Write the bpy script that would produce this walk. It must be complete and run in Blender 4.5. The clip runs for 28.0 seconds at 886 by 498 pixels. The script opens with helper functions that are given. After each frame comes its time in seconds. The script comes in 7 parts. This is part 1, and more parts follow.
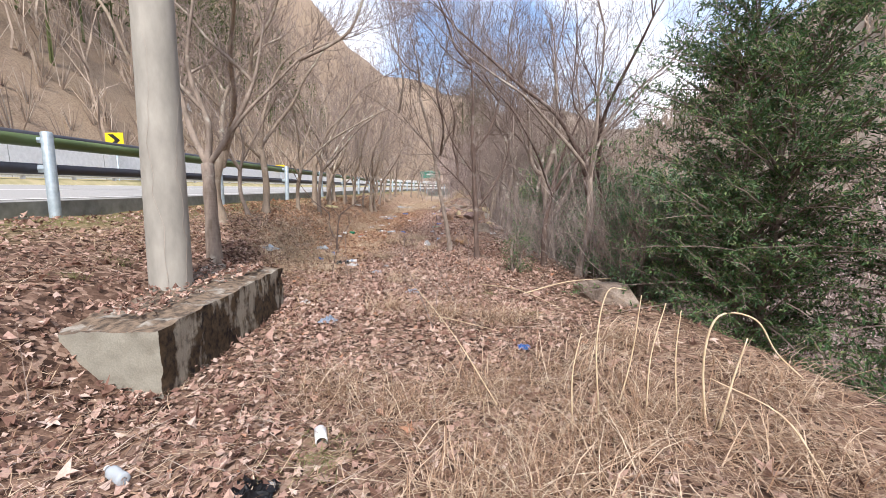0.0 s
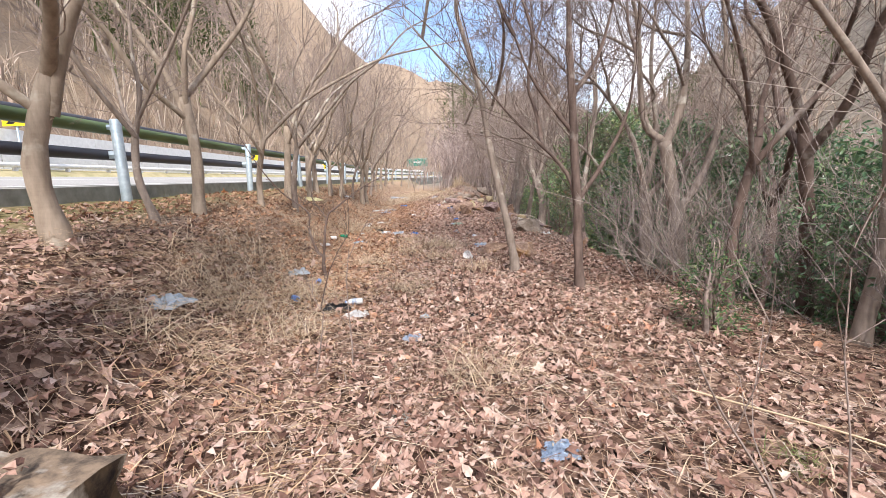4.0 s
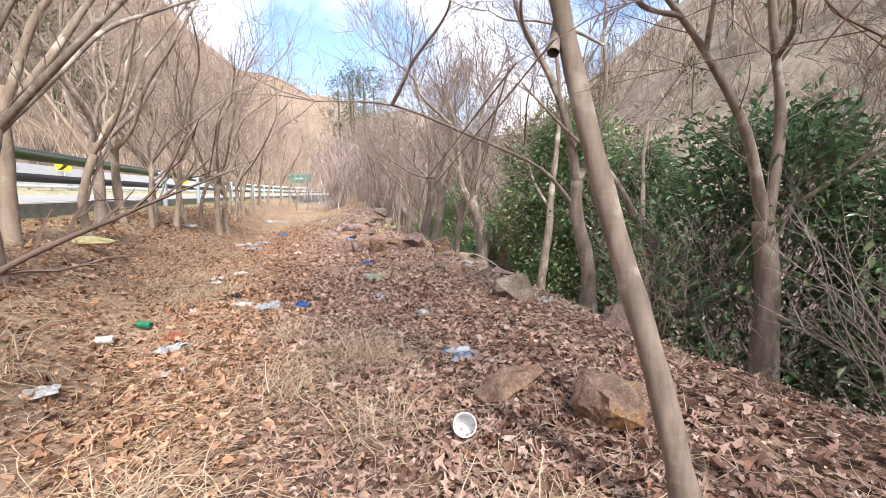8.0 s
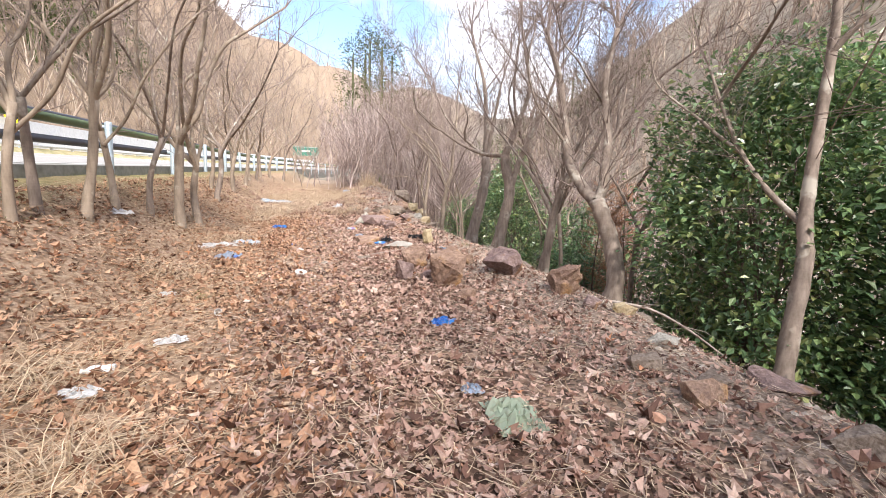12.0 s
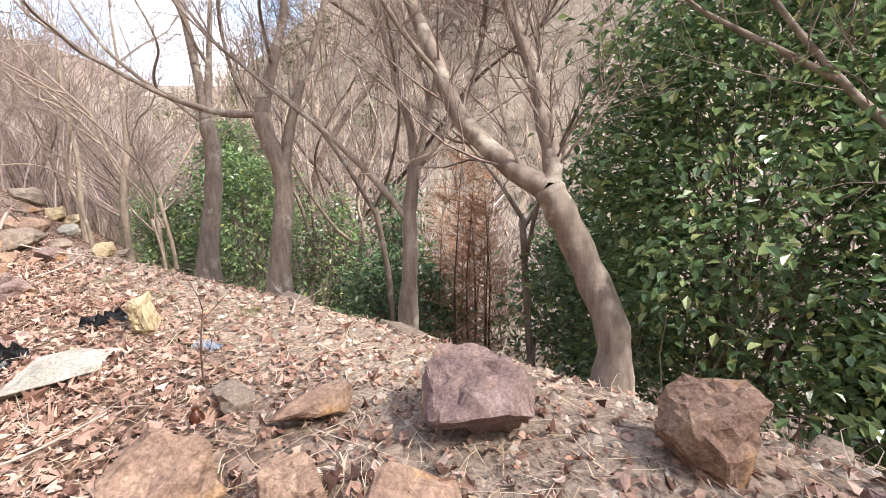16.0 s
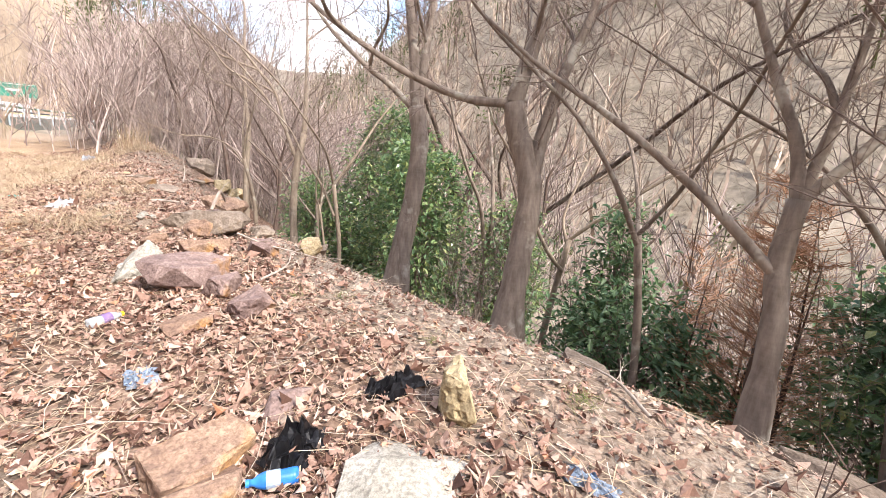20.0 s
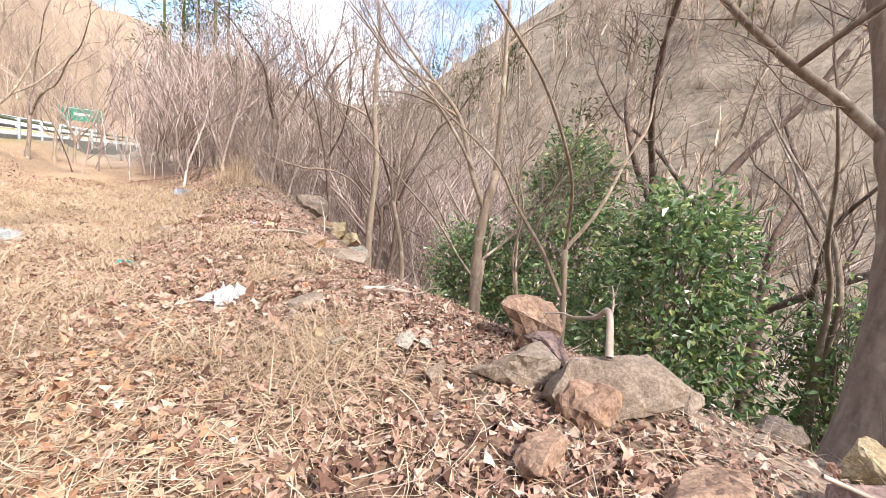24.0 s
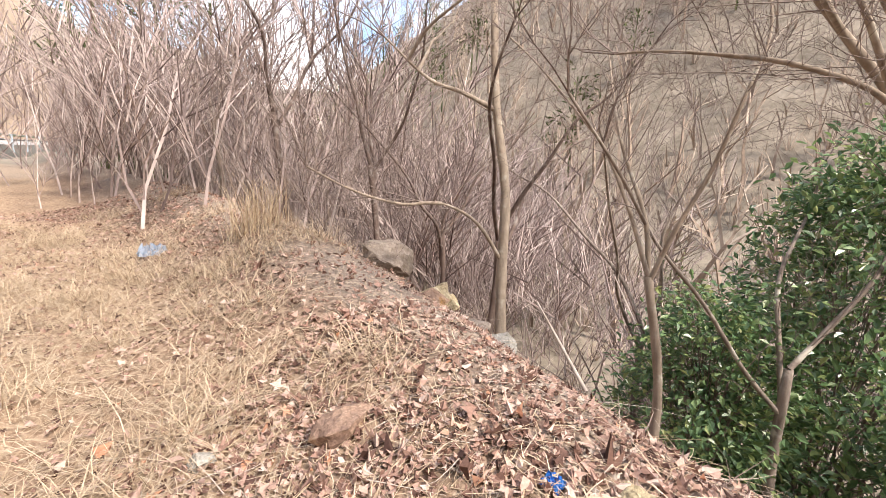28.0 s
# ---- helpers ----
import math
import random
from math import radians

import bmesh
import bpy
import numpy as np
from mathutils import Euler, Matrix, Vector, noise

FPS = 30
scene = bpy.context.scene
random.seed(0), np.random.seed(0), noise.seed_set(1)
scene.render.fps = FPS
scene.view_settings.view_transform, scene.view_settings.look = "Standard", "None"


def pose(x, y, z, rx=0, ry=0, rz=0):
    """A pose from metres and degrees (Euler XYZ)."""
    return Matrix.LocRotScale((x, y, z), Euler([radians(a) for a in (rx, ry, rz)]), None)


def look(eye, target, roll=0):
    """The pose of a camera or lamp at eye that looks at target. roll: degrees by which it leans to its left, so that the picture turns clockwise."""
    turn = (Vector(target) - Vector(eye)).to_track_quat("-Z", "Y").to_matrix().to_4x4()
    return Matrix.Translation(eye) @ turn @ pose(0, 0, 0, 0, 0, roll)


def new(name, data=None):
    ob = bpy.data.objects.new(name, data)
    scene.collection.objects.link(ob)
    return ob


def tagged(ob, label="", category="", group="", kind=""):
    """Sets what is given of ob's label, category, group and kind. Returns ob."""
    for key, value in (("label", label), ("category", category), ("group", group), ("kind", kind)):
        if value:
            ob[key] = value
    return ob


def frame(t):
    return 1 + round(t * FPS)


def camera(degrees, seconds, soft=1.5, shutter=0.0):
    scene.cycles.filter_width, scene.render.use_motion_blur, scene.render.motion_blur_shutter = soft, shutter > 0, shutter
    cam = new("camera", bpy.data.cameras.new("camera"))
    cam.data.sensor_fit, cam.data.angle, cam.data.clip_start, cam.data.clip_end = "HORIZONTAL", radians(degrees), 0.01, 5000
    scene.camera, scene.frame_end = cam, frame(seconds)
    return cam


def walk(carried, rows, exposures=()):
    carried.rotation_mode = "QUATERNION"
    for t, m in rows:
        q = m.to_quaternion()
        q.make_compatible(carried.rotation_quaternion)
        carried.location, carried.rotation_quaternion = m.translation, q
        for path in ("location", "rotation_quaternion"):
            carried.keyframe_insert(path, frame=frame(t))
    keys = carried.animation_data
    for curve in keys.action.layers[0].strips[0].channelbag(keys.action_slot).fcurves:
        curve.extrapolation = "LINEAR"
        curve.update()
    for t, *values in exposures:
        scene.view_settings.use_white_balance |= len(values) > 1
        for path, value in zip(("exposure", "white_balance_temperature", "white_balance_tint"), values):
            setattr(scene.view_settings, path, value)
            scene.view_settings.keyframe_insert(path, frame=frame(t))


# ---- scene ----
cam = camera(89.7, 28.0, soft=0.7)
PATH = [
    (0, (-0.001, 0.172, 1.492), (-0.041, 2.153, 1.221), -0.3),
    (0.5, (-0.24, 0.64, 1.465), (-0.27, 2.621, 1.195), -1.0),
    (1, (-0.384, 1.19, 1.455), (-0.442, 3.171, 1.192), -1.3),
    (1.5, (-0.606, 1.741, 1.394), (-0.629, 3.725, 1.142), -1.6),
    (2, (-0.754, 2.193, 1.402), (-0.735, 4.178, 1.155), -1.9),
    (2.5, (-0.805, 2.775, 1.414), (-0.757, 4.755, 1.135), -1.9),
    (3, (-0.931, 3.378, 1.364), (-0.891, 5.355, 1.063), -2.0),
    (3.5, (-1.007, 3.859, 1.35), (-0.998, 5.835, 1.04), -1.7),
    (5.5, (-1.516, 6.148, 1.359), (-1.317, 8.104, 0.987), 0.0),
    (6, (-1.548, 6.694, 1.384), (-1.297, 8.639, 0.992), -0.2),
    (6.5, (-1.569, 7.301, 1.352), (-1.273, 9.241, 0.967), -0.9),
    (7, (-1.564, 7.909, 1.381), (-1.161, 9.84, 1.051), -0.9),
    (7.5, (-1.538, 8.504, 1.427), (-1.014, 10.411, 1.13), -1.1),
    (8, (-1.369, 9.149, 1.413), (-0.841, 11.062, 1.161), -1.0),
    (8.5, (-1.242, 9.705, 1.423), (-0.793, 11.64, 1.192), -0.7),
    (9, (-1.236, 10.281, 1.491), (-0.932, 12.242, 1.245), -0.2),
    (9.5, (-1.217, 10.934, 1.463), (-1.061, 12.906, 1.17), -0.1),
    (10, (-1.248, 11.514, 1.462), (-1.08, 13.477, 1.118), 0.4),
    (10.5, (-1.332, 12.067, 1.516), (-1.111, 14.021, 1.148), 1.0),
    (11, (-1.407, 12.717, 1.502), (-1.147, 14.669, 1.152), 2.1),
    (11.5, (-1.575, 13.377, 1.407), (-1.171, 15.307, 1.076), 2.8),
    (12, (-1.579, 13.944, 1.446), (-1.065, 15.848, 1.113), 2.2),
    (12.5, (-1.569, 14.636, 1.481), (-1.003, 16.527, 1.16), 1.1),
    (14.5, (-1.367, 17.096, 1.491), (-0.628, 18.927, 1.17), -0.4),
    (15, (-1.286, 17.704, 1.463), (-0.448, 19.488, 1.121), -0.3),
    (15.5, (-1.079, 18.19, 1.418), (0.068, 19.781, 1.023), -0.5),
    (16, (-0.81, 18.45, 1.424), (0.738, 19.64, 0.991), -1.0),
    (16.5, (-0.577, 18.443, 1.451), (1.213, 19.185, 0.954), -1.3),
    (17, (-0.485, 18.418, 1.434), (1.381, 18.911, 0.909), -1.1),
    (17.5, (-0.46, 18.463, 1.441), (1.408, 18.967, 0.934), -0.2),
    (18, (-0.548, 18.67, 1.456), (1.241, 19.436, 0.993), 2.0),
    (18.5, (-0.766, 19.068, 1.453), (0.909, 20.065, 1.003), 3.3),
    (19, (-0.955, 19.501, 1.447), (0.568, 20.72, 1.006), 3.9),
    (19.5, (-1.003, 20.142, 1.437), (0.343, 21.546, 0.974), 3.8),
    (20, (-1.087, 20.749, 1.451), (0.187, 22.223, 0.999), 4.0),
    (20.5, (-1.134, 21.31, 1.53), (0.132, 22.792, 1.081), 4.4),
    (21, (-1.11, 21.921, 1.56), (0.154, 23.403, 1.106), 5.1),
    (21.5, (-1.224, 22.54, 1.538), (0.041, 24.023, 1.09), 5.1),
    (22, (-1.255, 23.138, 1.53), (-0.017, 24.649, 1.1), 5.2),
    (22.5, (-1.385, 23.688, 1.323), (-0.193, 25.249, 0.945), 6.2),
    (24.5, (-1.895, 25.913, 1.426), (-0.705, 27.488, 1.104), 5.1),
    (25, (-1.778, 26.621, 1.47), (-0.57, 28.183, 1.152), 4.3),
    (25.5, (-1.755, 27.316, 1.5), (-0.516, 28.852, 1.174), 4.0),
    (26, (-1.747, 28.01, 1.56), (-0.473, 29.513, 1.22), 3.5),
    (26.5, (-1.731, 28.76, 1.654), (-0.432, 30.236, 1.29), 3.3),
    (27, (-1.793, 29.543, 1.688), (-0.47, 30.996, 1.312), 2.9),
    (27.5, (-1.808, 30.311, 1.704), (-0.471, 31.748, 1.322), 2.5),
    (28, (-1.782, 31.064, 1.759), (-0.411, 32.471, 1.378), 3.0),
]
walk(cam, [(t, look(eye, target, roll)) for t, eye, target, roll in PATH],
     [(t, stops, kelvin, 12) for t, stops, kelvin in ((0, 0.74, 6000), (3, 0.93, 6030), (6, 1.03, 6100), (9, 1.18, 6150), (12, 1.22, 6200), (14.5, 1.18, 6250), (16, 1.45, 6280), (17.2, 2.10, 6270), (18, 2.08, 6300), (19, 1.80, 6300), (20, 1.46, 6300), (22, 1.36, 6330), (25, 1.30, 6400), (28, 1.24, 6450))])

# ---- daylight: thin bright cloud and blue sky, a hazy sun behind the walker ----
SUN_HEIGHT, SUN_TURN = 47.0, 174.0
world = bpy.data.worlds.new("sky")
scene.world = world
world.use_nodes = True
wn, wl = world.node_tree.nodes, world.node_tree.links
sky = wn.new("ShaderNodeTexSky")
sky.sky_type, sky.sun_disc = "NISHITA", False
sky.sun_elevation, sky.sun_rotation = radians(SUN_HEIGHT), radians(SUN_TURN)
sky.air_density, sky.dust_density, sky.ozone_density = 1.0, 1.6, 1.0
coord, cloud, cut, blend = wn.new("ShaderNodeTexCoord"), wn.new("ShaderNodeTexNoise"), wn.new("ShaderNodeValToRGB"), wn.new("ShaderNodeMix")
blend.data_type = "RGBA"
cloud.inputs["Scale"].default_value, cloud.inputs["Detail"].default_value = 2.6, 6
cut.color_ramp.elements[0].position, cut.color_ramp.elements[1].position = 0.42, 0.66
wl.new(coord.outputs["Generated"], cloud.inputs["Vector"])
wl.new(cloud.outputs["Fac"], cut.inputs["Fac"])
wl.new(cut.outputs["Color"], blend.inputs["Factor"])
wl.new(sky.outputs["Color"], blend.inputs["A"])
blend.inputs["B"].default_value = (8.4, 8.1, 7.8, 1)
back = wn["Background"]
wl.new(blend.outputs["Result"], back.inputs["Color"])
back.inputs["Strength"].default_value = 0.15
sun = new("sun", bpy.data.lights.new("sun", "SUN"))
sun.data.energy, sun.data.angle, sun.data.color = 3.0, radians(6), (1.0, 0.91, 0.80)
up, turn = radians(SUN_HEIGHT), radians(SUN_TURN)
sun.matrix_world = look((0, 0, 40), (-40 * math.cos(up) * math.sin(turn), -40 * math.cos(up) * math.cos(turn), 40 - 40 * math.sin(up)))

# ---- materials ----
def node(m, kind, **inputs):
    n = m.node_tree.nodes.new(kind)
    for key, value in inputs.items():
        n.inputs[key.replace("_", " ")].default_value = value
    return n


def ramp(m, source, stops):
    n = m.node_tree.nodes.new("ShaderNodeValToRGB")
    while len(n.color_ramp.elements) < len(stops):
        n.color_ramp.elements.new(0.5)
    for e, (at, c) in zip(n.color_ramp.elements, stops):
        e.position, e.color = at, (*c, 1)
    m.node_tree.links.new(source, n.inputs["Fac"])
    return n.outputs["Color"]


def mixed(m, fac, a, b, how="MIX"):
    n = m.node_tree.nodes.new("ShaderNodeMix")
    n.data_type, n.blend_type = "RGBA", how
    for value, key in ((fac, "Factor"), (a, "A"), (b, "B")):
        if isinstance(value, (int, float)):
            n.inputs[key].default_value = value
        elif isinstance(value, tuple):
            n.inputs[key].default_value = (*value, 1)
        else:
            m.node_tree.links.new(value, n.inputs[key])
    return n.outputs["Result"]


def noise_of(m, scale, detail=5, stretch=(1, 1, 1), rough=0.6, where="Object"):
    c, p, n = node(m, "ShaderNodeTexCoord"), node(m, "ShaderNodeMapping"), node(m, "ShaderNodeTexNoise", Scale=scale, Detail=detail, Roughness=rough)
    p.inputs["Scale"].default_value = stretch
    m.node_tree.links.new(c.outputs[where], p.inputs["Vector"])
    m.node_tree.links.new(p.outputs["Vector"], n.inputs["Vector"])
    return n.outputs["Fac"]


def material(name, rough=0.8, metal=0.0, spec=0.4):
    m = bpy.data.materials.new(name)
    m.use_nodes = True
    b = m.node_tree.nodes["Principled BSDF"]
    b.inputs["Roughness"].default_value, b.inputs["Metallic"].default_value = rough, metal
    b.inputs["Specular IOR Level"].default_value = spec
    return m, b


def finish(m, b, colour, bump=None, strength=0.3, distance=0.01):
    if isinstance(colour, tuple):
        b.inputs["Base Color"].default_value = (*colour, 1)
    else:
        m.node_tree.links.new(colour, b.inputs["Base Color"])
    if bump is not None:
        n = node(m, "ShaderNodeBump", Strength=strength, Distance=distance)
        m.node_tree.links.new(bump, n.inputs["Height"])
        m.node_tree.links.new(n.outputs["Normal"], b.inputs["Normal"])
    return m


def simple(name, dark, light, scale=20, rough=0.8, metal=0.0, strength=0.2, spec=0.4, stretch=(1, 1, 1)):
    m, b = material(name, rough, metal, spec)
    n = noise_of(m, scale, 5, stretch)
    return finish(m, b, ramp(m, n, [(0.3, dark), (0.7, light)]), n, strength)


def bark(name, dark, light, lichen):
    m, b = material(name, 0.9, 0, 0.2)
    grain, patch = noise_of(m, 9, 7, (1.6, 1.6, 0.35)), noise_of(m, 3.2, 4)
    rings = noise_of(m, 14, 3, (0.5, 0.5, 3.0))
    base = ramp(m, grain, [(0.28, dark), (0.5, tuple((d + l) / 2 for d, l in zip(dark, light))), (0.72, light)])
    base = mixed(m, 0.10, base, ramp(m, rings, [(0.35, dark), (0.6, light)]))
    spot = node(m, "ShaderNodeValToRGB")
    spot.color_ramp.elements[0].position, spot.color_ramp.elements[1].position = 0.56, 0.66
    m.node_tree.links.new(patch, spot.inputs["Fac"])
    return finish(m, b, mixed(m, spot.outputs["Color"], base, lichen), grain, 0.55, 0.012)


def island(name, stops, rough=0.8, spec=0.3, back=0.0, scale=60):
    """Leaves and blades: a colour of its own for every piece, with a fine mottle."""
    m, b = material(name, rough, 0, spec)
    g = node(m, "ShaderNodeNewGeometry")
    c = ramp(m, g.outputs["Random Per Island"], stops)
    n = noise_of(m, scale, 3)
    c = mixed(m, 0.5, c, ramp(m, n, [(0.3, (0.35, 0.35, 0.35)), (0.7, (1, 1, 1))]), "MULTIPLY")
    finish(m, b, c)
    if back:
        t, add = node(m, "ShaderNodeBsdfTranslucent"), node(m, "ShaderNodeMixShader", Fac=back)
        m.node_tree.links.new(c, t.inputs["Color"])
        m.node_tree.links.new(b.outputs["BSDF"], add.inputs[1])
        m.node_tree.links.new(t.outputs["BSDF"], add.inputs[2])
        m.node_tree.links.new(add.outputs["Shader"], m.node_tree.nodes["Material Output"].inputs["Surface"])
    return m


def ground_material():
    m, b = material("leaf_strewn_earth", 0.95, 0, 0.15)
    zone = node(m, "ShaderNodeVertexColor")
    zone.layer_name = "zone"
    parts = node(m, "ShaderNodeSeparateColor")
    m.node_tree.links.new(zone.outputs["Color"], parts.inputs["Color"])
    cell, c = node(m, "ShaderNodeTexVoronoi", Scale=24.0, Randomness=1.0), node(m, "ShaderNodeTexCoord")
    warp = mixed(m, 0.06, c.outputs["Object"], noise_col(m, 9))
    m.node_tree.links.new(warp, cell.inputs["Vector"])
    grey = node(m, "ShaderNodeRGBToBW")
    m.node_tree.links.new(cell.outputs["Color"], grey.inputs["Color"])
    # ramp darkened so that gaps between the loose leaves look shaded
    leaf = ramp(m, grey.outputs["Val"], [(0.15, (0.055, 0.034, 0.025)), (0.4, (0.15, 0.094, 0.068)), (0.65, (0.29, 0.195, 0.145)), (0.9, (0.48, 0.35, 0.27))])
    fine, wide = noise_of(m, 45, 6), noise_of(m, 0.9, 5)
    leaf = mixed(m, 0.55, leaf, ramp(m, fine, [(0.3, (0.42, 0.36, 0.33)), (0.62, (1, 1, 1))]), "MULTIPLY")
    leaf = mixed(m, 0.5, leaf, ramp(m, wide, [(0.35, (0.72, 0.66, 0.62)), (0.65, (1, 1, 1))]), "MULTIPLY")
    straw = ramp(m, noise_of(m, 22, 6, (1, 0.4, 1)), [(0.3, (0.18, 0.11, 0.07)), (0.5, (0.39, 0.275, 0.18)), (0.7, (0.60, 0.47, 0.33))])
    grass = ramp(m, noise_of(m, 16, 6), [(0.3, (0.10, 0.11, 0.035)), (0.5, (0.22, 0.20, 0.08)), (0.72, (0.36, 0.29, 0.15))])
    soil = ramp(m, noise_of(m, 40, 8, rough=0.75), [(0.34, (0.13, 0.10, 0.08)), (0.48, (0.30, 0.245, 0.195)), (0.62, (0.48, 0.43, 0.36))])
    col = mixed(m, parts.outputs["Green"], leaf, straw)
    col = mixed(m, parts.outputs["Red"], col, grass)
    col = mixed(m, parts.outputs["Blue"], col, soil)
    rough_slope = ramp(m, mixed(m, 0.45, noise_of(m, 0.35, 8), noise_of(m, 2.6, 8)), [(0.32, (0.12, 0.095, 0.075)), (0.45, (0.21, 0.18, 0.14)), (0.56, (0.30, 0.255, 0.20)), (0.68, (0.38, 0.33, 0.265))])
    col = mixed(m, zone.outputs["Alpha"], col, rough_slope)
    return finish(m, b, col, mixed(m, 0.5, grey.outputs["Val"], fine), 0.7, 0.03)


def noise_col(m, scale):
    c, n = node(m, "ShaderNodeTexCoord"), node(m, "ShaderNodeTexNoise", Scale=scale, Detail=3)
    m.node_tree.links.new(c.outputs["Object"], n.inputs["Vector"])
    return n.outputs["Color"]


def concrete_material(name, clean, stain, moss, cover):
    m, b = material(name, 0.9, 0, 0.2)
    big, small, streak = noise_of(m, 3.4, 7), noise_of(m, 70, 5), noise_of(m, 5, 6, (1, 1, 0.25))
    base = mixed(m, 0.6, clean, ramp(m, small, [(0.3, tuple(0.7 * v for v in clean)), (0.7, tuple(1.1 * v for v in clean))]))
    edge = ramp(m, mixed(m, 0.5, big, streak), [(cover, (0, 0, 0)), (cover + 0.06, (1, 1, 1))])
    base = mixed(m, edge, base, ramp(m, noise_of(m, 14, 6), [(0.35, stain), (0.62, moss)]))
    return finish(m, b, base, mixed(m, 0.5, small, big), 0.5, 0.012)


def rock_material(name, dark, mid, light, rust, much):
    m, b = material(name, 0.85, 0, 0.3)
    o = node(m, "ShaderNodeObjectInfo")
    a, c = noise_of(m, 4.5, 8), noise_of(m, 26, 6)
    base = ramp(m, mixed(m, 0.35, a, c), [(0.32, dark), (0.5, mid), (0.66, light)])
    red = ramp(m, noise_of(m, 2.6, 5), [(0.60 - much, (0, 0, 0)), (0.72 - much, (1, 1, 1))])
    base = mixed(m, red, base, mixed(m, c, tuple(0.6 * v for v in rust), rust))
    base = mixed(m, 0.6, base, ramp(m, noise_of(m, 60, 6, rough=0.7), [(0.38, (0.30, 0.27, 0.25)), (0.58, (1, 1, 1))]), "MULTIPLY")
    base = mixed(m, 0.35, base, ramp(m, o.outputs["Random"], [(0, (0.62, 0.55, 0.52)), (1, (1, 1, 0.97))]), "MULTIPLY")
    return finish(m, b, base, mixed(m, 0.5, a, c), 0.8, 0.028)


EARTH = ground_material()
BARK = bark("grey_brown_bark", (0.14, 0.11, 0.088), (0.37, 0.305, 0.255), (0.47, 0.43, 0.365))
BARK_DARK = bark("dark_bark", (0.07, 0.05, 0.042), (0.20, 0.145, 0.12), (0.28, 0.24, 0.21))
BARK_PALE = bark("pale_bark", (0.20, 0.155, 0.115), (0.42, 0.345, 0.27), (0.48, 0.43, 0.35))
TWIG = simple("twig_bark", (0.14, 0.105, 0.088), (0.33, 0.265, 0.23), 30, 0.9)
BRUSH_TWIG = simple("shaded_brush_twigs", (0.14, 0.115, 0.105), (0.36, 0.30, 0.275), 30, 0.9)
FAR_BARK = island("hillside_trunks", [(0, (0.25, 0.19, 0.15)), (0.5, (0.46, 0.365, 0.29)), (1, (0.64, 0.54, 0.44))], 0.9, 0.1, 0, 2)
THICKET_BARK = island("thicket_stems", [(0, (0.15, 0.11, 0.10)), (0.3, (0.35, 0.275, 0.255)), (0.7, (0.52, 0.42, 0.385)), (1, (0.66, 0.57, 0.52))], 0.9, 0.1, 0, 2)
LEAF_TONES = [(0, (0.085, 0.045, 0.035)), (0.22, (0.24, 0.135, 0.10)), (0.5, (0.46, 0.295, 0.232)), (0.82, (0.61, 0.43, 0.35)), (0.95, (0.74, 0.59, 0.50)), (1, (0.56, 0.27, 0.15))]
DRY_LEAF = island("dry_fallen_leaves", LEAF_TONES, 0.75, 0.25, 0.12)
ORANGE_LEAF = island("orange_fallen_leaves", [(at, (r, 0.90 * g, 0.72 * b)) for at, (r, g, b) in LEAF_TONES], 0.75, 0.25, 0.12)
STRAW = island("dry_grass_blades", [(0, (0.36, 0.25, 0.16)), (0.5, (0.60, 0.46, 0.31)), (1, (0.76, 0.63, 0.46))], 0.7, 0.3, 0.1)
BROWN_STRAW = island("brown_grass_blades", [(0, (0.17, 0.095, 0.06)), (0.45, (0.42, 0.27, 0.17)), (0.8, (0.66, 0.50, 0.35)), (1, (0.80, 0.67, 0.50))], 0.7, 0.3, 0.1)
BANK_STRAW = island("golden_thatch_blades", [(0, (0.24, 0.14, 0.08)), (0.4, (0.52, 0.35, 0.20)), (0.8, (0.72, 0.53, 0.33)), (1, (0.80, 0.66, 0.46))], 0.7, 0.3, 0.1)
FALLEN_TWIG = island("fallen_twig_bark", [(0, (0.14, 0.095, 0.075)), (0.5, (0.36, 0.28, 0.23)), (1, (0.68, 0.58, 0.48))], 0.85, 0.2)
GREEN_BLADE = island("green_grass_blades", [(0, (0.09, 0.13, 0.035)), (0.6, (0.20, 0.24, 0.07)), (1, (0.36, 0.33, 0.14))], 0.7, 0.3, 0.15)
BROAD_LEAF = island("glossy_evergreen_leaves", [(0, (0.11, 0.19, 0.095)), (0.5, (0.21, 0.345, 0.15)), (0.8, (0.33, 0.46, 0.19)), (1, (0.54, 0.58, 0.24))], 0.3, 0.7, 0.35, 90)
COOL_LEAF = island("dark_evergreen_leaves", [(0, (0.085, 0.16, 0.085)), (0.6, (0.16, 0.275, 0.135)), (1, (0.27, 0.38, 0.17))], 0.28, 0.5, 0.3, 90)
SMALL_LEAF = island("small_evergreen_leaves", [(0, (0.05, 0.105, 0.045)), (0.5, (0.105, 0.20, 0.075)), (0.85, (0.19, 0.29, 0.11)), (1, (0.34, 0.40, 0.17))], 0.5, 0.4, 0.3, 90)
NEEDLE = island("pine_needles", [(0, (0.06, 0.085, 0.03)), (0.6, (0.11, 0.14, 0.05)), (1, (0.19, 0.20, 0.08))], 0.7, 0.2, 0.15, 5)
CONCRETE = concrete_material("weathered_concrete", (0.50, 0.46, 0.39), (0.040, 0.034, 0.030), (0.24, 0.20, 0.14), 0.46)
CONCRETE_FACE = concrete_material("pale_concrete_face", (0.30, 0.285, 0.235), (0.10, 0.085, 0.05), (0.26, 0.25, 0.17), 0.60)
CONCRETE_TOP = concrete_material("soiled_concrete_top", (0.36, 0.33, 0.28), (0.06, 0.048, 0.038), (0.25, 0.185, 0.13), 0.42)
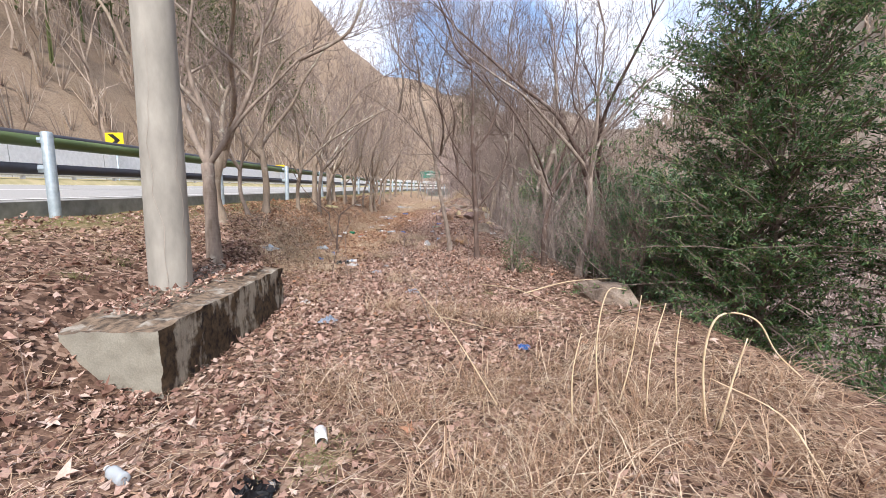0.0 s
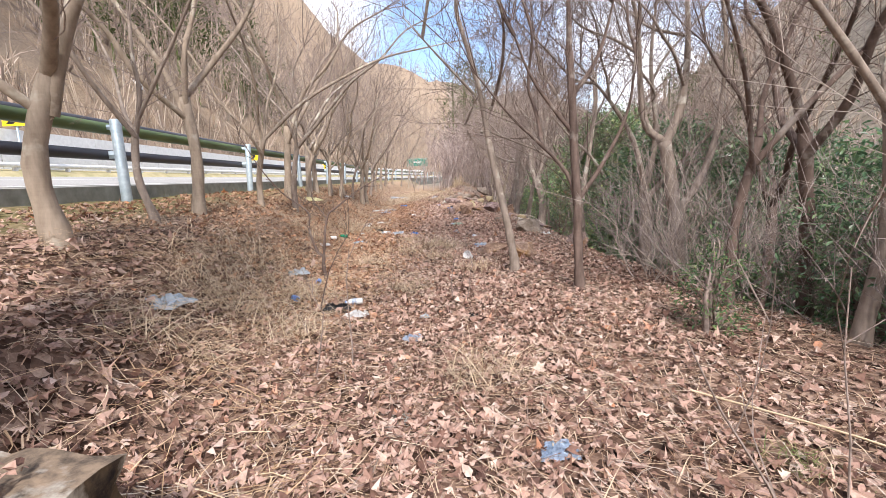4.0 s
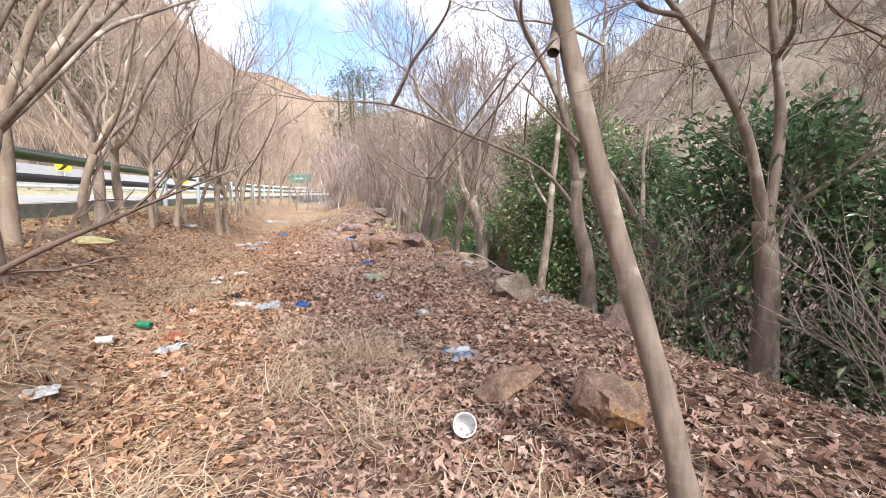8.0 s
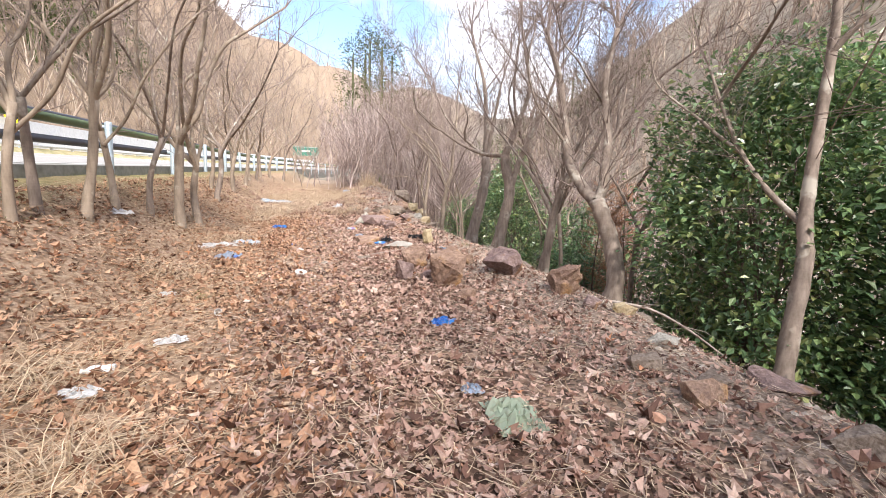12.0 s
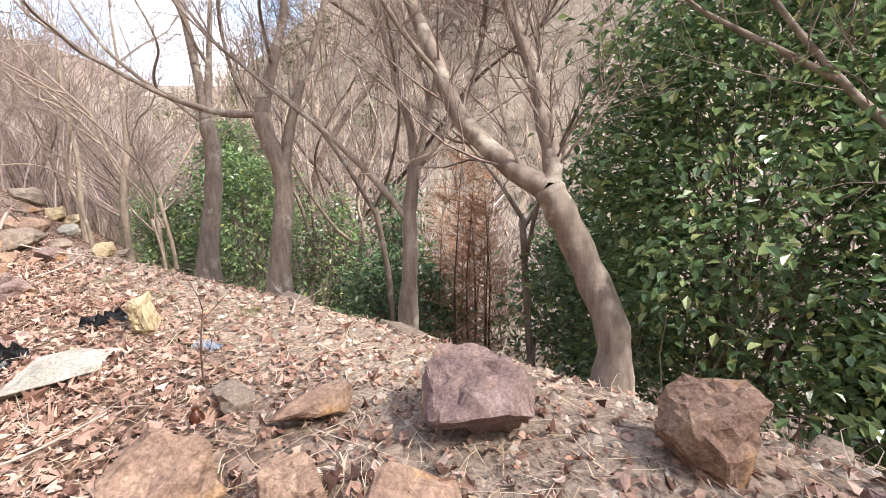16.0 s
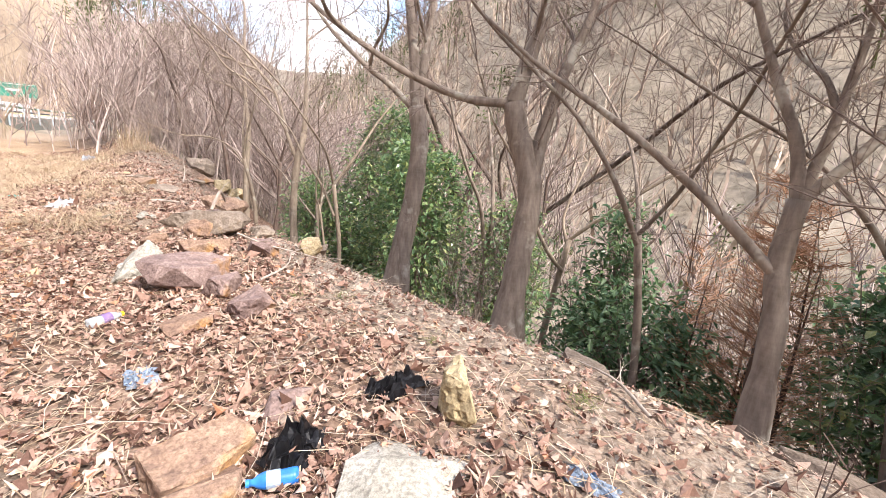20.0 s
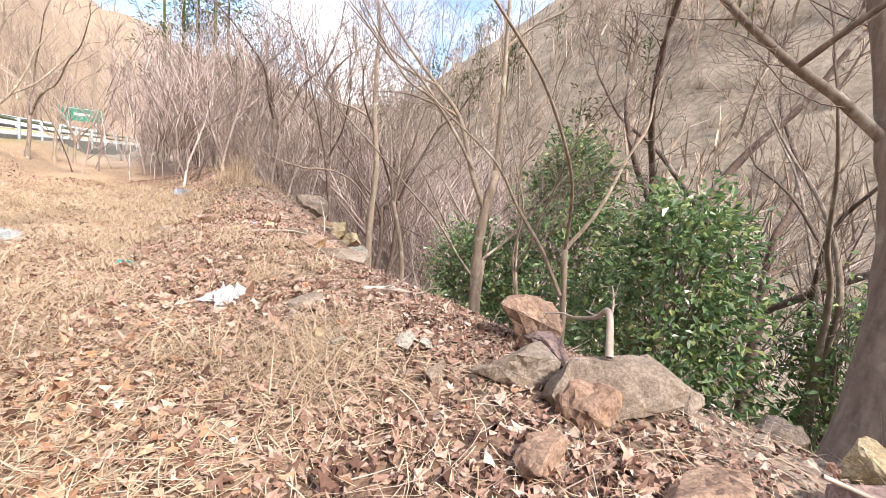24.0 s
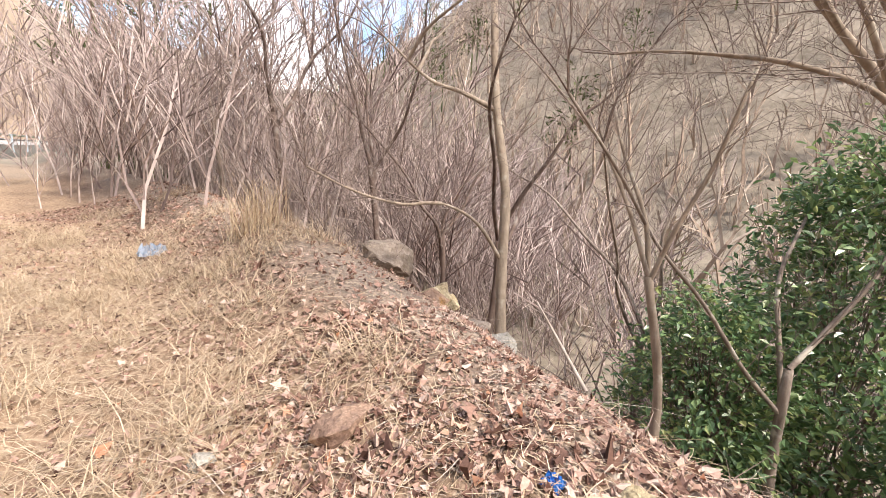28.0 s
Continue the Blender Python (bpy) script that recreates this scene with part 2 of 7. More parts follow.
CONCRETE_DARK = concrete_material("stained_concrete_face", (0.42, 0.38, 0.30), (0.022, 0.019, 0.018), (0.12, 0.085, 0.05), 0.44)
POLE = simple("spun_concrete", (0.27, 0.26, 0.23), (0.42, 0.40, 0.355), 5, 0.85, 0, 0.15, 0.3, (1, 1, 0.4))
GALVANISED = simple("galvanised_steel", (0.34, 0.42, 0.48), (0.52, 0.60, 0.65), 14, 0.45, 0.35, 0.05)
GREEN_PAINT = simple("green_painted_steel", (0.055, 0.085, 0.03), (0.17, 0.24, 0.09), 4, 0.5, 0.1, 0.1, 0.4, (1, 0.15, 1))
# galvanised lower rail darkened for shade; also the weathered top of the green rail
SHADED_WORN_STEEL = simple("shaded_and_weathered_steel", (0.05, 0.05, 0.065), (0.11, 0.11, 0.13), 6, 0.5, 0.4, 0.05, 0.4, (1, 0.1, 1))
ASPHALT = simple("sunlit_asphalt", (0.30, 0.29, 0.28), (0.42, 0.41, 0.39), 60, 0.9, 0, 0.3)
WHITE_PAINT = simple("road_paint", (0.66, 0.66, 0.64), (0.80, 0.80, 0.78), 40, 0.7)
BARRIER = simple("pale_concrete_barrier", (0.70, 0.70, 0.68), (0.84, 0.84, 0.82), 8, 0.8, 0, 0.1)
KERB_GREY = simple("grey_kerb_concrete", (0.17, 0.17, 0.15), (0.30, 0.30, 0.27), 6, 0.9, 0, 0.2)
VERGE = simple("dry_verge_grass", (0.24, 0.23, 0.10), (0.50, 0.42, 0.25), 1.4, 0.95, 0, 0.4)
YELLOW = simple("yellow_sign_sheet", (0.78, 0.55, 0.01), (0.88, 0.66, 0.02), 4, 0.45)
BLACK = simple("black_sign_sheet", (0.012, 0.012, 0.012), (0.02, 0.02, 0.02), 10, 0.5)
WHITE_STEEL = simple("white_painted_steel", (0.62, 0.62, 0.60), (0.78, 0.78, 0.76), 6, 0.5)
GREEN_NET = simple("green_mesh_fence", (0.02, 0.16, 0.11), (0.05, 0.27, 0.19), 12, 0.7)
ROCK_RUST = rock_material("rust_brown_rock", (0.17, 0.11, 0.09), (0.36, 0.245, 0.18), (0.57, 0.43, 0.31), (0.58, 0.33, 0.13), 0.06)
ROCK_DARK = rock_material("purple_brown_rock", (0.15, 0.105, 0.105), (0.31, 0.225, 0.205), (0.47, 0.375, 0.345), (0.52, 0.28, 0.11), 0.05)
ROCK_PALE = rock_material("pale_lichened_rock", (0.26, 0.245, 0.21), (0.43, 0.41, 0.36), (0.60, 0.58, 0.53), (0.45, 0.34, 0.16), -0.03)
ROCK_YELLOW = rock_material("yellow_stained_rock", (0.34, 0.27, 0.15), (0.55, 0.46, 0.29), (0.72, 0.64, 0.48), (0.56, 0.33, 0.08), 0.03)
ROCK_GREY = rock_material("grey_brown_rock", (0.16, 0.125, 0.10), (0.29, 0.235, 0.19), (0.42, 0.36, 0.30), (0.36, 0.23, 0.10), -0.02)
PLASTIC_WHITE = simple("white_plastic", (0.66, 0.67, 0.68), (0.82, 0.82, 0.82), 18, 0.4)
PLASTIC_BLUE = simple("blue_plastic", (0.02, 0.12, 0.55), (0.06, 0.30, 0.75), 10, 0.35)
PLASTIC_GREY_BLUE = simple("grey_blue_plastic", (0.27, 0.36, 0.50), (0.48, 0.56, 0.68), 14, 0.4)
PLASTIC_CYAN = simple("turquoise_plastic", (0.02, 0.42, 0.40), (0.10, 0.62, 0.56), 12, 0.4)
PLASTIC_GREEN = simple("green_bottle_plastic", (0.01, 0.16, 0.08), (0.03, 0.28, 0.16), 12, 0.25)
PLASTIC_BLACK = simple("black_plastic_film", (0.010, 0.010, 0.012), (0.03, 0.03, 0.035), 14, 0.3)
PLASTIC_YELLOW = simple("yellow_cloth", (0.56, 0.52, 0.28), (0.72, 0.68, 0.42), 14, 0.8)
PLASTIC_RED = simple("faded_red_plastic", (0.42, 0.13, 0.08), (0.58, 0.22, 0.14), 14, 0.6)
BROWN_GLASS = simple("brown_bottle_glass", (0.05, 0.018, 0.01), (0.09, 0.03, 0.015), 14, 0.15)
DEAD_WOOD = simple("grey_dead_wood", (0.30, 0.245, 0.205), (0.54, 0.47, 0.41), 12, 0.9, 0, 0.4, 0.2, (1, 1, 0.3))
STALK = simple("dry_bleached_stalk", (0.50, 0.38, 0.23), (0.72, 0.60, 0.42), 20, 0.8)


def film_material(name, tint, clear):
    m, b = material(name, 0.22, 0, 0.5)
    n = noise_of(m, 16, 4)
    finish(m, b, tint, n, 0.3)
    see, join = node(m, "ShaderNodeBsdfTransparent"), node(m, "ShaderNodeMixShader", Fac=clear)
    m.node_tree.links.new(b.outputs["BSDF"], join.inputs[1])
    m.node_tree.links.new(see.outputs["BSDF"], join.inputs[2])
    m.node_tree.links.new(join.outputs["Shader"], m.node_tree.nodes["Material Output"].inputs["Surface"])
    return m


CLEAR = film_material("clear_plastic", (0.62, 0.70, 0.76), 0.45)


# ---- building helpers ----
def tagged_new(name, label, category, group="", kind="", at=(0, 0, 0)):
    ob = tagged(new(name), label, category, group, kind)
    ob.location = at
    return ob


def mesh_of(name, verts, faces, mat, smooth=False):
    me = bpy.data.meshes.new(name)
    me.from_pydata(np.asarray(verts, float).tolist(), [], faces if isinstance(faces, list) else faces.tolist())
    me.materials.append(mat)
    if smooth:
        me.shade_smooth()
    return me


def part(name, bm, mat, parent, label="", smooth=False):
    """Links a bmesh, a mesh or a (verts, faces) pair as one mesh object under a thing."""
    if isinstance(bm, bpy.types.Mesh):
        me = bm
    elif isinstance(bm, tuple):
        me = mesh_of(name, bm[0], bm[1], mat, smooth)
    else:
        me = bpy.data.meshes.new(name)
        bm.to_mesh(me)
        bm.free()
        me.materials.append(mat)
        if smooth:
            me.shade_smooth()
    ob = new(name, me)
    ob.parent = parent
    if label:
        ob["label"] = label
    return ob


class Sticks:
    """Collects tapered tubes, leaves and blades for one mesh."""

    def __init__(self):
        self.v, self.f, self.n = [], [], 0

    def tube(self, points, radii, sides=5, cap=True):
        p = np.asarray(points, float)
        r = np.asarray(radii, float)
        d = np.gradient(p, axis=0)
        d /= np.linalg.norm(d, axis=1)[:, None] + 1e-9
        ref = np.array([0.0, 0, 1]) if abs(d[0, 2]) < 0.8 else np.array([1.0, 0, 0])
        s = np.cross(d, ref)
        s /= np.linalg.norm(s, axis=1)[:, None] + 1e-9
        q = np.cross(d, s)
        a = np.arange(sides) * (2 * math.pi / sides)
        ring = p[:, None] + r[:, None, None] * (np.cos(a)[None, :, None] * s[:, None] + np.sin(a)[None, :, None] * q[:, None])
        n0, k = self.n, len(p)
        self.v.append(ring.reshape(-1, 3))
        self.n += k * sides
        for i in range(k - 1):
            for j in range(sides):
                j2 = (j + 1) % sides
                self.f.append((n0 + i * sides + j, n0 + i * sides + j2, n0 + (i + 1) * sides + j2, n0 + (i + 1) * sides + j))
        if cap:
            self.f.append(tuple(n0 + (k - 1) * sides + j for j in range(sides)))

    def add(self, verts, faces):
        n0 = self.n
        self.v.append(np.asarray(verts, float))
        self.n += len(verts)
        self.f.extend(tuple(n0 + i for i in f) for f in faces)

    def many(self, verts, faces):
        """verts: (count, k, 3); the same faces for each."""
        c, k = verts.shape[:2]
        self.v.append(verts.reshape(-1, 3))
        off = self.n + np.arange(c)[:, None] * k
        for f in faces:
            self.f.extend(map(tuple, (off + np.asarray(f)[None]).tolist()))
        self.n += c * k

    def done(self):
        return (np.concatenate(self.v), self.f)


def smooth_line(points, steps=4):
    p = [Vector(q) for q in points]
    p = [2 * p[0] - p[1]] + p + [2 * p[-1] - p[-2]]
    out = []
    for i in range(1, len(p) - 2):
        a, b, c, d = p[i - 1:i + 3]
        for k in range(steps):
            t = k / steps
            out.append(0.5 * ((2 * b) + (c - a) * t + (2 * a - 5 * b + 4 * c - d) * t * t + (3 * b - a - 3 * c + d) * t ** 3))
    return out + [p[-2]]


def grow(rng, acc, start, way, length, radius, level, spread=0.9, lift=0.25, sides=4, wiggle=0.25, kids=5):
    """One branch with its side twigs, into acc, a list of Sticks by level."""
    n = 5 if level < 2 else (4 if level < 3 else 2)
    p, d = Vector(start), Vector(way).normalized()
    pts, step = [p.copy()], length / (n - 1)
    for _ in range(n - 1):
        d = (d + Vector((rng.uniform(-wiggle, wiggle), rng.uniform(-wiggle, wiggle), rng.uniform(-wiggle, wiggle) + lift * 0.25))).normalized()
        p = p + d * step
        pts.append(p.copy())
    acc[min(level, len(acc) - 1)].tube(pts, np.linspace(radius, radius * 0.35 if level < 3 else radius * 0.5, n), max(3, sides) if level < 3 else 3, level < 2)
    if level >= 3 or length < 0.12:
        return
    count = max(2, int(round(kids * rng.uniform(0.7, 1.3))))
    for i in range(count):
        t = rng.uniform(0.2, 1.0) * (n - 1)
        k = min(int(t), n - 2)
        q = pts[k].lerp(pts[k + 1], t - k)
        along = (pts[k + 1] - pts[k]).normalized()
        side = along.cross(Vector((rng.uniform(-1, 1), rng.uniform(-1, 1), rng.uniform(-1, 1)))).normalized()
        w = (along * rng.uniform(0.5, 1.1) + side * spread + Vector((0, 0, lift))).normalized()
        grow(rng, acc, q, w, length * rng.uniform(0.38, 0.62), max(radius * 0.45, 0.0022), level + 1, spread, lift, sides - 1, wiggle, kids)


def bare_tree(name, base, trunk, limbs, r0, r1, label, mat=None, twigs=5, seed=1, reach=1.3, group="bare trees on the strip", extra=0):
    """A leafless tree: trunk and limbs along smooth lines, each limb a part, its twigs on it."""
    rng = random.Random(seed)
    mat = mat or BARK
    root = tagged_new(name, label, "tree", group, at=base)
    off = Vector(base)
    t = Sticks()
    line = smooth_line([Vector(p) - off for p in trunk])
    line[0] = line[0] - Vector((0, 0, 0.25))
    radii = np.linspace(r0, r1, len(line)) * (1 + 0.07 * np.sin(np.arange(len(line)) * 2.3 + seed))
    radii[0] *= 1.45
    radii[1] *= 1.15
    t.tube(line, radii, 10)
    part("trunk", t.done(), mat, root, smooth=True)
    limbs = list(limbs)
    for k in range(extra):
        host = smooth_line([Vector(p) for p in limbs[k % max(1, len(limbs) - k)][0]])
        i = rng.randint(len(host) // 3, len(host) - 2)
        p, a = host[i].copy(), rng.uniform(0, 6.28)
        w = (host[i + 1] - host[i]).normalized() * 0.5 + Vector((math.cos(a) * 0.8 - 0.25, math.sin(a) * 0.8, 0.15))
        line = [p.copy()]
        for _ in range(5):
            w = (w + Vector((rng.uniform(-0.4, 0.4), rng.uniform(-0.4, 0.4), rng.uniform(-0.15, 0.4)))).normalized()
            p = p + w * rng.uniform(0.3, 0.55)
            line.append(p.copy())
        limbs.append((line, 0.026, 0.009))
    fine = Sticks()
    for k, limb in enumerate(limbs):
        pts = smooth_line([Vector(p) - off for p in limb[0]])
        a, b = limb[1:3]
        s = Sticks()
        s.tube(pts, np.linspace(a, b, len(pts)) * (1 + 0.06 * np.sin(np.arange(len(pts)) * 1.9 + k)), 8)
        part("limb", s.done(), mat, root, smooth=True)
        for i in range(2, len(pts)):
            if rng.random() < 0.75:
                along = (pts[i] - pts[i - 1]).normalized()
                side = along.cross(Vector((rng.uniform(-1, 1), rng.uniform(-1, 1), rng.uniform(-1, 1)))).normalized()
                grow(rng, [fine], pts[i], along * 0.7 + side + Vector((0, 0, 0.3)), reach * rng.uniform(0.5, 1.1), max(0.3 * b, 0.005), 1, kids=twigs, sides=4)
        for _ in range(3):
            along = (pts[-1] - pts[-2]).normalized()
            grow(rng, [fine], pts[-1], along + Vector((rng.uniform(-0.6, 0.6), rng.uniform(-0.6, 0.6), rng.uniform(0, 0.5))), reach * rng.uniform(0.8, 1.5), b * 0.8, 1, kids=twigs + 1, sides=4)
    if fine.v:
        part("crown", fine.done(), TWIG if mat is not BARK_DARK else BARK_DARK, root, "fine leafless twigs")
    return root


def wild_tree(name, x, y, tall, r, label, seed, lean=(0.0, 0.0), fork=0.45, mat=None, limbs=4, twigs=3, z=None, group="bare trees on the strip", reach=1.15):
    """A bare tree grown from a few numbers: where it stands, its height, thickness and lean."""
    rng = random.Random(seed)
    z = float(ground_z(x, y)) if z is None else z
    b = Vector((x, y, z - 0.03))
    top = b + Vector((lean[0] * tall * fork, lean[1] * tall * fork, tall * fork))
    mid = b.lerp(top, 0.5) + Vector((rng.uniform(-0.1, 0.1), rng.uniform(-0.1, 0.1), 0)) * min(1, tall / 4)
    out = []
    for k in range(limbs):
        a = 2 * math.pi * (k + rng.uniform(-0.25, 0.25)) / limbs + seed
        w = Vector((math.cos(a), math.sin(a), 0)) * rng.uniform(0.25, 0.75)
        start = b.lerp(top, rng.uniform(0.75, 1.0)) if k else top
        n, p, line = 5, start.copy(), [start.copy()]
        for i in range(n):
            w += Vector((rng.uniform(-0.34, 0.34), rng.uniform(-0.34, 0.34), 0)) + 0.15 * Vector((lean[0], lean[1], 0))
            p = p + Vector((w.x, w.y, rng.uniform(0.55, 1.1))) * (tall * (1 - fork) / n)
            line.append(p.copy())
        out.append((line, r * rng.uniform(0.45, 0.65), r * 0.2))
    return bare_tree(name, b, [b, mid, top], out, r, r * 0.8, label, mat, twigs, seed, reach, group)


def leaves_at(rng, centres, out, size, count, spread, shape=0.42, droop=0.3):
    """Folded leaves round the given clump centres: (count, 6, 3) vertices."""
    c = np.repeat(centres, count, axis=0)
    o = np.repeat(out, count, axis=0)
    n = len(c)
    pos = c + rng.normal(0, spread, (n, 3))
    d = o + rng.normal(0, 0.75, (n, 3)) - np.array([0, 0, droop])
    d /= np.linalg.norm(d, axis=1)[:, None]
    upv = np.array([0, 0, 1.0]) + rng.normal(0, 0.35, (n, 3))
    s = np.cross(d, upv)
    s /= np.linalg.norm(s, axis=1)[:, None] + 1e-9
    w = np.cross(s, d)
    ln = size * rng.uniform(0.6, 1.25, n)[:, None]
    wd = ln * shape
    tip, mid = pos + d * ln - w * ln * 0.12, pos + d * ln * 0.5
    l, r_ = mid - s * wd * 0.5 + w * wd * 0.22, mid + s * wd * 0.5 + w * wd * 0.22
    l2, r2 = pos + d * ln * 0.82 - s * wd * 0.27, pos + d * ln * 0.82 + s * wd * 0.27
    return np.stack([pos, l, l2, tip, r2, r_], axis=1)


LEAF_FACES = [(0, 1, 2, 3), (0, 3, 4, 5)]


def leafy_shrub(name, x, y, size, clumps, per, leaf, mat, label, seed, z=None, low=0.05, shape=0.42, spread=0.13, stems=7, droop=0.25, category="shrub", hollow=0.35):
    """An evergreen: stems from the ground, and leaves in clumps over an uneven outline."""
    rng = np.random.default_rng(seed)
    pr = random.Random(seed)
    z = float(ground_z(x, y)) if z is None else z
    root = tagged_new(name, label, category, "evergreens by the edge", at=(x, y, z))
    sx, sy, sz = size
    a, h = rng.uniform(0, 2 * math.pi, clumps), rng.uniform(low, 1, clumps)
    wide = np.sqrt(np.clip(1 - ((h - 0.42) / 0.62) ** 2, 0.04, 1))
    lobes = 1 + 0.22 * np.sin(3 * a + 5 * h + seed) + 0.15 * np.sin(7 * a - 9 * h + 2 * seed)
    rr = np.sqrt(rng.uniform(hollow ** 2, 1, clumps)) * wide * lobes
    c = np.stack([rr * np.cos(a) * sx, rr * np.sin(a) * sy, h * sz * (0.92 + 0.16 * rng.random(clumps))], 1)
    out = np.stack([np.cos(a), np.sin(a), 0.5 * (h - 0.2)], 1)
    s = Sticks()
    s.many(leaves_at(rng, c, out, leaf, per, spread, shape, droop), LEAF_FACES)
    part("foliage", s.done(), mat, root)
    for k in range(stems):
        st = Sticks()
        an = 2 * math.pi * k / stems + pr.uniform(-0.4, 0.4)
        w = Vector((math.cos(an) * sx * 0.5, math.sin(an) * sy * 0.5, sz * 0.75))
        pts = smooth_line([Vector((0.08 * math.cos(an), 0.08 * math.sin(an), -0.15)), w * 0.35 + Vector((pr.uniform(-0.1, 0.1), pr.uniform(-0.1, 0.1), 0.1)), w], 3)
        st.tube(pts, np.linspace(0.032, 0.008, len(pts)), 6)
        part("stem", st.done(), TWIG, root, smooth=True)
    tw = Sticks()
    pick = rng.choice(clumps, min(clumps, 160), replace=False)
    for i in pick:
        q = Vector(c[i])
        inner = Vector((q.x * 0.35, q.y * 0.35, max(0.05, q.z * 0.7)))
        tw.tube([inner, inner.lerp(q, 0.5) + Vector((pr.uniform(-0.06, 0.06), pr.uniform(-0.06, 0.06), 0.05)), q], [0.009, 0.006, 0.003], 3)
    part("branchwork", tw.done(), TWIG, root)
    return root


def spray_evergreen(name, x, y, size, branches, mat, label, seed, leaf=0.05, twigs=11, per=13, stems=4):
    """A fine-leaved evergreen: boughs from a few stems, each with flat sprays of small leaves."""
    rng = np.random.default_rng(seed)
    pr = random.Random(seed)
    z = float(ground_z(x, y))
    root = tagged_new(name, label, "evergreen", "evergreens by the edge", at=(x, y, z))
    wide, tall = size
    lines = []
    for k in range(stems):
        a, q = 2 * math.pi * k / stems + pr.uniform(-0.5, 0.5), pr.uniform(0.1, 0.32) * wide
        h = tall * pr.uniform(0.72, 0.97)
        line = smooth_line([Vector((0.1 * math.cos(a), 0.1 * math.sin(a), -0.2)), Vector((0.6 * q * math.cos(a), 0.6 * q * math.sin(a), 0.4 * h)), Vector((q * math.cos(a + 0.4), q * math.sin(a + 0.4), h))], 5)
        lines.append((line, h))
        st = Sticks()
        st.tube(line, np.linspace(0.055, 0.012, len(line)), 7)
        part("stem", st.done(), TWIG, root, smooth=True)
    wood, cen, way = Sticks(), [], []
    for _ in range(branches):
        line, h = pr.choice(lines)
        f = pr.uniform(0.04, 1.0) ** 0.85
        start = line[min(int(f * (len(line) - 1)), len(line) - 1)]
        a = pr.uniform(0, 6.283)
        lobes = 1 + 0.25 * math.sin(3 * a + 4 * f + seed) + 0.16 * math.sin(5 * a - 7 * f)
        ln = wide * lobes * (0.25 + 0.95 * math.sqrt(max(0.0, 1 - ((f - 0.36) / 0.72) ** 2))) * pr.uniform(0.55, 1.0) * 0.85
        d = Vector((math.cos(a), math.sin(a), pr.uniform(-0.1, 1.25) + 0.5 * f))
        d.normalize()
        side = d.cross(Vector((0, 0, 1))).normalized()
        pts = [start + d * (ln * t) + Vector((0, 0, -0.22 * ln * t * t)) for t in (0, 0.35, 0.7, 1.0)]
        wood.tube(pts, [0.014, 0.009, 0.006, 0.002], 3, False)
        for j in range(twigs):
            t = 0.22 + 0.78 * (j + pr.random()) / twigs
            base = start + d * (ln * t) + Vector((0, 0, -0.22 * ln * t * t))
            out = (d * pr.uniform(0.4, 0.9) + side * pr.choice((-1, 1)) * pr.uniform(0.3, 1.0) + Vector((0, 0, pr.uniform(-0.7, 0.8)))).normalized()
            reach = 0.34 * pr.uniform(0.5, 1.1) * (1.1 - 0.6 * t)
            wood.tube([base, base + out * reach], [0.004, 0.0015], 3, False)
            for i in range(per):
                cen.append(base + out * (reach * (i + 0.5) / per * 1.1))
                way.append(out)
    s = Sticks()
    s.many(leaves_at(rng, np.array(cen), 0.9 * np.array(way), leaf, 1, 0.012, 0.36, 0.05), LEAF_FACES)
    part("foliage", s.done(), mat, root)
    part("branchwork", wood.done(), TWIG, root)
    return root


def bare_shrub(name, x, y, tall, stems, label, seed, mat=None, wide=0.35, r=0.008, kids=3, category="shrub", group="leafless brush", lean=(0, 0)):
    rng = random.Random(seed)
    z = float(ground_z(x, y))
    root = tagged_new(name, label, category, group, at=(x, y, z))
    main, fine = Sticks(), Sticks()
    for _ in range(stems):
        a = rng.uniform(0, 6.28)
        start = Vector((rng.uniform(-0.15, 0.15), rng.uniform(-0.15, 0.15), -0.08))
        grow(rng, [main, main, fine], start, Vector((math.cos(a) * wide + lean[0], math.sin(a) * wide + lean[1], 1)), tall * rng.uniform(0.6, 1.1), r * rng.uniform(0.7, 1.3), 1, 0.8, 0.35, 5, 0.2, kids)
    part("branchwork", main.done(), mat or TWIG, root)
    if fine.v:
        part("crown", fine.done(), mat or TWIG, root)
    return root


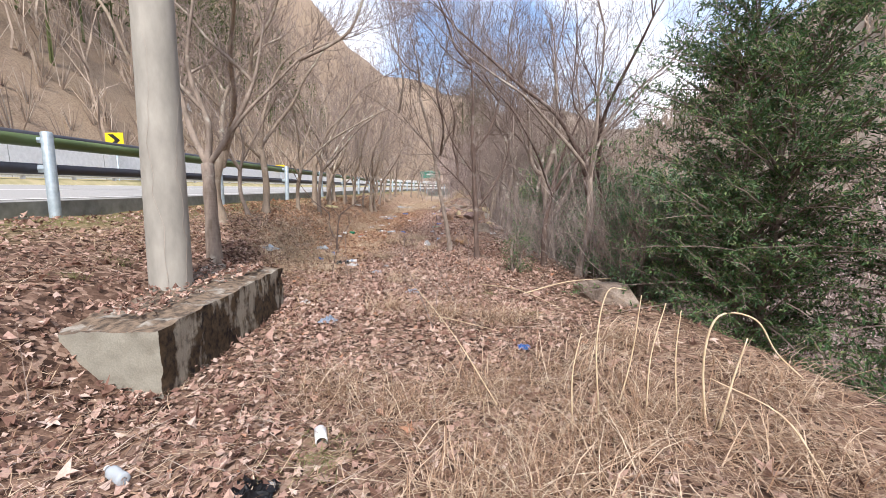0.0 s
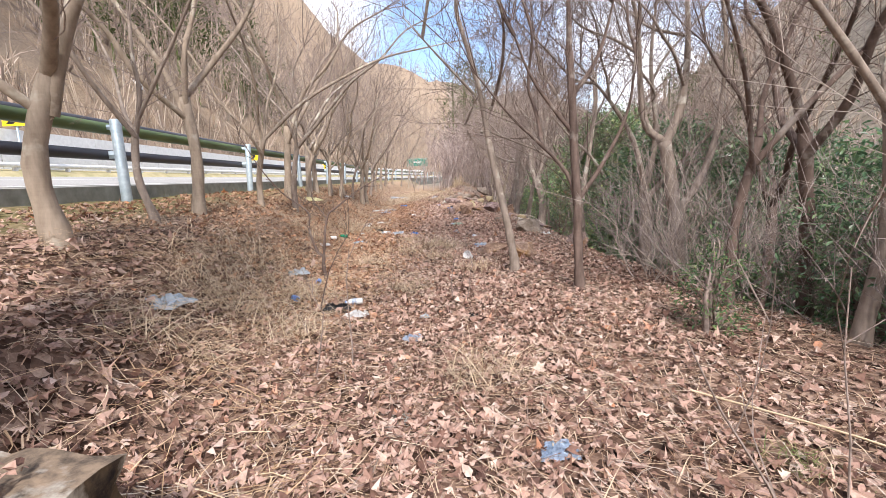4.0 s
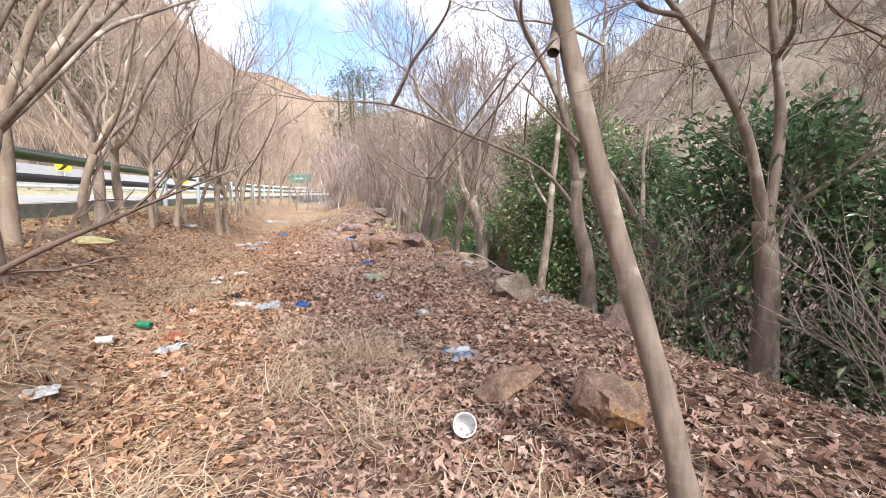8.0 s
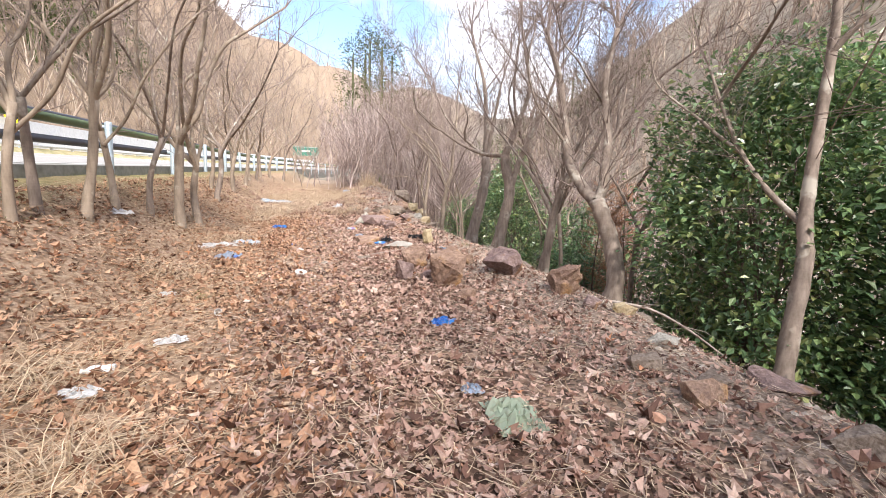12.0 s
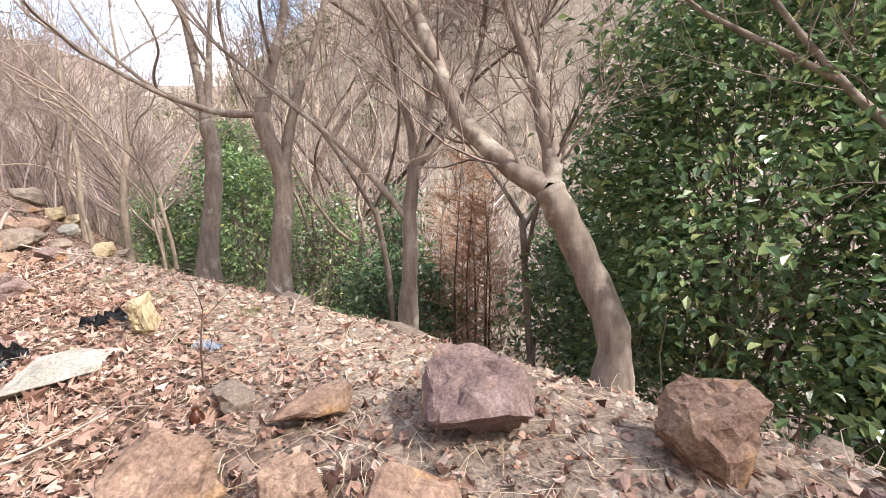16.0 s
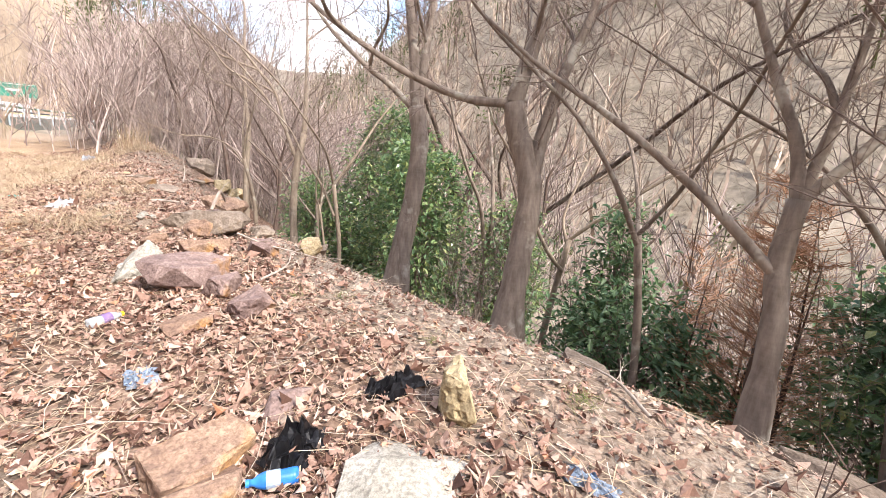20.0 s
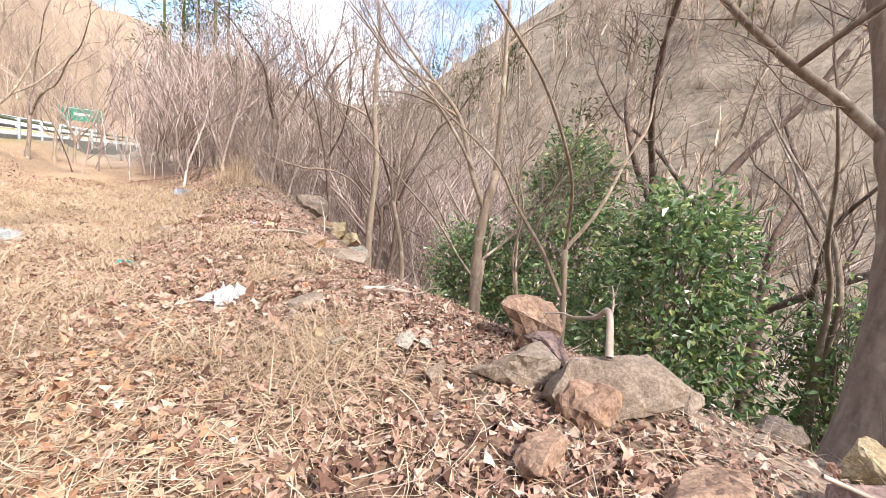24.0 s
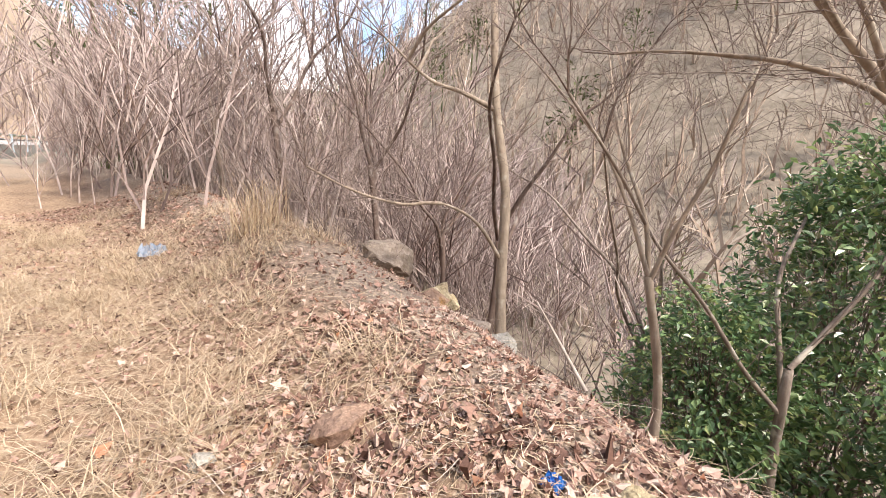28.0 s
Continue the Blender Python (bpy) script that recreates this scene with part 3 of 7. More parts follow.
def rock(name, x, y, size, mat, label, seed, turn=0.0, sink=0.25, z=None, tilt=(0, 0), category="rock", group="quarry rocks along the edge", flat=1.0):
    """An angular broken stone: hull of a few scattered points, edges taken off."""
    rng = random.Random(seed)
    bm = bmesh.new()
    for _ in range(14):
        v = Vector((rng.gauss(0, 1), rng.gauss(0, 1), rng.gauss(0, 1))).normalized()
        m = max(abs(v.x), abs(v.y), abs(v.z))
        v = v.lerp(v / m, 0.62)
        bm.verts.new((v.x * size[0] / 2, v.y * size[1] / 2, v.z * size[2] / 2 * flat))
    bmesh.ops.convex_hull(bm, input=bm.verts)
    bmesh.ops.delete(bm, geom=[v for v in bm.verts if not v.link_faces], context="VERTS")
    bmesh.ops.dissolve_limit(bm, angle_limit=0.3, verts=bm.verts, edges=bm.edges)
    bmesh.ops.bevel(bm, geom=list(bm.edges), offset=0.016 * min(size), segments=1, profile=0.6, affect="EDGES", clamp_overlap=True)
    bmesh.ops.triangulate(bm, faces=bm.faces)
    for _ in range(3):
        bmesh.ops.subdivide_edges(bm, edges=[e for e in bm.edges if e.calc_length() > 0.13 * max(size)], cuts=1)
        bmesh.ops.triangulate(bm, faces=bm.faces)
    bm.normal_update()
    for v in bm.verts:
        q = v.co * (2.6 / max(size)) + Vector((seed, 0, 0))
        crack = abs(noise.noise(q * 1.3)) - 0.5 * abs(noise.noise(q * 3.1 + Vector((3, 1, 2)))) + 0.5 * noise.noise(q * 5.2)
        ledge = 0.5 * math.floor(3 * noise.noise(Vector((q.x * 0.5, q.y * 0.5, q.z * 1.8))))
        v.co += v.normal * (0.085 * min(size)) * (crack + 0.35 * ledge)
    z0 = min(v.co.z for v in bm.verts)
    for v in bm.verts:
        v.co.z -= z0 + sink * size[2]
    me = bpy.data.meshes.new(name)
    bm.to_mesh(me)
    bm.free()
    me.materials.append(mat)
    ob = tagged(new(name, me), label if len(label.split()) > 3 else label + " in dry leaves", category, group)
    ob.matrix_world = pose(x, y, float(ground_z(x, y)) if z is None else z, tilt[0], tilt[1], turn)
    return ob


# ---- the lie of the land ----
def ease(a, b, v):
    v = np.clip((np.asarray(v, float) - a) / (b - a), 0, 1)
    return v * v * (3 - 2 * v)


def rail_x(y):
    """Line of the near guard rail: straight, then bending right with the road."""
    y = np.asarray(y, float)
    return -5.45 - 0.033 * (np.clip(y, -200, 42) - 6.2) + 0.0030 * np.clip(y - 42, 0, 400) ** 2 / (1 + 0.004 * np.clip(y - 42, 0, 400))


def crest_x(y):
    """Where the strip breaks off towards the valley."""
    return np.interp(y, [-10, 4, 8, 12, 16, 20, 24, 27, 30, 33, 36, 42, 60, 120], [3.6, 3.2, 2.5, 1.9, 1.7, 1.8, 1.6, 1.1, 0.6, 1.15, 2.2, 3.0, 4.0, 20.0])


def toe_x(y):
    """Foot of the bank that carries the road."""
    return np.interp(y, [0, 8, 12, 17, 24, 40, 60], [-2.5, -2.5, -2.7, -3.35, -3.6, -3.8, -3.4])


def wave(x, y):
    return (np.sin(1.7 * x + 0.6 * y) * np.sin(1.1 * y - 0.4 * x + 1.0) + 0.5 * np.sin(3.9 * x - 2.1 * y + 2.0) * np.sin(2.7 * y + 1.3 * x)
            + 0.3 * np.sin(8.3 * x + 5.1 * y) * np.sin(7.1 * y - 3.3 * x))


def ground_z(x, y):
    x, y = np.asarray(x, float), np.asarray(y, float)
    r = rail_x(y)
    z = 0.030 * wave(x, y) + 0.92 * ease(0, 1, (toe_x(y) - x) / 1.6) + 0.20 * ease(r + 1.6, r + 0.2, x)
    z = z + 0.34 * np.exp(-((x + 3.05) / 0.5) ** 2) * ease(8.2, 6.4, y) * ease(1.0, 2.4, y)
    # low mound along the edge, higher further on
    high = np.interp(y, [6, 12, 16, 24, 27, 30, 33, 37, 44, 60], [0, 0.05, 0.12, 0.12, 0.24, 0.42, 0.46, 0.74, 0.8, 0.6])
    middle = np.interp(y, [0, 20, 27, 30, 37, 44], [0.6, 0.6, 0.1, -0.3, 0.9, 1.3])
    z = z + high * np.exp(-((x - middle) / 1.25) ** 2)
    # the fall into the valley, then the mountain beyond it
    past = x - crest_x(y)
    fall = 0.85 * np.where(past > -2, 0.22 * np.logaddexp(0, past / 0.22), 0)
    z = z - np.minimum(fall, 5.2) + 0.10 * ease(0.5, 2, past) * wave(1.3 * x, 0.8 * y)
    # road bench, then the hillside over it
    over = r - 10.0 - x
    hill = np.interp(y, [-150, 20, 110, 170], [1.35, 1.55, 1.6, 1.05]) * 1.5 * np.logaddexp(0, over / 1.5) - 0.15
    top = np.interp(y, [-150, 0, 60, 150, 220, 330, 420], [90, 120, 150, 150, 110, 40, 16])
    hill = top * (1 - np.exp(-np.maximum(hill, 0) / top)) * (1 + 0.10 * np.sin(y / 19) + 0.07 * np.sin(y / 7.3 + x / 11))
    z = z + np.where(over > -6, np.maximum(hill, 0), 0)
    away = x - 30 - 0.03 * np.maximum(y, 0) + 5 * np.sin(y / 40)
    mount = 1.25 * 4 * np.logaddexp(0, away / 4)
    z = z + (1 - 0.78 * ease(110, 220, y)) * np.where(away > -30, 140 * (1 - np.exp(-mount / 140)) * (1 + 0.10 * np.sin(y / 31 + 1) + 0.05 * np.sin(y / 11 + x / 13)), 0)
    # the valley closes far ahead
    z = z + 34 * ease(220, 440, y + 0.8 * x) * (1 + 0.15 * np.sin(x / 37))
    return z + 40 * ease(60, 400, -y)

# ---- the ground: one sheet with strip, bank, road bench, hillside, valley and mountains ----
def steps(near, fine, far):
    inner = np.arange(near[0], near[1] + fine / 2, fine)
    lo, hi, d = [], [], fine
    a, b = near
    while b < far[1] or a > far[0]:
        d *= 1.13
        b, a = b + d, a - d
        hi.append(b), lo.append(a)
    return np.concatenate([np.array(lo[::-1]), inner, np.array(hi)])


def build_ground():
    xs, ys = steps((-6.2, 6.0), 0.16, (-420, 420)), steps((-1.5, 42.0), 0.16, (-420, 620))
    X, Y = np.meshgrid(xs, ys)
    Z = ground_z(X, Y)
    r = rail_x(Y)
    bed = (X < r - 0.35) & (X > r - 8.0)
    Z = np.where(bed, np.minimum(Z, 1.1) - 0.16, Z)
    rough = np.where((X > -4.5) & (X < 4) & (Y > -2) & (Y < 42), 1.0, 0.0)
    Z = Z + rough * 0.012 * np.sin(X * 23 + 3 * np.sin(Y * 9)) * np.sin(Y * 19 + 2 * np.sin(X * 13))
    nx, ny = len(xs), len(ys)
    i = (np.arange(ny - 1)[:, None] * nx + np.arange(nx - 1)[None]).ravel()
    me = mesh_of("ground", np.stack([X, Y, Z], -1).reshape(-1, 3), np.stack([i, i + 1, i + nx + 1, i + nx], 1), EARTH, True)
    soft = 0.5 + 0.5 * np.sin(2.1 * X + 1.3 * np.sin(1.7 * Y)) * np.sin(1.3 * Y + np.sin(2.3 * X))
    verge = np.clip(ease(0.0, 1.0, (r + 1.5 - X) / 1.2) * (0.45 + 0.55 * soft), 0, 1) * (X > r - 1)
    straw = np.clip(ease(25, 33, Y) * ease(0.6, -1.2, X) * (0.45 + 0.55 * soft) + 0.85 * ease(9, 14, Y) * ease(-1.6, -2.8, X) * (0.5 + 0.5 * soft), 0, 1)
    soil = np.clip(ease(13, 17, Y) * np.exp(-((X - 1.0) / 0.9) ** 2) * (0.35 + 0.5 * soft) + 0.8 * np.exp(-((X + 2.0) / 0.7) ** 2 - ((Y - 22.5) / 2.5) ** 2) * soft, 0, 1)
    straw = np.where(X < r - 8, 0.55 + 0.35 * soft, straw)
    verge = np.where(X < r - 8, 0.10 * soft, verge)
    soil = np.where(X < r - 8, 0.12, np.where(Y > 60, 0.45, soil))
    straw = np.where(X > 7, 0.2, straw)
    soil = np.where(X > 7, 0.6, soil)
    col = np.stack([verge, straw, soil, np.where(X < r - 8, 0.25, np.where((X > 9) | (Y > 75), 1.0, ease(5, 9, X)))], -1).reshape(-1, 4)
    me.color_attributes.new("zone", "FLOAT_COLOR", "POINT").data.foreach_set("color", col.ravel())
    return tagged(new("ground", me), "sloping earth strewn with brown fallen leaves", "ground", kind="structure")


build_ground()


# ---- the road behind the rail ----
def ribbon(offsets, lift, y0=-60.0, y1=150.0, step=2.0):
    """A strip along the road, from (distance left of the rail, height) pairs."""
    ys = np.arange(y0, y1, step)
    rows = [np.stack([rail_x(ys) - o, ys, np.full_like(ys, 1.0 + h + lift)], -1) for o, h in offsets]
    v = np.stack(rows, 1)
    k = len(offsets)
    i = (np.arange(len(ys) - 1)[:, None] * k + np.arange(k - 1)[None]).ravel()
    return v.reshape(-1, 3), np.stack([i, i + k, i + k + 1, i + 1], 1)


def road():
    ob = tagged(new("road", mesh_of("road", *ribbon([(0.30, 0.27), (3.8, 0.44), (7.3, 0.60)], 0.06), ASPHALT)), "two-lane road of pale sunlit asphalt", "road", kind="structure")
    for name, at in (("edge_line", 0.75), ("centre_line", 3.78), ("far_edge_line", 6.8)):
        part(name, ribbon([(at, 0.249 + 0.0474 * at + 0.012), (at + 0.14, 0.249 + 0.0474 * (at + 0.14) + 0.012)], 0.066), WHITE_PAINT, ob, "white painted line")
    tagged(new("kerb", mesh_of("kerb", *ribbon([(0.36, 0.20), (0.34, 0.30), (0.16, 0.30), (0.13, -1.0)], 0.04), KERB_GREY)), "low grey concrete kerb along the road", "kerb", kind="structure")
    tagged(new("far_verge", mesh_of("far_verge", *ribbon([(7.3, 0.60), (7.6, 0.78), (8.1, 0.86), (8.2, -0.5)], 0.055), VERGE)), "thin grassy verge at the far road edge", "verge", kind="structure")
    return ob


road()


def guard_rail():
    """Steel posts with an upper green pipe rail and a lower one, coloured dark for shade, on the road side."""
    ys = np.arange(-14.0, 110, 1.0)
    root = tagged_new("guard_rail", "roadside guard rail, green upper and shade-darkened lower pipe on grey posts", "guard rail", at=(float(rail_x(5)), 5, 1.0))
    off = Vector(root.location)
    for name, h, r, mat, label in (("upper_rail", 1.10, 0.090, GREEN_PAINT, "dull green pipe rail with weathered top"), ("lower_rail", 0.72, 0.075, SHADED_WORN_STEEL, "steel pipe rail coloured dark for its shade")):
        s = Sticks()
        s.tube([(float(rail_x(y)) - 0.20 - off.x, y - off.y, 1.06 + h - off.z) for y in ys], [r] * len(ys), 10)
        part(name, s.done(), mat, root, label, True)
    cap = Sticks()
    cap.tube([(float(rail_x(y)) - 0.20 - off.x, y - off.y, 1.06 + 1.10 + 0.060 - off.z) for y in ys], [0.058] * len(ys), 8)
    part("rail_top", cap.done(), SHADED_WORN_STEEL, root, "dark weathered top of the green rail", True)
    post = Sticks()
    post.tube([(0, 0, -0.5), (0, 0, 1.10), (0, 0, 1.115), (0, 0, 1.125)], [0.07, 0.07, 0.062, 0.02], 14)
    post_mesh = mesh_of("post", *post.done(), GALVANISED, True)
    arms = []
    for h, r in ((1.01, 0.04), (0.63, 0.06)):
        arm = Sticks()
        arm.tube([(0.0, 0, h), (-0.15, 0, h)], [r, r], 6)
        arms.append(mesh_of("bracket", *arm.done(), GALVANISED))
    y = 6.2 - 4 * 4.78
    while y < 100:
        x = float(rail_x(y))
        p = part("post", post_mesh, GALVANISED, root, "round galvanised steel post")
        p.matrix_basis = pose(x - off.x, y - off.y, 1.15 - off.z, random.uniform(-2, 2), random.uniform(-2.5, 2.5))
        for arm_mesh in arms:
            part("bracket", arm_mesh, GALVANISED, p)
        y += 4.78
    return root


guard_rail()


def far_wall():
    """Pale wall at the foot of the hillside, cast in panels."""
    root = tagged_new("retaining_wall", "long pale concrete wall at the far road edge", "wall", at=(float(rail_x(5)) - 7.95, 5, 1.0))
    off = Vector(root.location)
    y = -30.0
    while y < 110:
        a, b = Vector((float(rail_x(y)) - 8.0, y + 0.015, 1.3)), Vector((float(rail_x(y + 4)) - 8.0, y + 3.985, 1.3))
        out = Vector((0.28, 0, 0))
        pts = [a, b, b - out, a - out]
        pts = [p - off for p in pts] + [p - off + Vector((-0.05, 0, 1.80)) for p in pts]
        part("wall_panel", (np.array(pts), [(0, 1, 5, 4), (1, 2, 6, 5), (2, 3, 7, 6), (3, 0, 4, 7), (4, 5, 6, 7)]), BARRIER, root)
        y += 4.0
    return root


far_wall()


def far_rail():
    """White beam on short posts in front of the far wall."""
    root = tagged_new("far_guard_rail", "low white beam rail on short posts before the far wall", "guard rail", at=(float(rail_x(5)) - 7.7, 5, 1.7))
    off = Vector(root.location)
    ys = np.arange(-14.0, 90, 2.0)
    beam = Sticks()
    beam.tube([(float(rail_x(y)) - 7.66 - off.x, y - off.y, 2.02 - off.z) for y in ys], [0.075] * len(ys), 8)
    part("beam", beam.done(), WHITE_STEEL, root, smooth=True)
    for y in ys:
        post = Sticks()
        q = Vector((float(rail_x(y)) - 7.70, y, 1.6)) - off
        post.tube([q, q + Vector((0, 0, 0.42))], [0.07, 0.07], 8)
        part("post", post.done(), WHITE_STEEL, root, smooth=True)
    return root


far_rail()


def chevron_sign(y, tall=2.1):
    x = float(rail_x(y)) - 7.8
    root = tagged_new("chevron_sign", "yellow chevron road sign with a black arrow on a post", "road sign", "chevron signs on the bend", at=(x, y, 0.98))
    s = Sticks()
    s.tube([(0, 0.03, -0.3), (0, 0.03, tall)], [0.03, 0.03], 8)
    part("post", s.done(), GALVANISED, root, smooth=True)
    bm = bmesh.new()
    bmesh.ops.create_cube(bm, size=1, matrix=pose(0, -0.02, tall - 0.1) @ Matrix.Diagonal((0.74, 0.02, 0.60, 1)))
    part("plate", bm, YELLOW, root, "yellow reflective plate")
    z = tall - 0.1
    a = [(-0.26, 0.24), (-0.04, 0.24), (0.24, 0), (-0.04, -0.24), (-0.26, -0.24), (0.02, 0)]
    front, rear = [(px, -0.036, z + pz) for px, pz in a], [(px, -0.030, z + pz) for px, pz in a]
    faces = [(0, 1, 2, 5), (5, 2, 3, 4)] + [(i, i + 6, (i + 1) % 6 + 6, (i + 1) % 6) for i in range(6)]
    part("arrow", (np.array(front + rear), faces), BLACK, root, "black arrow pointing along the bend")
    return root


for sign_y, sign_tall in ((18.4, 2.60), (37.6, 2.30), (57.3, 2.05)):
    chevron_sign(sign_y, sign_tall)


def white_frame(x, y):
    """White steel beams on posts with two peaked plates, on the slope over the road."""
    foot = float(ground_z(x, y))
    z = 6.6
    root = tagged_new("white_steel_frame", "white steel post and beam frame with two peaked plates", "sign frame", at=(x, y, foot))
    for k in (-3.6, 0.2, 3.4):
        s = Sticks()
        low = float(ground_z(x, y + k)) - foot - 0.2
        s.tube([(0, k, low), (0, k, max(z - foot + 0.45, low + 0.5))], [0.07, 0.07], 10)
        part("post", s.done(), WHITE_STEEL, root, smooth=True)
    for h in (0.0, 0.34):
        bm = bmesh.new()
        bmesh.ops.create_cube(bm, size=1, matrix=pose(0.1, -0.1, z - foot + h) @ Matrix.Diagonal((0.1, 7.2, 0.10, 1)))
        part("beam", bm, WHITE_STEEL, root)
    for k in (0.4, 2.4):
        pts = [(0.18, k - 0.75, z - foot + 0.3), (0.18, k + 0.75, z - foot + 0.3), (0.18, k + 0.12, z - foot + 1.45), (0.18, k - 0.12, z - foot + 1.45)]
        pts += [(0.13, b, c) for _, b, c in pts]
        part("peaked_plate", (np.array(pts), [(0, 1, 2, 3), (7, 6, 5, 4), (0, 4, 5, 1), (1, 5, 6, 2), (2, 6, 7, 3), (3, 7, 4, 0)]), WHITE_STEEL, root)
    return root


white_frame(-20.3, 34.6)


def sign_board(x, y):
    """Green direction board on two posts, seen small down the road."""
    root = tagged_new("direction_sign", "green road direction board on two steel posts", "road sign", at=(x, y, float(ground_z(x, y))))
    for k in (-1.3, 1.3):
        s = Sticks()
        s.tube([(k, 0.06, -0.3), (k, 0.06, 5.0 - root.location.z)], [0.07, 0.07], 8)
        part("post", s.done(), GALVANISED, root, smooth=True)
    for name, size, depth, mat in (("board", (4.2, 1.55), 0.0, GREEN_NET), ("border", (3.9, 0.06), -0.03, WHITE_STEEL), ("legend_bar", (1.5, 0.28), -0.03, WHITE_STEEL)):
        bm = bmesh.new()
        bmesh.ops.create_cube(bm, size=1, matrix=pose(0, depth, 4.4 - root.location.z + (0.66 if name == "border" else 0)) @ Matrix.Diagonal((size[0], 0.04, size[1], 1)))
        part(name, bm, mat, root)
    return root


sign_board(-4.6, 96.0)


# ---- concrete pole and its footing ----
def footing():
    """Cast block with a sloping top, its long face stained black."""
    rng = random.Random(4)
    root = tagged_new("pole_footing", "weathered concrete footing block stained black beside the path", "concrete block", at=(-2.5, 4.3, 0))
    off = Vector(root.location)
    near_r, near_l, far_r, far_l = Vector((-2.03, 3.10, 0)), Vector((-2.86, 3.22, 0)), Vector((-2.17, 5.72, 0)), Vector((-3.5, 5.75, 0))
    quad = [near_r, near_l, far_l, far_r]
    tops, n = [0.53, 0.46, 0.58, 0.50], 28

    def sheet(a, b, c, d, mat, name, label, rough):
        bm = bmesh.new()
        grid = [[None] * (n + 1) for _ in range(n + 1)]
        nrm = (b - a).cross(d - a).normalized()
        for i in range(n + 1):
            for j in range(n + 1):
                u, w = i / n, j / n
                p = a.lerp(b, u).lerp(d.lerp(c, u), w)
                edge = min(i, n - i, j, n - j) == 0
                k = 0.022 if edge else rough
                p = p + Vector([k * (noise.noise(p * 7 + Vector((m * 9, 0, 0))) + 0.6 * noise.noise(p * 19 + Vector((m * 5, 0, 0)))) for m in range(3)]) + (nrm * 0.012 * noise.noise(p * 3) if not edge else Vector())
                grid[i][j] = bm.verts.new(p - off)
        for i in range(n):
            for j in range(n):
                bm.faces.new((grid[i][j], grid[i + 1][j], grid[i + 1][j + 1], grid[i][j + 1]))
        part(name, bm, mat, root, label, True)

    up_ = [q + Vector((0, 0, t)) for q, t in zip(quad, tops)]
    down = [q + Vector((0, 0, -0.3)) for q in quad]
    sheet(down[0], down[3], up_[3], up_[0], CONCRETE_DARK, "long_face", "face with black algae stains", 0.012)
    sheet(down[1], down[0], up_[0], up_[1], CONCRETE_FACE, "end_face", "pale bare concrete end", 0.012)
    sheet(down[3], down[2], up_[2], up_[3], CONCRETE, "back_face", "", 0.012)
    sheet(up_[0], up_[3], up_[2], up_[1], CONCRETE_TOP, "top_face", "rough worn top with soil and moss", 0.03)
    return root


footing()


def pole():
    root = tagged_new("utility_pole", "tall round concrete utility pole on a footing", "utility pole", at=(-2.83, 4.52, 0.5))
    s = Sticks()
    hs = np.linspace(-0.4, 12, 40)
    s.tube([(0.02 * h, 0, h) for h in hs], 0.195 - 0.0055 * hs, 28)
    part("shaft", s.done(), POLE, root, smooth=True)
    v = Sticks()
    rng = random.Random(3)
    for k in range(2):
        a, pts = -1.0 + 0.55 * k, []
        for h in np.linspace(0.0, 2.4 - 0.5 * k, 16):
            a += rng.uniform(-0.24, 0.21)
            rr = 0.2 - 0.0055 * h
            pts.append((0.02 * h + rr * math.cos(a), rr * math.sin(a), h))
        v.tube(pts, np.linspace(0.0018, 0.0008, 16), 4)
    part("dry_vine", v.done(), DEAD_WOOD, root, "dead vine stems clinging to the pole")
    return root


pole()


def power_line():
    s = Sticks()
    root = tagged_new("power_line", "black overhead cable strung between poles along the road", "cable", at=(-2.6, 4.5, 12))
    for x0, sag in ((-0.1, 0.9), (0.25, 1.1)):
        s.tube([(x0 - 3.2 * t, 56 * t, -0.4 - sag * 4 * t * (1 - t)) for t in np.linspace(0, 1, 24)], [0.012] * 24, 5)
    part("cable", s.done(), BLACK, root)


power_line()

# ---- trees along the edge of the strip ----
bare_tree("leaning_tree", (2.40, 19.32, -0.35), [(2.40, 19.32, -0.35), (2.49, 19.37, 0.06), (2.53, 19.61, 0.52), (2.45, 19.80, 0.94), (2.40, 19.90, 1.14)],
          [([(2.40, 19.90, 1.12), (2.37, 20.18, 1.27), (2.35, 20.66, 1.67), (2.41, 20.93, 2.11), (2.46, 21.22, 2.6), (2.5, 21.5, 3.2), (2.4, 21.9, 4.0)], 0.098, 0.045),
           ([(2.42, 19.88, 1.14), (2.50, 19.91, 1.34), (2.60, 20.05, 1.68), (2.70, 20.19, 2.05), (2.78, 20.43, 2.5), (2.9, 20.7, 3.1), (3.1, 20.8, 3.9)], 0.088, 0.04)],
          0.135, 0.118, "smooth grey-brown tree with a bent trunk forking low", seed=11, twigs=6, extra=5)
bare_tree("forked_tree", (2.38, 21.38, -0.3), [(2.38, 21.38, -0.3), (2.52, 21.43, 0.42), (2.60, 21.5, 0.8), (2.70, 21.5, 1.25)],
          [([(2.70, 21.5, 1.25), (2.78, 21.61, 1.65), (2.84, 21.82, 2.07), (2.92, 22.06, 2.6), (2.9, 22.4, 3.4)], 0.05, 0.02),
           ([(2.70, 21.5, 1.25), (2.86, 21.45, 1.69), (3.03, 21.42, 2.26), (3.2, 21.39, 3.0)], 0.045, 0.018),
           ([(2.70, 21.49, 1.25), (2.93, 21.24, 1.64), (3.12, 21.05, 2.15), (3.35, 21.0, 2.9)], 0.045, 0.018),
           ([(2.56, 21.48, 0.73), (2.55, 22.01, 1.19), (2.50, 22.6, 1.62), (2.45, 23.14, 1.96), (2.4, 23.7, 2.3), (2.2, 24.3, 2.8)], 0.042, 0.016)],
          0.085, 0.068, "slender grey tree with a long low side branch", seed=12, extra=3)
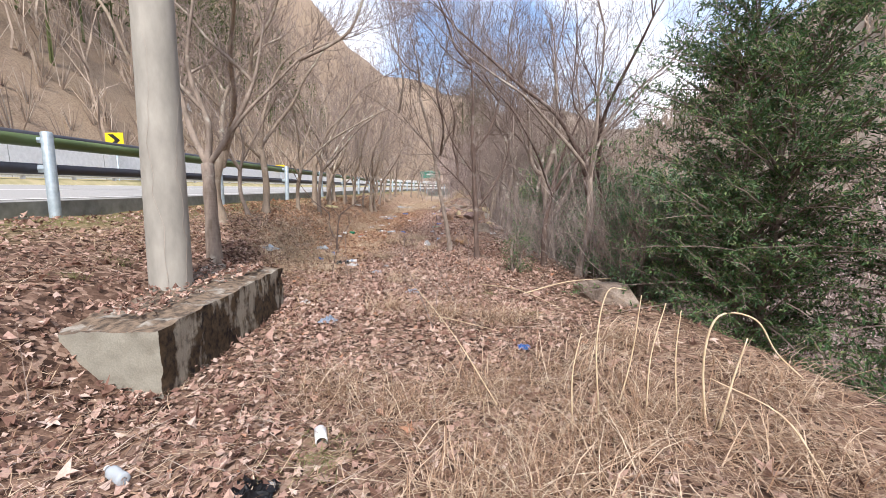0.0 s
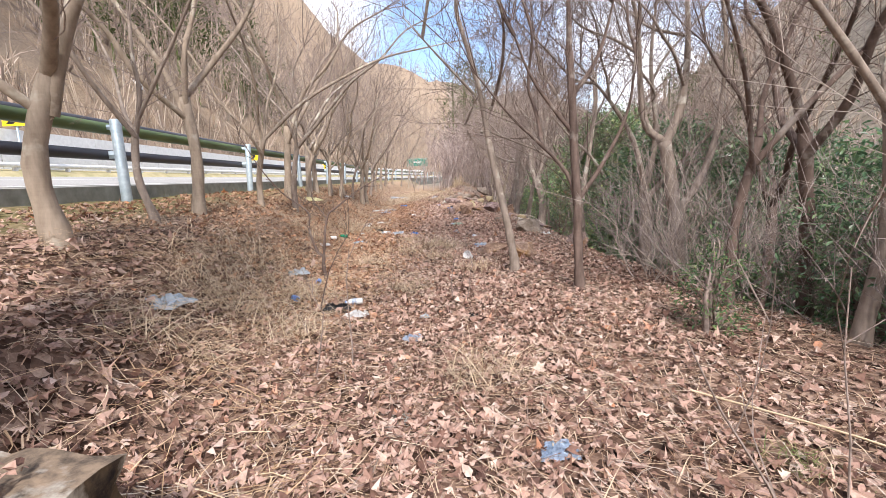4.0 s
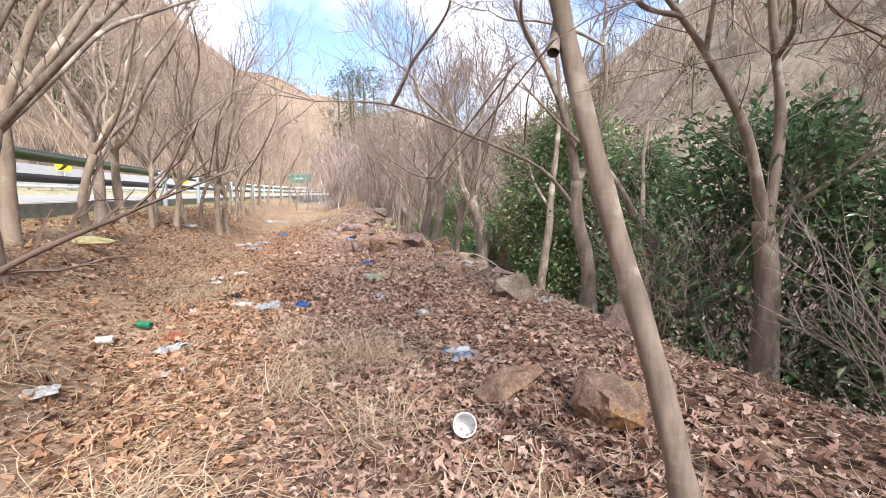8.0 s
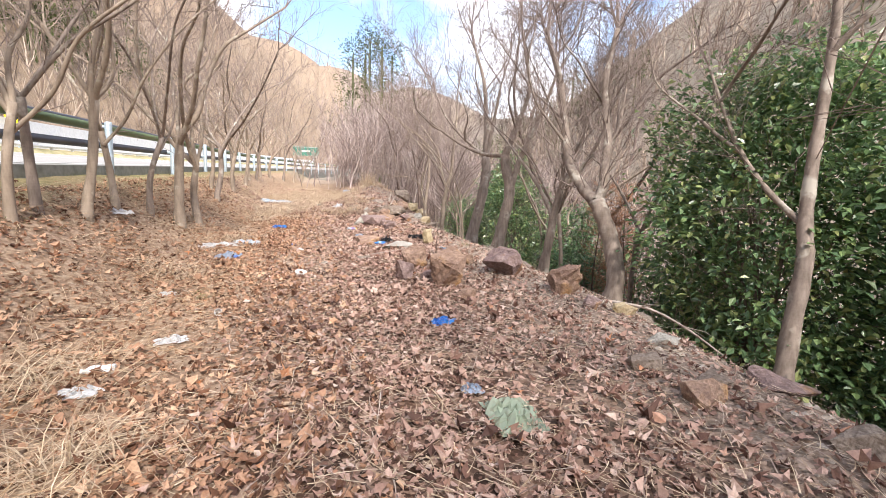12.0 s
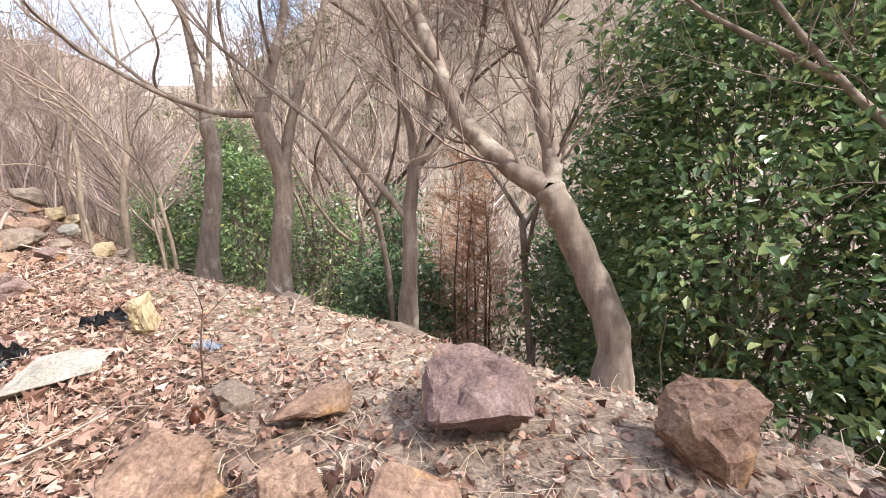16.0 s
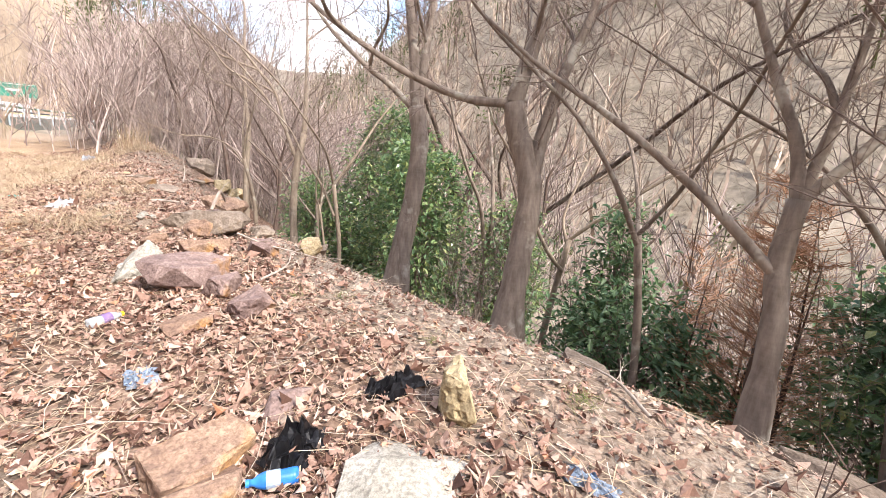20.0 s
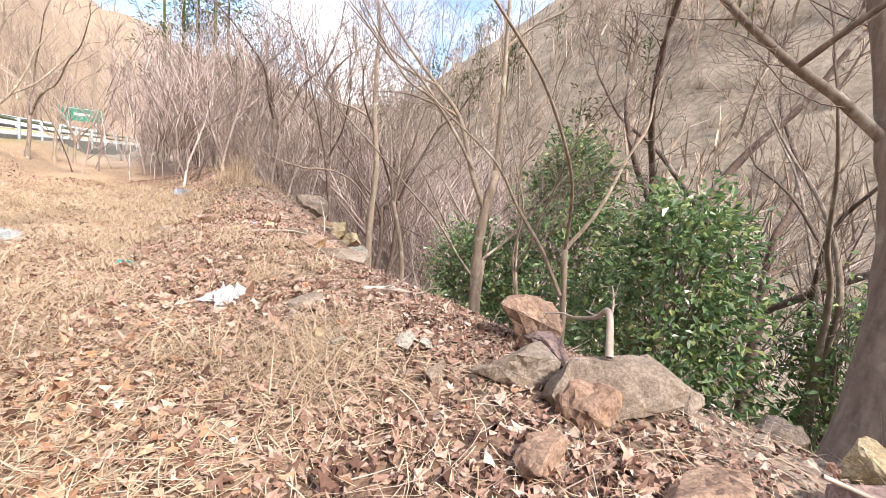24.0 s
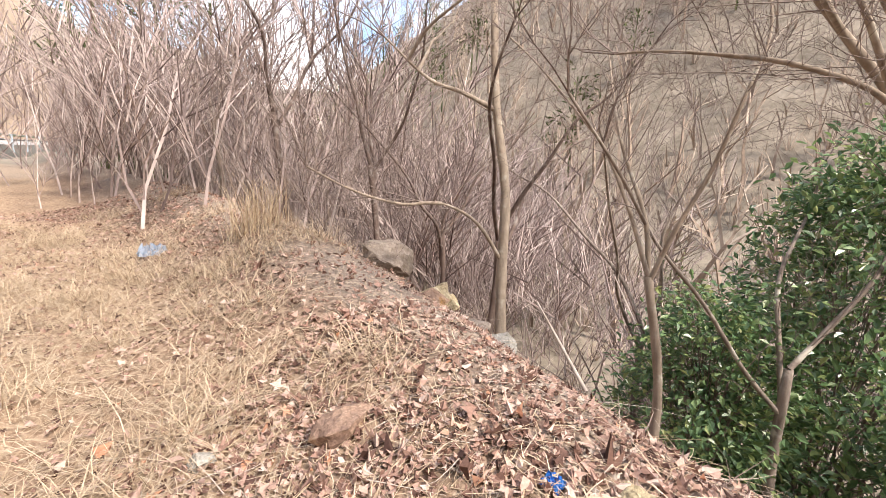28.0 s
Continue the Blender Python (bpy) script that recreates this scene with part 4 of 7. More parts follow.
bare_tree("slim_tree", (2.78, 17.05, -0.75), [(2.78, 17.05, -0.75), (2.98, 17.2, 0.05), (3.13, 17.29, 0.7), (3.22, 17.42, 1.11), (3.35, 17.54, 1.71), (3.49, 17.64, 2.47), (3.58, 17.74, 3.43), (3.52, 17.92, 4.75)],
          [([(3.2, 17.44, 1.08), (3.18, 17.8, 1.36), (3.18, 18.08, 1.63), (3.19, 18.3, 1.89), (3.24, 18.62, 2.33), (3.29, 19.0, 2.95)], 0.038, 0.017),
           ([(3.52, 17.68, 2.83), (3.7, 17.32, 3.43), (3.82, 17.08, 4.39)], 0.036, 0.014)],
          0.093, 0.036, "slim upright grey tree with one rising side branch", seed=13, extra=4)
bare_tree("tall_tree", (2.33, 23.6, -0.25), [(2.33, 23.6, -0.25), (2.48, 23.65, 0.4), (2.63, 23.73, 1.07), (2.59, 23.93, 1.61), (2.58, 24.03, 1.92)],
          [([(2.58, 24.03, 1.92), (2.74, 24.03, 2.36), (2.89, 24.02, 2.77), (3.1, 24.04, 3.5), (3.0, 24.3, 4.6)], 0.095, 0.035),
           ([(2.65, 23.74, 1.16), (2.8, 23.77, 1.68), (3.02, 23.76, 2.27), (3.31, 23.71, 2.92), (3.6, 23.7, 3.8)], 0.085, 0.03),
           ([(2.58, 24.03, 1.92), (2.23, 24.34, 1.94), (1.85, 24.73, 2.11), (1.51, 25.09, 2.36), (1.18, 25.47, 2.68), (0.8, 25.9, 3.1)], 0.05, 0.016)],
          0.135, 0.11, "stout dark-barked tree with a long horizontal branch", seed=14, twigs=5, extra=3)
bare_tree("broad_tree", (2.42, 25.8, -0.35), [(2.42, 25.8, -0.35), (2.68, 25.84, 0.7), (2.83, 25.95, 1.49), (2.84, 26.08, 1.95)],
          [([(2.84, 26.08, 1.93), (2.91, 26.36, 2.97), (2.9, 26.7, 4.1), (2.7, 27.0, 5.0)], 0.09, 0.035),
           ([(2.86, 26.08, 1.95), (3.05, 26.19, 2.82), (3.3, 26.35, 4.0)], 0.08, 0.03),
           ([(2.84, 26.07, 1.88), (2.59, 26.41, 2.24), (2.32, 26.74, 2.53), (1.95, 27.24, 3.11), (1.7, 27.7, 3.9)], 0.05, 0.02)],
          0.145, 0.12, "broad grey tree splitting into upright limbs", seed=15, twigs=5, extra=3)
bare_tree("pale_tree", (2.78, 30.36, -1.35), [(2.78, 30.36, -1.35), (2.83, 30.56, -0.23), (2.95, 30.66, 0.71), (3.15, 30.68, 1.5)],
          [([(3.0, 30.66, 0.83), (2.86, 30.94, 1.45), (2.74, 31.25, 2.31), (2.48, 31.6, 2.81), (2.1, 32.1, 3.5), (1.8, 32.5, 4.2)], 0.05, 0.016),
           ([(3.15, 30.68, 1.5), (3.26, 30.83, 2.46), (3.36, 31.0, 3.5), (3.4, 31.1, 4.6)], 0.06, 0.02),
           ([(2.85, 30.9, 1.5), (2.5, 31.2, 2.2), (2.0, 31.5, 2.9), (1.5, 31.8, 3.3)], 0.03, 0.012)],
          0.085, 0.07, "pale smooth sapling tree rising from below the edge", mat=BARK_PALE, seed=16, extra=4)
bare_tree("crooked_tree", (3.02, 34.68, -1.2), [(3.02, 34.68, -1.2), (3.12, 34.88, 0.19), (3.28, 35.05, 1.4), (3.30, 35.35, 2.6), (3.40, 35.6, 4.0)],
          [([(3.33, 35.3, 2.5), (2.95, 35.7, 2.75), (2.57, 36.0, 2.9), (2.1, 36.4, 3.4)], 0.04, 0.014), ([(3.40, 35.6, 4.0), (3.5, 35.8, 5.0), (3.4, 36.1, 6.0)], 0.05, 0.02),
           ([(3.15, 34.9, 0.4), (2.8, 35.1, 0.95), (2.4, 35.3, 1.2), (2.0, 35.4, 1.25)], 0.03, 0.01)],
          0.085, 0.05, "crooked pale sapling with a bent side branch", mat=BARK_PALE, seed=17, extra=4)
bare_tree("dark_tree", (0.53, 9.38, -0.04), [(0.53, 9.38, -0.04), (0.50, 9.42, 0.6), (0.50, 9.45, 1.0), (0.47, 9.50, 1.5), (0.45, 9.55, 2.05), (0.42, 9.62, 2.7)],
          [([(0.50, 9.45, 0.88), (0.40, 9.55, 1.35), (0.05, 9.68, 1.76), (-0.2, 9.72, 2.0), (-0.6, 9.8, 2.5)], 0.026, 0.009),
           ([(0.46, 9.52, 1.8), (0.28, 9.62, 2.05), (0.0, 9.75, 2.5), (-0.2, 9.9, 3.1)], 0.03, 0.01), ([(0.50, 9.45, 1.05), (0.85, 9.6, 1.5), (1.15, 9.7, 2.1), (1.25, 9.8, 2.9)], 0.03, 0.01),
           ([(0.42, 9.62, 2.65), (0.45, 9.8, 3.3), (0.4, 10.0, 4.3)], 0.04, 0.014), ([(0.44, 9.57, 2.2), (0.8, 9.75, 2.7), (1.05, 9.9, 3.5)], 0.03, 0.01)],
          0.052, 0.042, "thin dark-barked tree beside the path", mat=BARK_DARK, seed=18, extra=5)
bare_tree("slanting_tree", (-0.03, 10.4, 0.05), [(-0.03, 10.4, 0.05), (-0.13, 10.52, 0.67), (-0.25, 10.66, 1.26), (-0.36, 10.79, 1.88), (-0.47, 10.93, 2.6), (-0.75, 11.1, 3.6)],
          [([(-0.45, 10.8, 1.95), (-0.2, 11.1, 2.5), (0.1, 11.3, 3.3)], 0.025, 0.01), ([(-0.75, 11.1, 3.6), (-0.8, 11.3, 4.4), (-1.0, 11.4, 5.2)], 0.028, 0.01), ([(-0.55, 10.9, 2.5), (-1.0, 11.0, 3.0), (-1.5, 11.2, 3.6)], 0.022, 0.008)],
          0.056, 0.032, "slanting thin tree with cracked bark by the path", mat=BARK, seed=19, extra=3)
bare_tree("mossy_tree", (2.14, 14.4, -0.18), [(2.14, 14.4, -0.18), (2.17, 14.46, 0.36), (2.04, 14.57, 1.08), (2.07, 14.62, 1.53)],
          [([(2.07, 14.62, 1.53), (1.97, 14.73, 2.28), (1.77, 14.84, 2.94), (1.4, 15.0, 3.7), (1.2, 15.1, 4.6)], 0.07, 0.024),
           ([(2.09, 14.62, 1.53), (2.34, 14.64, 2.04), (2.54, 14.7, 2.76), (2.55, 14.8, 3.6)], 0.05, 0.02),
           ([(2.03, 14.58, 1.17), (1.57, 14.72, 1.71), (0.68, 14.91, 2.14), (-0.38, 15.13, 2.56), (-1.34, 15.27, 2.6)], 0.032, 0.009)],
          0.105, 0.085, "grey tree with a swollen fork and far-reaching branch", seed=20, extra=6)
bare_tree("roadside_tree", (-3.08, 5.82, 0.6), [(-3.08, 5.82, 0.55), (-3.12, 5.9, 1.31), (-3.16, 5.97, 1.82)],
          [([(-3.16, 5.97, 1.82), (-3.36, 6.02, 2.22), (-3.53, 6.09, 2.82), (-3.67, 6.18, 3.6), (-3.9, 6.3, 4.3)], 0.05, 0.016),
           ([(-3.16, 5.97, 1.82), (-3.15, 6.04, 2.33), (-3.41, 6.13, 3.06), (-3.33, 6.22, 3.9)], 0.05, 0.016),
           ([(-3.16, 5.97, 1.79), (-2.91, 6.02, 2.15), (-2.56, 6.12, 2.86), (-2.43, 6.22, 3.6)], 0.045, 0.014),
           ([(-2.91, 6.02, 2.15), (-2.69, 6.07, 2.44), (-2.39, 6.11, 2.74), (-1.83, 6.2, 3.26), (-1.3, 6.4, 3.5)], 0.03, 0.008)],
          0.088, 0.075, "spreading grey tree on the bank behind the footing", mat=BARK, seed=22, reach=0.8, extra=5)
bare_tree("twin_tree", (2.62, 12.25, -0.25), [(2.62, 12.25, -0.4), (2.66, 12.3, 0.5), (2.62, 12.35, 1.1)],
          [([(2.62, 12.35, 1.1), (2.4, 12.4, 1.9), (2.0, 12.5, 2.6), (1.5, 12.6, 3.2)], 0.06, 0.02), ([(2.62, 12.33, 1.0), (2.8, 12.4, 2.0), (2.7, 12.5, 3.2), (2.8, 12.6, 4.4)], 0.06, 0.022),
           ([(2.64, 12.3, 0.9), (3.1, 12.4, 1.3), (3.6, 12.5, 1.6)], 0.05, 0.02)],
          0.11, 0.095, "grey tree dividing into crooked limbs above the brush", seed=23, extra=6)

bare_tree("crooked_limbed_tree", (2.34, 10.57, -0.12), [(2.34, 10.57, -0.2), (2.28, 10.6, 0.5), (2.20, 10.7, 1.3), (2.15, 10.8, 1.75)],
          [([(2.15, 10.8, 1.75), (1.92, 10.9, 2.0), (1.83, 10.95, 2.6), (1.78, 11.0, 3.4), (1.6, 11.1, 4.2)], 0.06, 0.02), ([(2.15, 10.8, 1.72), (2.36, 10.8, 2.3), (2.45, 10.9, 3.2), (2.4, 11.0, 4.2)], 0.07, 0.024),
           ([(2.26, 10.62, 0.72), (2.66, 10.7, 1.3), (2.9, 10.8, 2.0), (3.0, 10.9, 3.0), (2.9, 11.0, 4.0)], 0.06, 0.02)],
          0.10, 0.085, "crooked grey tree with limbs spreading low in the brush", seed=24, extra=5)
bare_tree("forked_sapling", (-2.62, 10.3, 0.0), [(-2.62, 10.3, 0.0), (-2.65, 10.3, 0.2), (-2.64, 10.3, 0.36)],
          [([(-2.64, 10.3, 0.34), (-2.73, 10.3, 0.42), (-2.81, 10.3, 0.71), (-2.82, 10.32, 0.94), (-3.15, 10.35, 1.2), (-3.44, 10.4, 1.55), (-3.68, 10.45, 1.95)], 0.018, 0.006),
           ([(-2.64, 10.3, 0.34), (-2.57, 10.3, 0.84), (-2.43, 10.3, 0.99), (-2.07, 10.35, 1.25), (-1.81, 10.4, 1.38)], 0.017, 0.005),
           ([(-2.57, 10.3, 0.84), (-2.65, 10.35, 0.95), (-2.76, 10.5, 1.02), (-2.9, 10.7, 1.05)], 0.008, 0.003)],
          0.027, 0.022, "thin dark forked sapling growing in the leaves", mat=BARK_DARK, twigs=1, seed=31, reach=0.22, group="saplings in the path")

# further trees of the edge and the slope, from a few numbers each
for k, (tx, ty, tall, tr, ln, bk) in enumerate([
        (3.2, 14.1, 4.8, 0.08, (-0.05, 0.1), 0), (3.2, 10.2, 4.6, 0.075, (0.1, 0.05), 1), (1.75, 8.6, 4.0, 0.05, (0.1, 0.0), 1),
        (2.1, 7.6, 4.2, 0.06, (0.12, 0.1), 0), (2.8, 8.9, 5.0, 0.08, (-0.1, 0), 1), (3.5, 22.7, 5.5, 0.05, (0.0, 0.1), 0), (4.3, 24.6, 6.0, 0.055, (0.2, 0.0), 2),
        (4.7, 26.4, 6.5, 0.08, (0.2, 0.1), 0), (5.3, 26.8, 6.5, 0.08, (0.3, 0.0), 1), (3.8, 20.6, 5.5, 0.05, (0.1, 0.15), 0),
        (3.13, 29.0, 6.2, 0.05, (-0.02, 0.03), 2), (3.3, 30.0, 5.6, 0.032, (-0.03, 0.03), 2), (3.9, 31.5, 6.0, 0.06, (0, 0.05), 0),
        (7.3, 29.6, 11.5, 0.17, (-0.02, 0), 1), (6.6, 27.8, 10, 0.14, (0.28, 0.08), 1), (2.6, 32.4, 5.0, 0.05, (-0.1, 0.1), 2), (3.6, 38.5, 6.0, 0.07, (-0.1, 0), 1), (2.9, 41.0, 6.5, 0.08, (-0.15, 0), 1),
        (4.4, 36.2, 6.0, 0.07, (0.1, 0), 1), (5.2, 38.4, 6.0, 0.07, (0.05, 0), 1), (2.4, 44.0, 6.0, 0.08, (-0.1, 0), 0), (5.6, 33.6, 6.5, 0.07, (0.1, 0.1), 0)]):
    wild_tree("edge_tree", tx, ty, tall, tr, ("leafless grey tree on the slope below the edge", "dark leafless tree standing in the brush", "thin pale sapling rising from the slope")[bk], 100 + k, ln, 0.42, (BARK, BARK_DARK, BARK_PALE)[bk], 3, 4)

# the row on the bank by the road
for k, (tx, ty, tall, tr, ln) in enumerate([
        (-3.95, 7.75, 4.6, 0.085, (0.06, 0.03)), (-4.22, 9.4, 3.6, 0.045, (-0.15, 0.05)), (-4.30, 10.4, 4.8, 0.080, (-0.06, 0.1)), (-4.25, 12.45, 4.4, 0.055, (0.12, 0)), (-4.10, 13.9, 4.6, 0.06, (0.10, 0)),
        (-4.57, 14.95, 5.0, 0.085, (0.06, 0)), (-4.45, 16.4, 4.6, 0.06, (0.1, 0.05)), (-4.90, 17.9, 5.0, 0.090, (0.02, 0)), (-4.88, 18.65, 5.0, 0.078, (0.0, 0.02)), (-4.65, 19.4, 4.4, 0.050, (0.06, 0.1)), (-4.70, 19.95, 4.2, 0.055, (-0.03, 0)),
        (-4.58, 20.7, 4.6, 0.062, (0.12, 0.05)), (-4.65, 21.8, 4.4, 0.052, (-0.12, 0.05)), (-4.50, 22.7, 4.4, 0.050, (0.2, 0)), (-4.20, 23.2, 5.0, 0.088, (0.04, 0.05)), (-4.12, 24.2, 4.8, 0.075, (0.0, 0.05)), (-4.50, 27.6, 4.8, 0.075, (0.12, 0)), (-4.85, 28.6, 4.6, 0.06, (0.05, 0)),
        (-4.6, 30.6, 4.8, 0.07, (0.1, 0)), (-4.9, 32.2, 5.0, 0.07, (0.0, 0)), (-4.8, 34.4, 5.0, 0.07, (0.1, 0)), (-5.0, 36.8, 5.2, 0.08, (0.05, 0)), (-5.0, 39.0, 5.2, 0.07, (0.1, 0)), (-5.1, 41.5, 5.2, 0.08, (0.0, 0)), (-4.9, 44.5, 5.2, 0.08, (0.1, 0)), (-4.5, 49, 5.4, 0.08, (0.1, 0)), (-4.1, 54, 5.4, 0.08, (0.1, 0)), (-3.6, 59, 5.4, 0.08, (0.1, 0))]):
    # two in three take the paler bark, its tone standing in for sunlight
    wild_tree("bank_tree", tx, ty, tall, tr, "bare forking tree on the bank beside the guard rail", 200 + k, ln, 0.27 + 0.03 * (k % 3), BARK if k % 3 == 1 else BARK_PALE, 4, 3, reach=1.0)

# saplings in the path
bare_shrub("sapling", -2.3, 9.0, 1.0, 1, "thin dark sapling growing in the leaves", 32, BARK_DARK, 0.2, 0.009, 2, "sapling")
bare_shrub("sapling", -1.0, 8.9, 0.9, 2, "thin dark sapling growing in the leaves", 33, TWIG, 0.25, 0.007, 2, "sapling")
bare_shrub("sapling", -0.2, 4.6, 1.0, 2, "thin brown stem standing in dry grass", 34, TWIG, 0.3, 0.006, 2, "sapling")
bare_shrub("sapling", 0.15, 5.6, 1.1, 2, "thin brown stem standing in dry grass", 35, TWIG, 0.3, 0.006, 2, "sapling")
bare_shrub("sapling", -1.9, 7.3, 0.9, 2, "thin brown stem standing in dry grass", 36, TWIG, 0.25, 0.006, 2, "sapling")
bare_shrub("sapling", 0.35, 21.0, 0.6, 1, "short dead twig stuck in stony ground", 37, BARK_DARK, 0.25, 0.006, 2, "sapling")

# ---- evergreens ----
spray_evergreen("evergreen_tree", 3.65, 5.55, (1.75, 4.7), 430, SMALL_LEAF, "dense dark evergreen with small fine leaves", 41, 0.055, 11, 13)
spray_evergreen("evergreen_tree", 4.75, 3.9, (1.85, 4.9), 400, SMALL_LEAF, "dense dark evergreen with small fine leaves", 42, 0.055, 11, 12)
spray_evergreen("evergreen_tree", 2.75, 6.55, (0.75, 1.7), 90, COOL_LEAF, "low blue-green evergreen growing under a darker one", 43, 0.05, 10, 11, 3)
leafy_shrub("camellia_shrub", 4.7, 9.4, (1.2, 1.4, 2.6), 420, 14, 0.11, COOL_LEAF, "dark evergreen shrub behind tangled brush", 56, z=-0.9, shape=0.5, droop=0.1)
leafy_shrub("holly_shrub", 2.9, 8.2, (0.75, 0.8, 1.7), 260, 12, 0.07, COOL_LEAF, "dark evergreen shrub wrapped in grey brush", 43)
leafy_shrub("low_evergreen", 1.15, 7.9, (0.26, 0.26, 0.75), 60, 14, 0.05, SMALL_LEAF, "small yellow-green evergreen sapling beside the path", 44, stems=3, spread=0.06, shape=0.3)
leafy_shrub("camellia_shrub", 4.95, 16.8, (1.05, 0.8, 3.8), 560, 13, 0.125, COOL_LEAF, "large glossy broad-leaved evergreen shrub below the edge", 45, z=-1.6, shape=0.55, droop=0.1)
leafy_shrub("camellia_shrub", 4.4, 18.6, (1.45, 2.0, 4.4), 1600, 18, 0.108, BROAD_LEAF, "large glossy broad-leaved evergreen with yellowish young leaves", 46, z=-1.5, shape=0.58, droop=0.08, spread=0.16, stems=11)
leafy_shrub("camellia_shrub", 5.8, 20.7, (0.8, 0.9, 2.5), 300, 13, 0.13, COOL_LEAF, "low dark evergreen down the slope", 57, z=-2.2, shape=0.56, droop=0.1)
leafy_shrub("camellia_shrub", 3.6, 13.0, (1.2, 1.2, 3.1), 650, 14, 0.12, COOL_LEAF, "dark glossy evergreen shrub behind grey trunks", 47, z=-1.0, shape=0.5, droop=0.1)
leafy_shrub("camellia_shrub", 4.2, 11.3, (1.2, 1.4, 2.8), 560, 14, 0.12, COOL_LEAF, "dark evergreen shrub hidden in brush", 48, z=-1.0)
leafy_shrub("laurel_shrub", 5.5, 26.4, (0.7, 0.8, 2.8), 300, 12, 0.115, BROAD_LEAF, "loose broad-leaved evergreen shrub on the slope", 49, z=-2.4, shape=0.52, droop=0.1)
leafy_shrub("low_evergreen", 4.2, 23.2, (1.1, 1.2, 1.9), 420, 13, 0.11, COOL_LEAF, "low dark evergreen shrub under the slope trees", 54, z=-2.2, shape=0.5)
leafy_shrub("low_evergreen", 4.7, 23.7, (0.42, 0.42, 2.9), 160, 13, 0.11, COOL_LEAF, "narrow dark evergreen sapling on the slope", 55, z=-2.2, shape=0.5, stems=3)
leafy_shrub("laurel_shrub", 4.7, 28.3, (1.15, 1.2, 3.5), 560, 12, 0.135, BROAD_LEAF, "loose broad-leaved evergreen shrub on the slope", 50, z=-2.1, shape=0.52, droop=0.1)
leafy_shrub("laurel_shrub", 5.9, 31.3, (1.4, 1.5, 5.9), 1000, 13, 0.14, BROAD_LEAF, "broad-leaved evergreen shrub with bright leaves on the slope", 51, z=-3.8, shape=0.52, droop=0.1)
leafy_shrub("laurel_shrub", 4.3, 32.4, (0.85, 1.1, 2.7), 480, 13, 0.11, BROAD_LEAF, "broad-leaved evergreen shrub with bright leaves on the slope", 52, z=-2.4, shape=0.52, droop=0.1)

# ---- leafless brush on the right of the path ----
brush = random.Random(7)
for k in range(40):
    bx, by = brush.uniform(1.5, 3.6), brush.uniform(6.2, 13.5)
    if bx < float(crest_x(by)) - 0.7:
        bx += 0.8
    bare_shrub("brush_shrub", bx, by, brush.uniform(0.9, 2.3), 5, "tangled grey leafless brush", 300 + k, (BRUSH_TWIG, BRUSH_TWIG, DEAD_WOOD, TWIG)[k % 4], (0.5, 1.0, 0.75)[k % 3], 0.007, 5)
for k in range(20):
    bx, by = brush.uniform(2.8, 5.6), brush.uniform(14, 45)
    bx = max(bx, float(crest_x(by)) + 0.7)
    bare_shrub("brush_shrub", bx, by, brush.uniform(1.4, 3.2), 4, "thin leafless brush on the slope", 340 + k, (TWIG, BARK_PALE, DEAD_WOOD)[k % 3], 0.35, 0.008, 4)
for k in range(20):
    by = brush.uniform(36, 60)
    bare_shrub("brush_shrub", brush.uniform(0.6, 3.5) + 0.03 * (by - 36), by, brush.uniform(1.6, 3.4), 5, "dense leafless brush at the end of the strip", 380 + k, TWIG, 0.4, 0.009, 4)
RUSTY = simple("rusty_twigs", (0.26, 0.13, 0.075), (0.52, 0.30, 0.18), 20)


def feather_bush(x, y, tall, stems, seed):
    """A dry conifer: straight stems, each ringed with level feathery twigs."""
    rng = random.Random(seed)
    root = tagged_new("reddish_bush", "reddish dry conifer with feathery bare twigs on the slope", "bush", "dry conifers on the slope", at=(x, y, float(ground_z(x, y))))
    fine = Sticks()
    for _ in range(stems):
        bx, by, h = rng.uniform(-0.45, 0.45), rng.uniform(-0.45, 0.45), tall * rng.uniform(0.65, 1.0)
        st = Sticks()
        st.tube([(bx, by, -0.2), (bx + rng.uniform(-0.1, 0.1), by, h * 0.5), (bx, by + rng.uniform(-0.15, 0.15), h)], [0.022, 0.014, 0.004], 6)
        part("stem", st.done(), BARK_DARK, root, smooth=True)
        for k in range(int(h * 30)):
            z, a = h * rng.uniform(0.08, 1.0), rng.uniform(0, 6.28)
            ln = (0.15 + 0.55 * (1 - z / h)) * rng.uniform(0.6, 1.2)
            d = Vector((math.cos(a), math.sin(a), rng.uniform(0.15, 0.6)))
            p = Vector((bx, by, z))
            fine.tube([p, p + d * ln * 0.5, p + d * ln + Vector((0, 0, 0.04))], [0.005, 0.0035, 0.002], 3, False)
            for _ in range(5):
                q = p + d * ln * rng.uniform(0.3, 1.0)
                fine.tube([q, q + (d + Vector((rng.uniform(-1, 1), rng.uniform(-1, 1), rng.uniform(-0.2, 0.6)))) * 0.12], [0.003, 0.0015], 3, False)
    part("crown", fine.done(), RUSTY, root, "fine reddish-brown twigs")
    return root


feather_bush(4.2, 21.6, 3.8, 6, 401)
feather_bush(4.8, 22.5, 3.4, 5, 402)


# ---- far woods ----
def far_tree(rng, kids, thick=1.0):
    s = Sticks()
    grow(rng, [s], (0, 0, -0.06), (rng.uniform(-0.2, 0.2), rng.uniform(-0.2, 0.2), 1), 0.72, 0.0085 * thick, 1, 0.75, 0.4, 3, 0.26, kids)
    v, f = s.done()
    return v, [q for q in f if len(q) == 4]


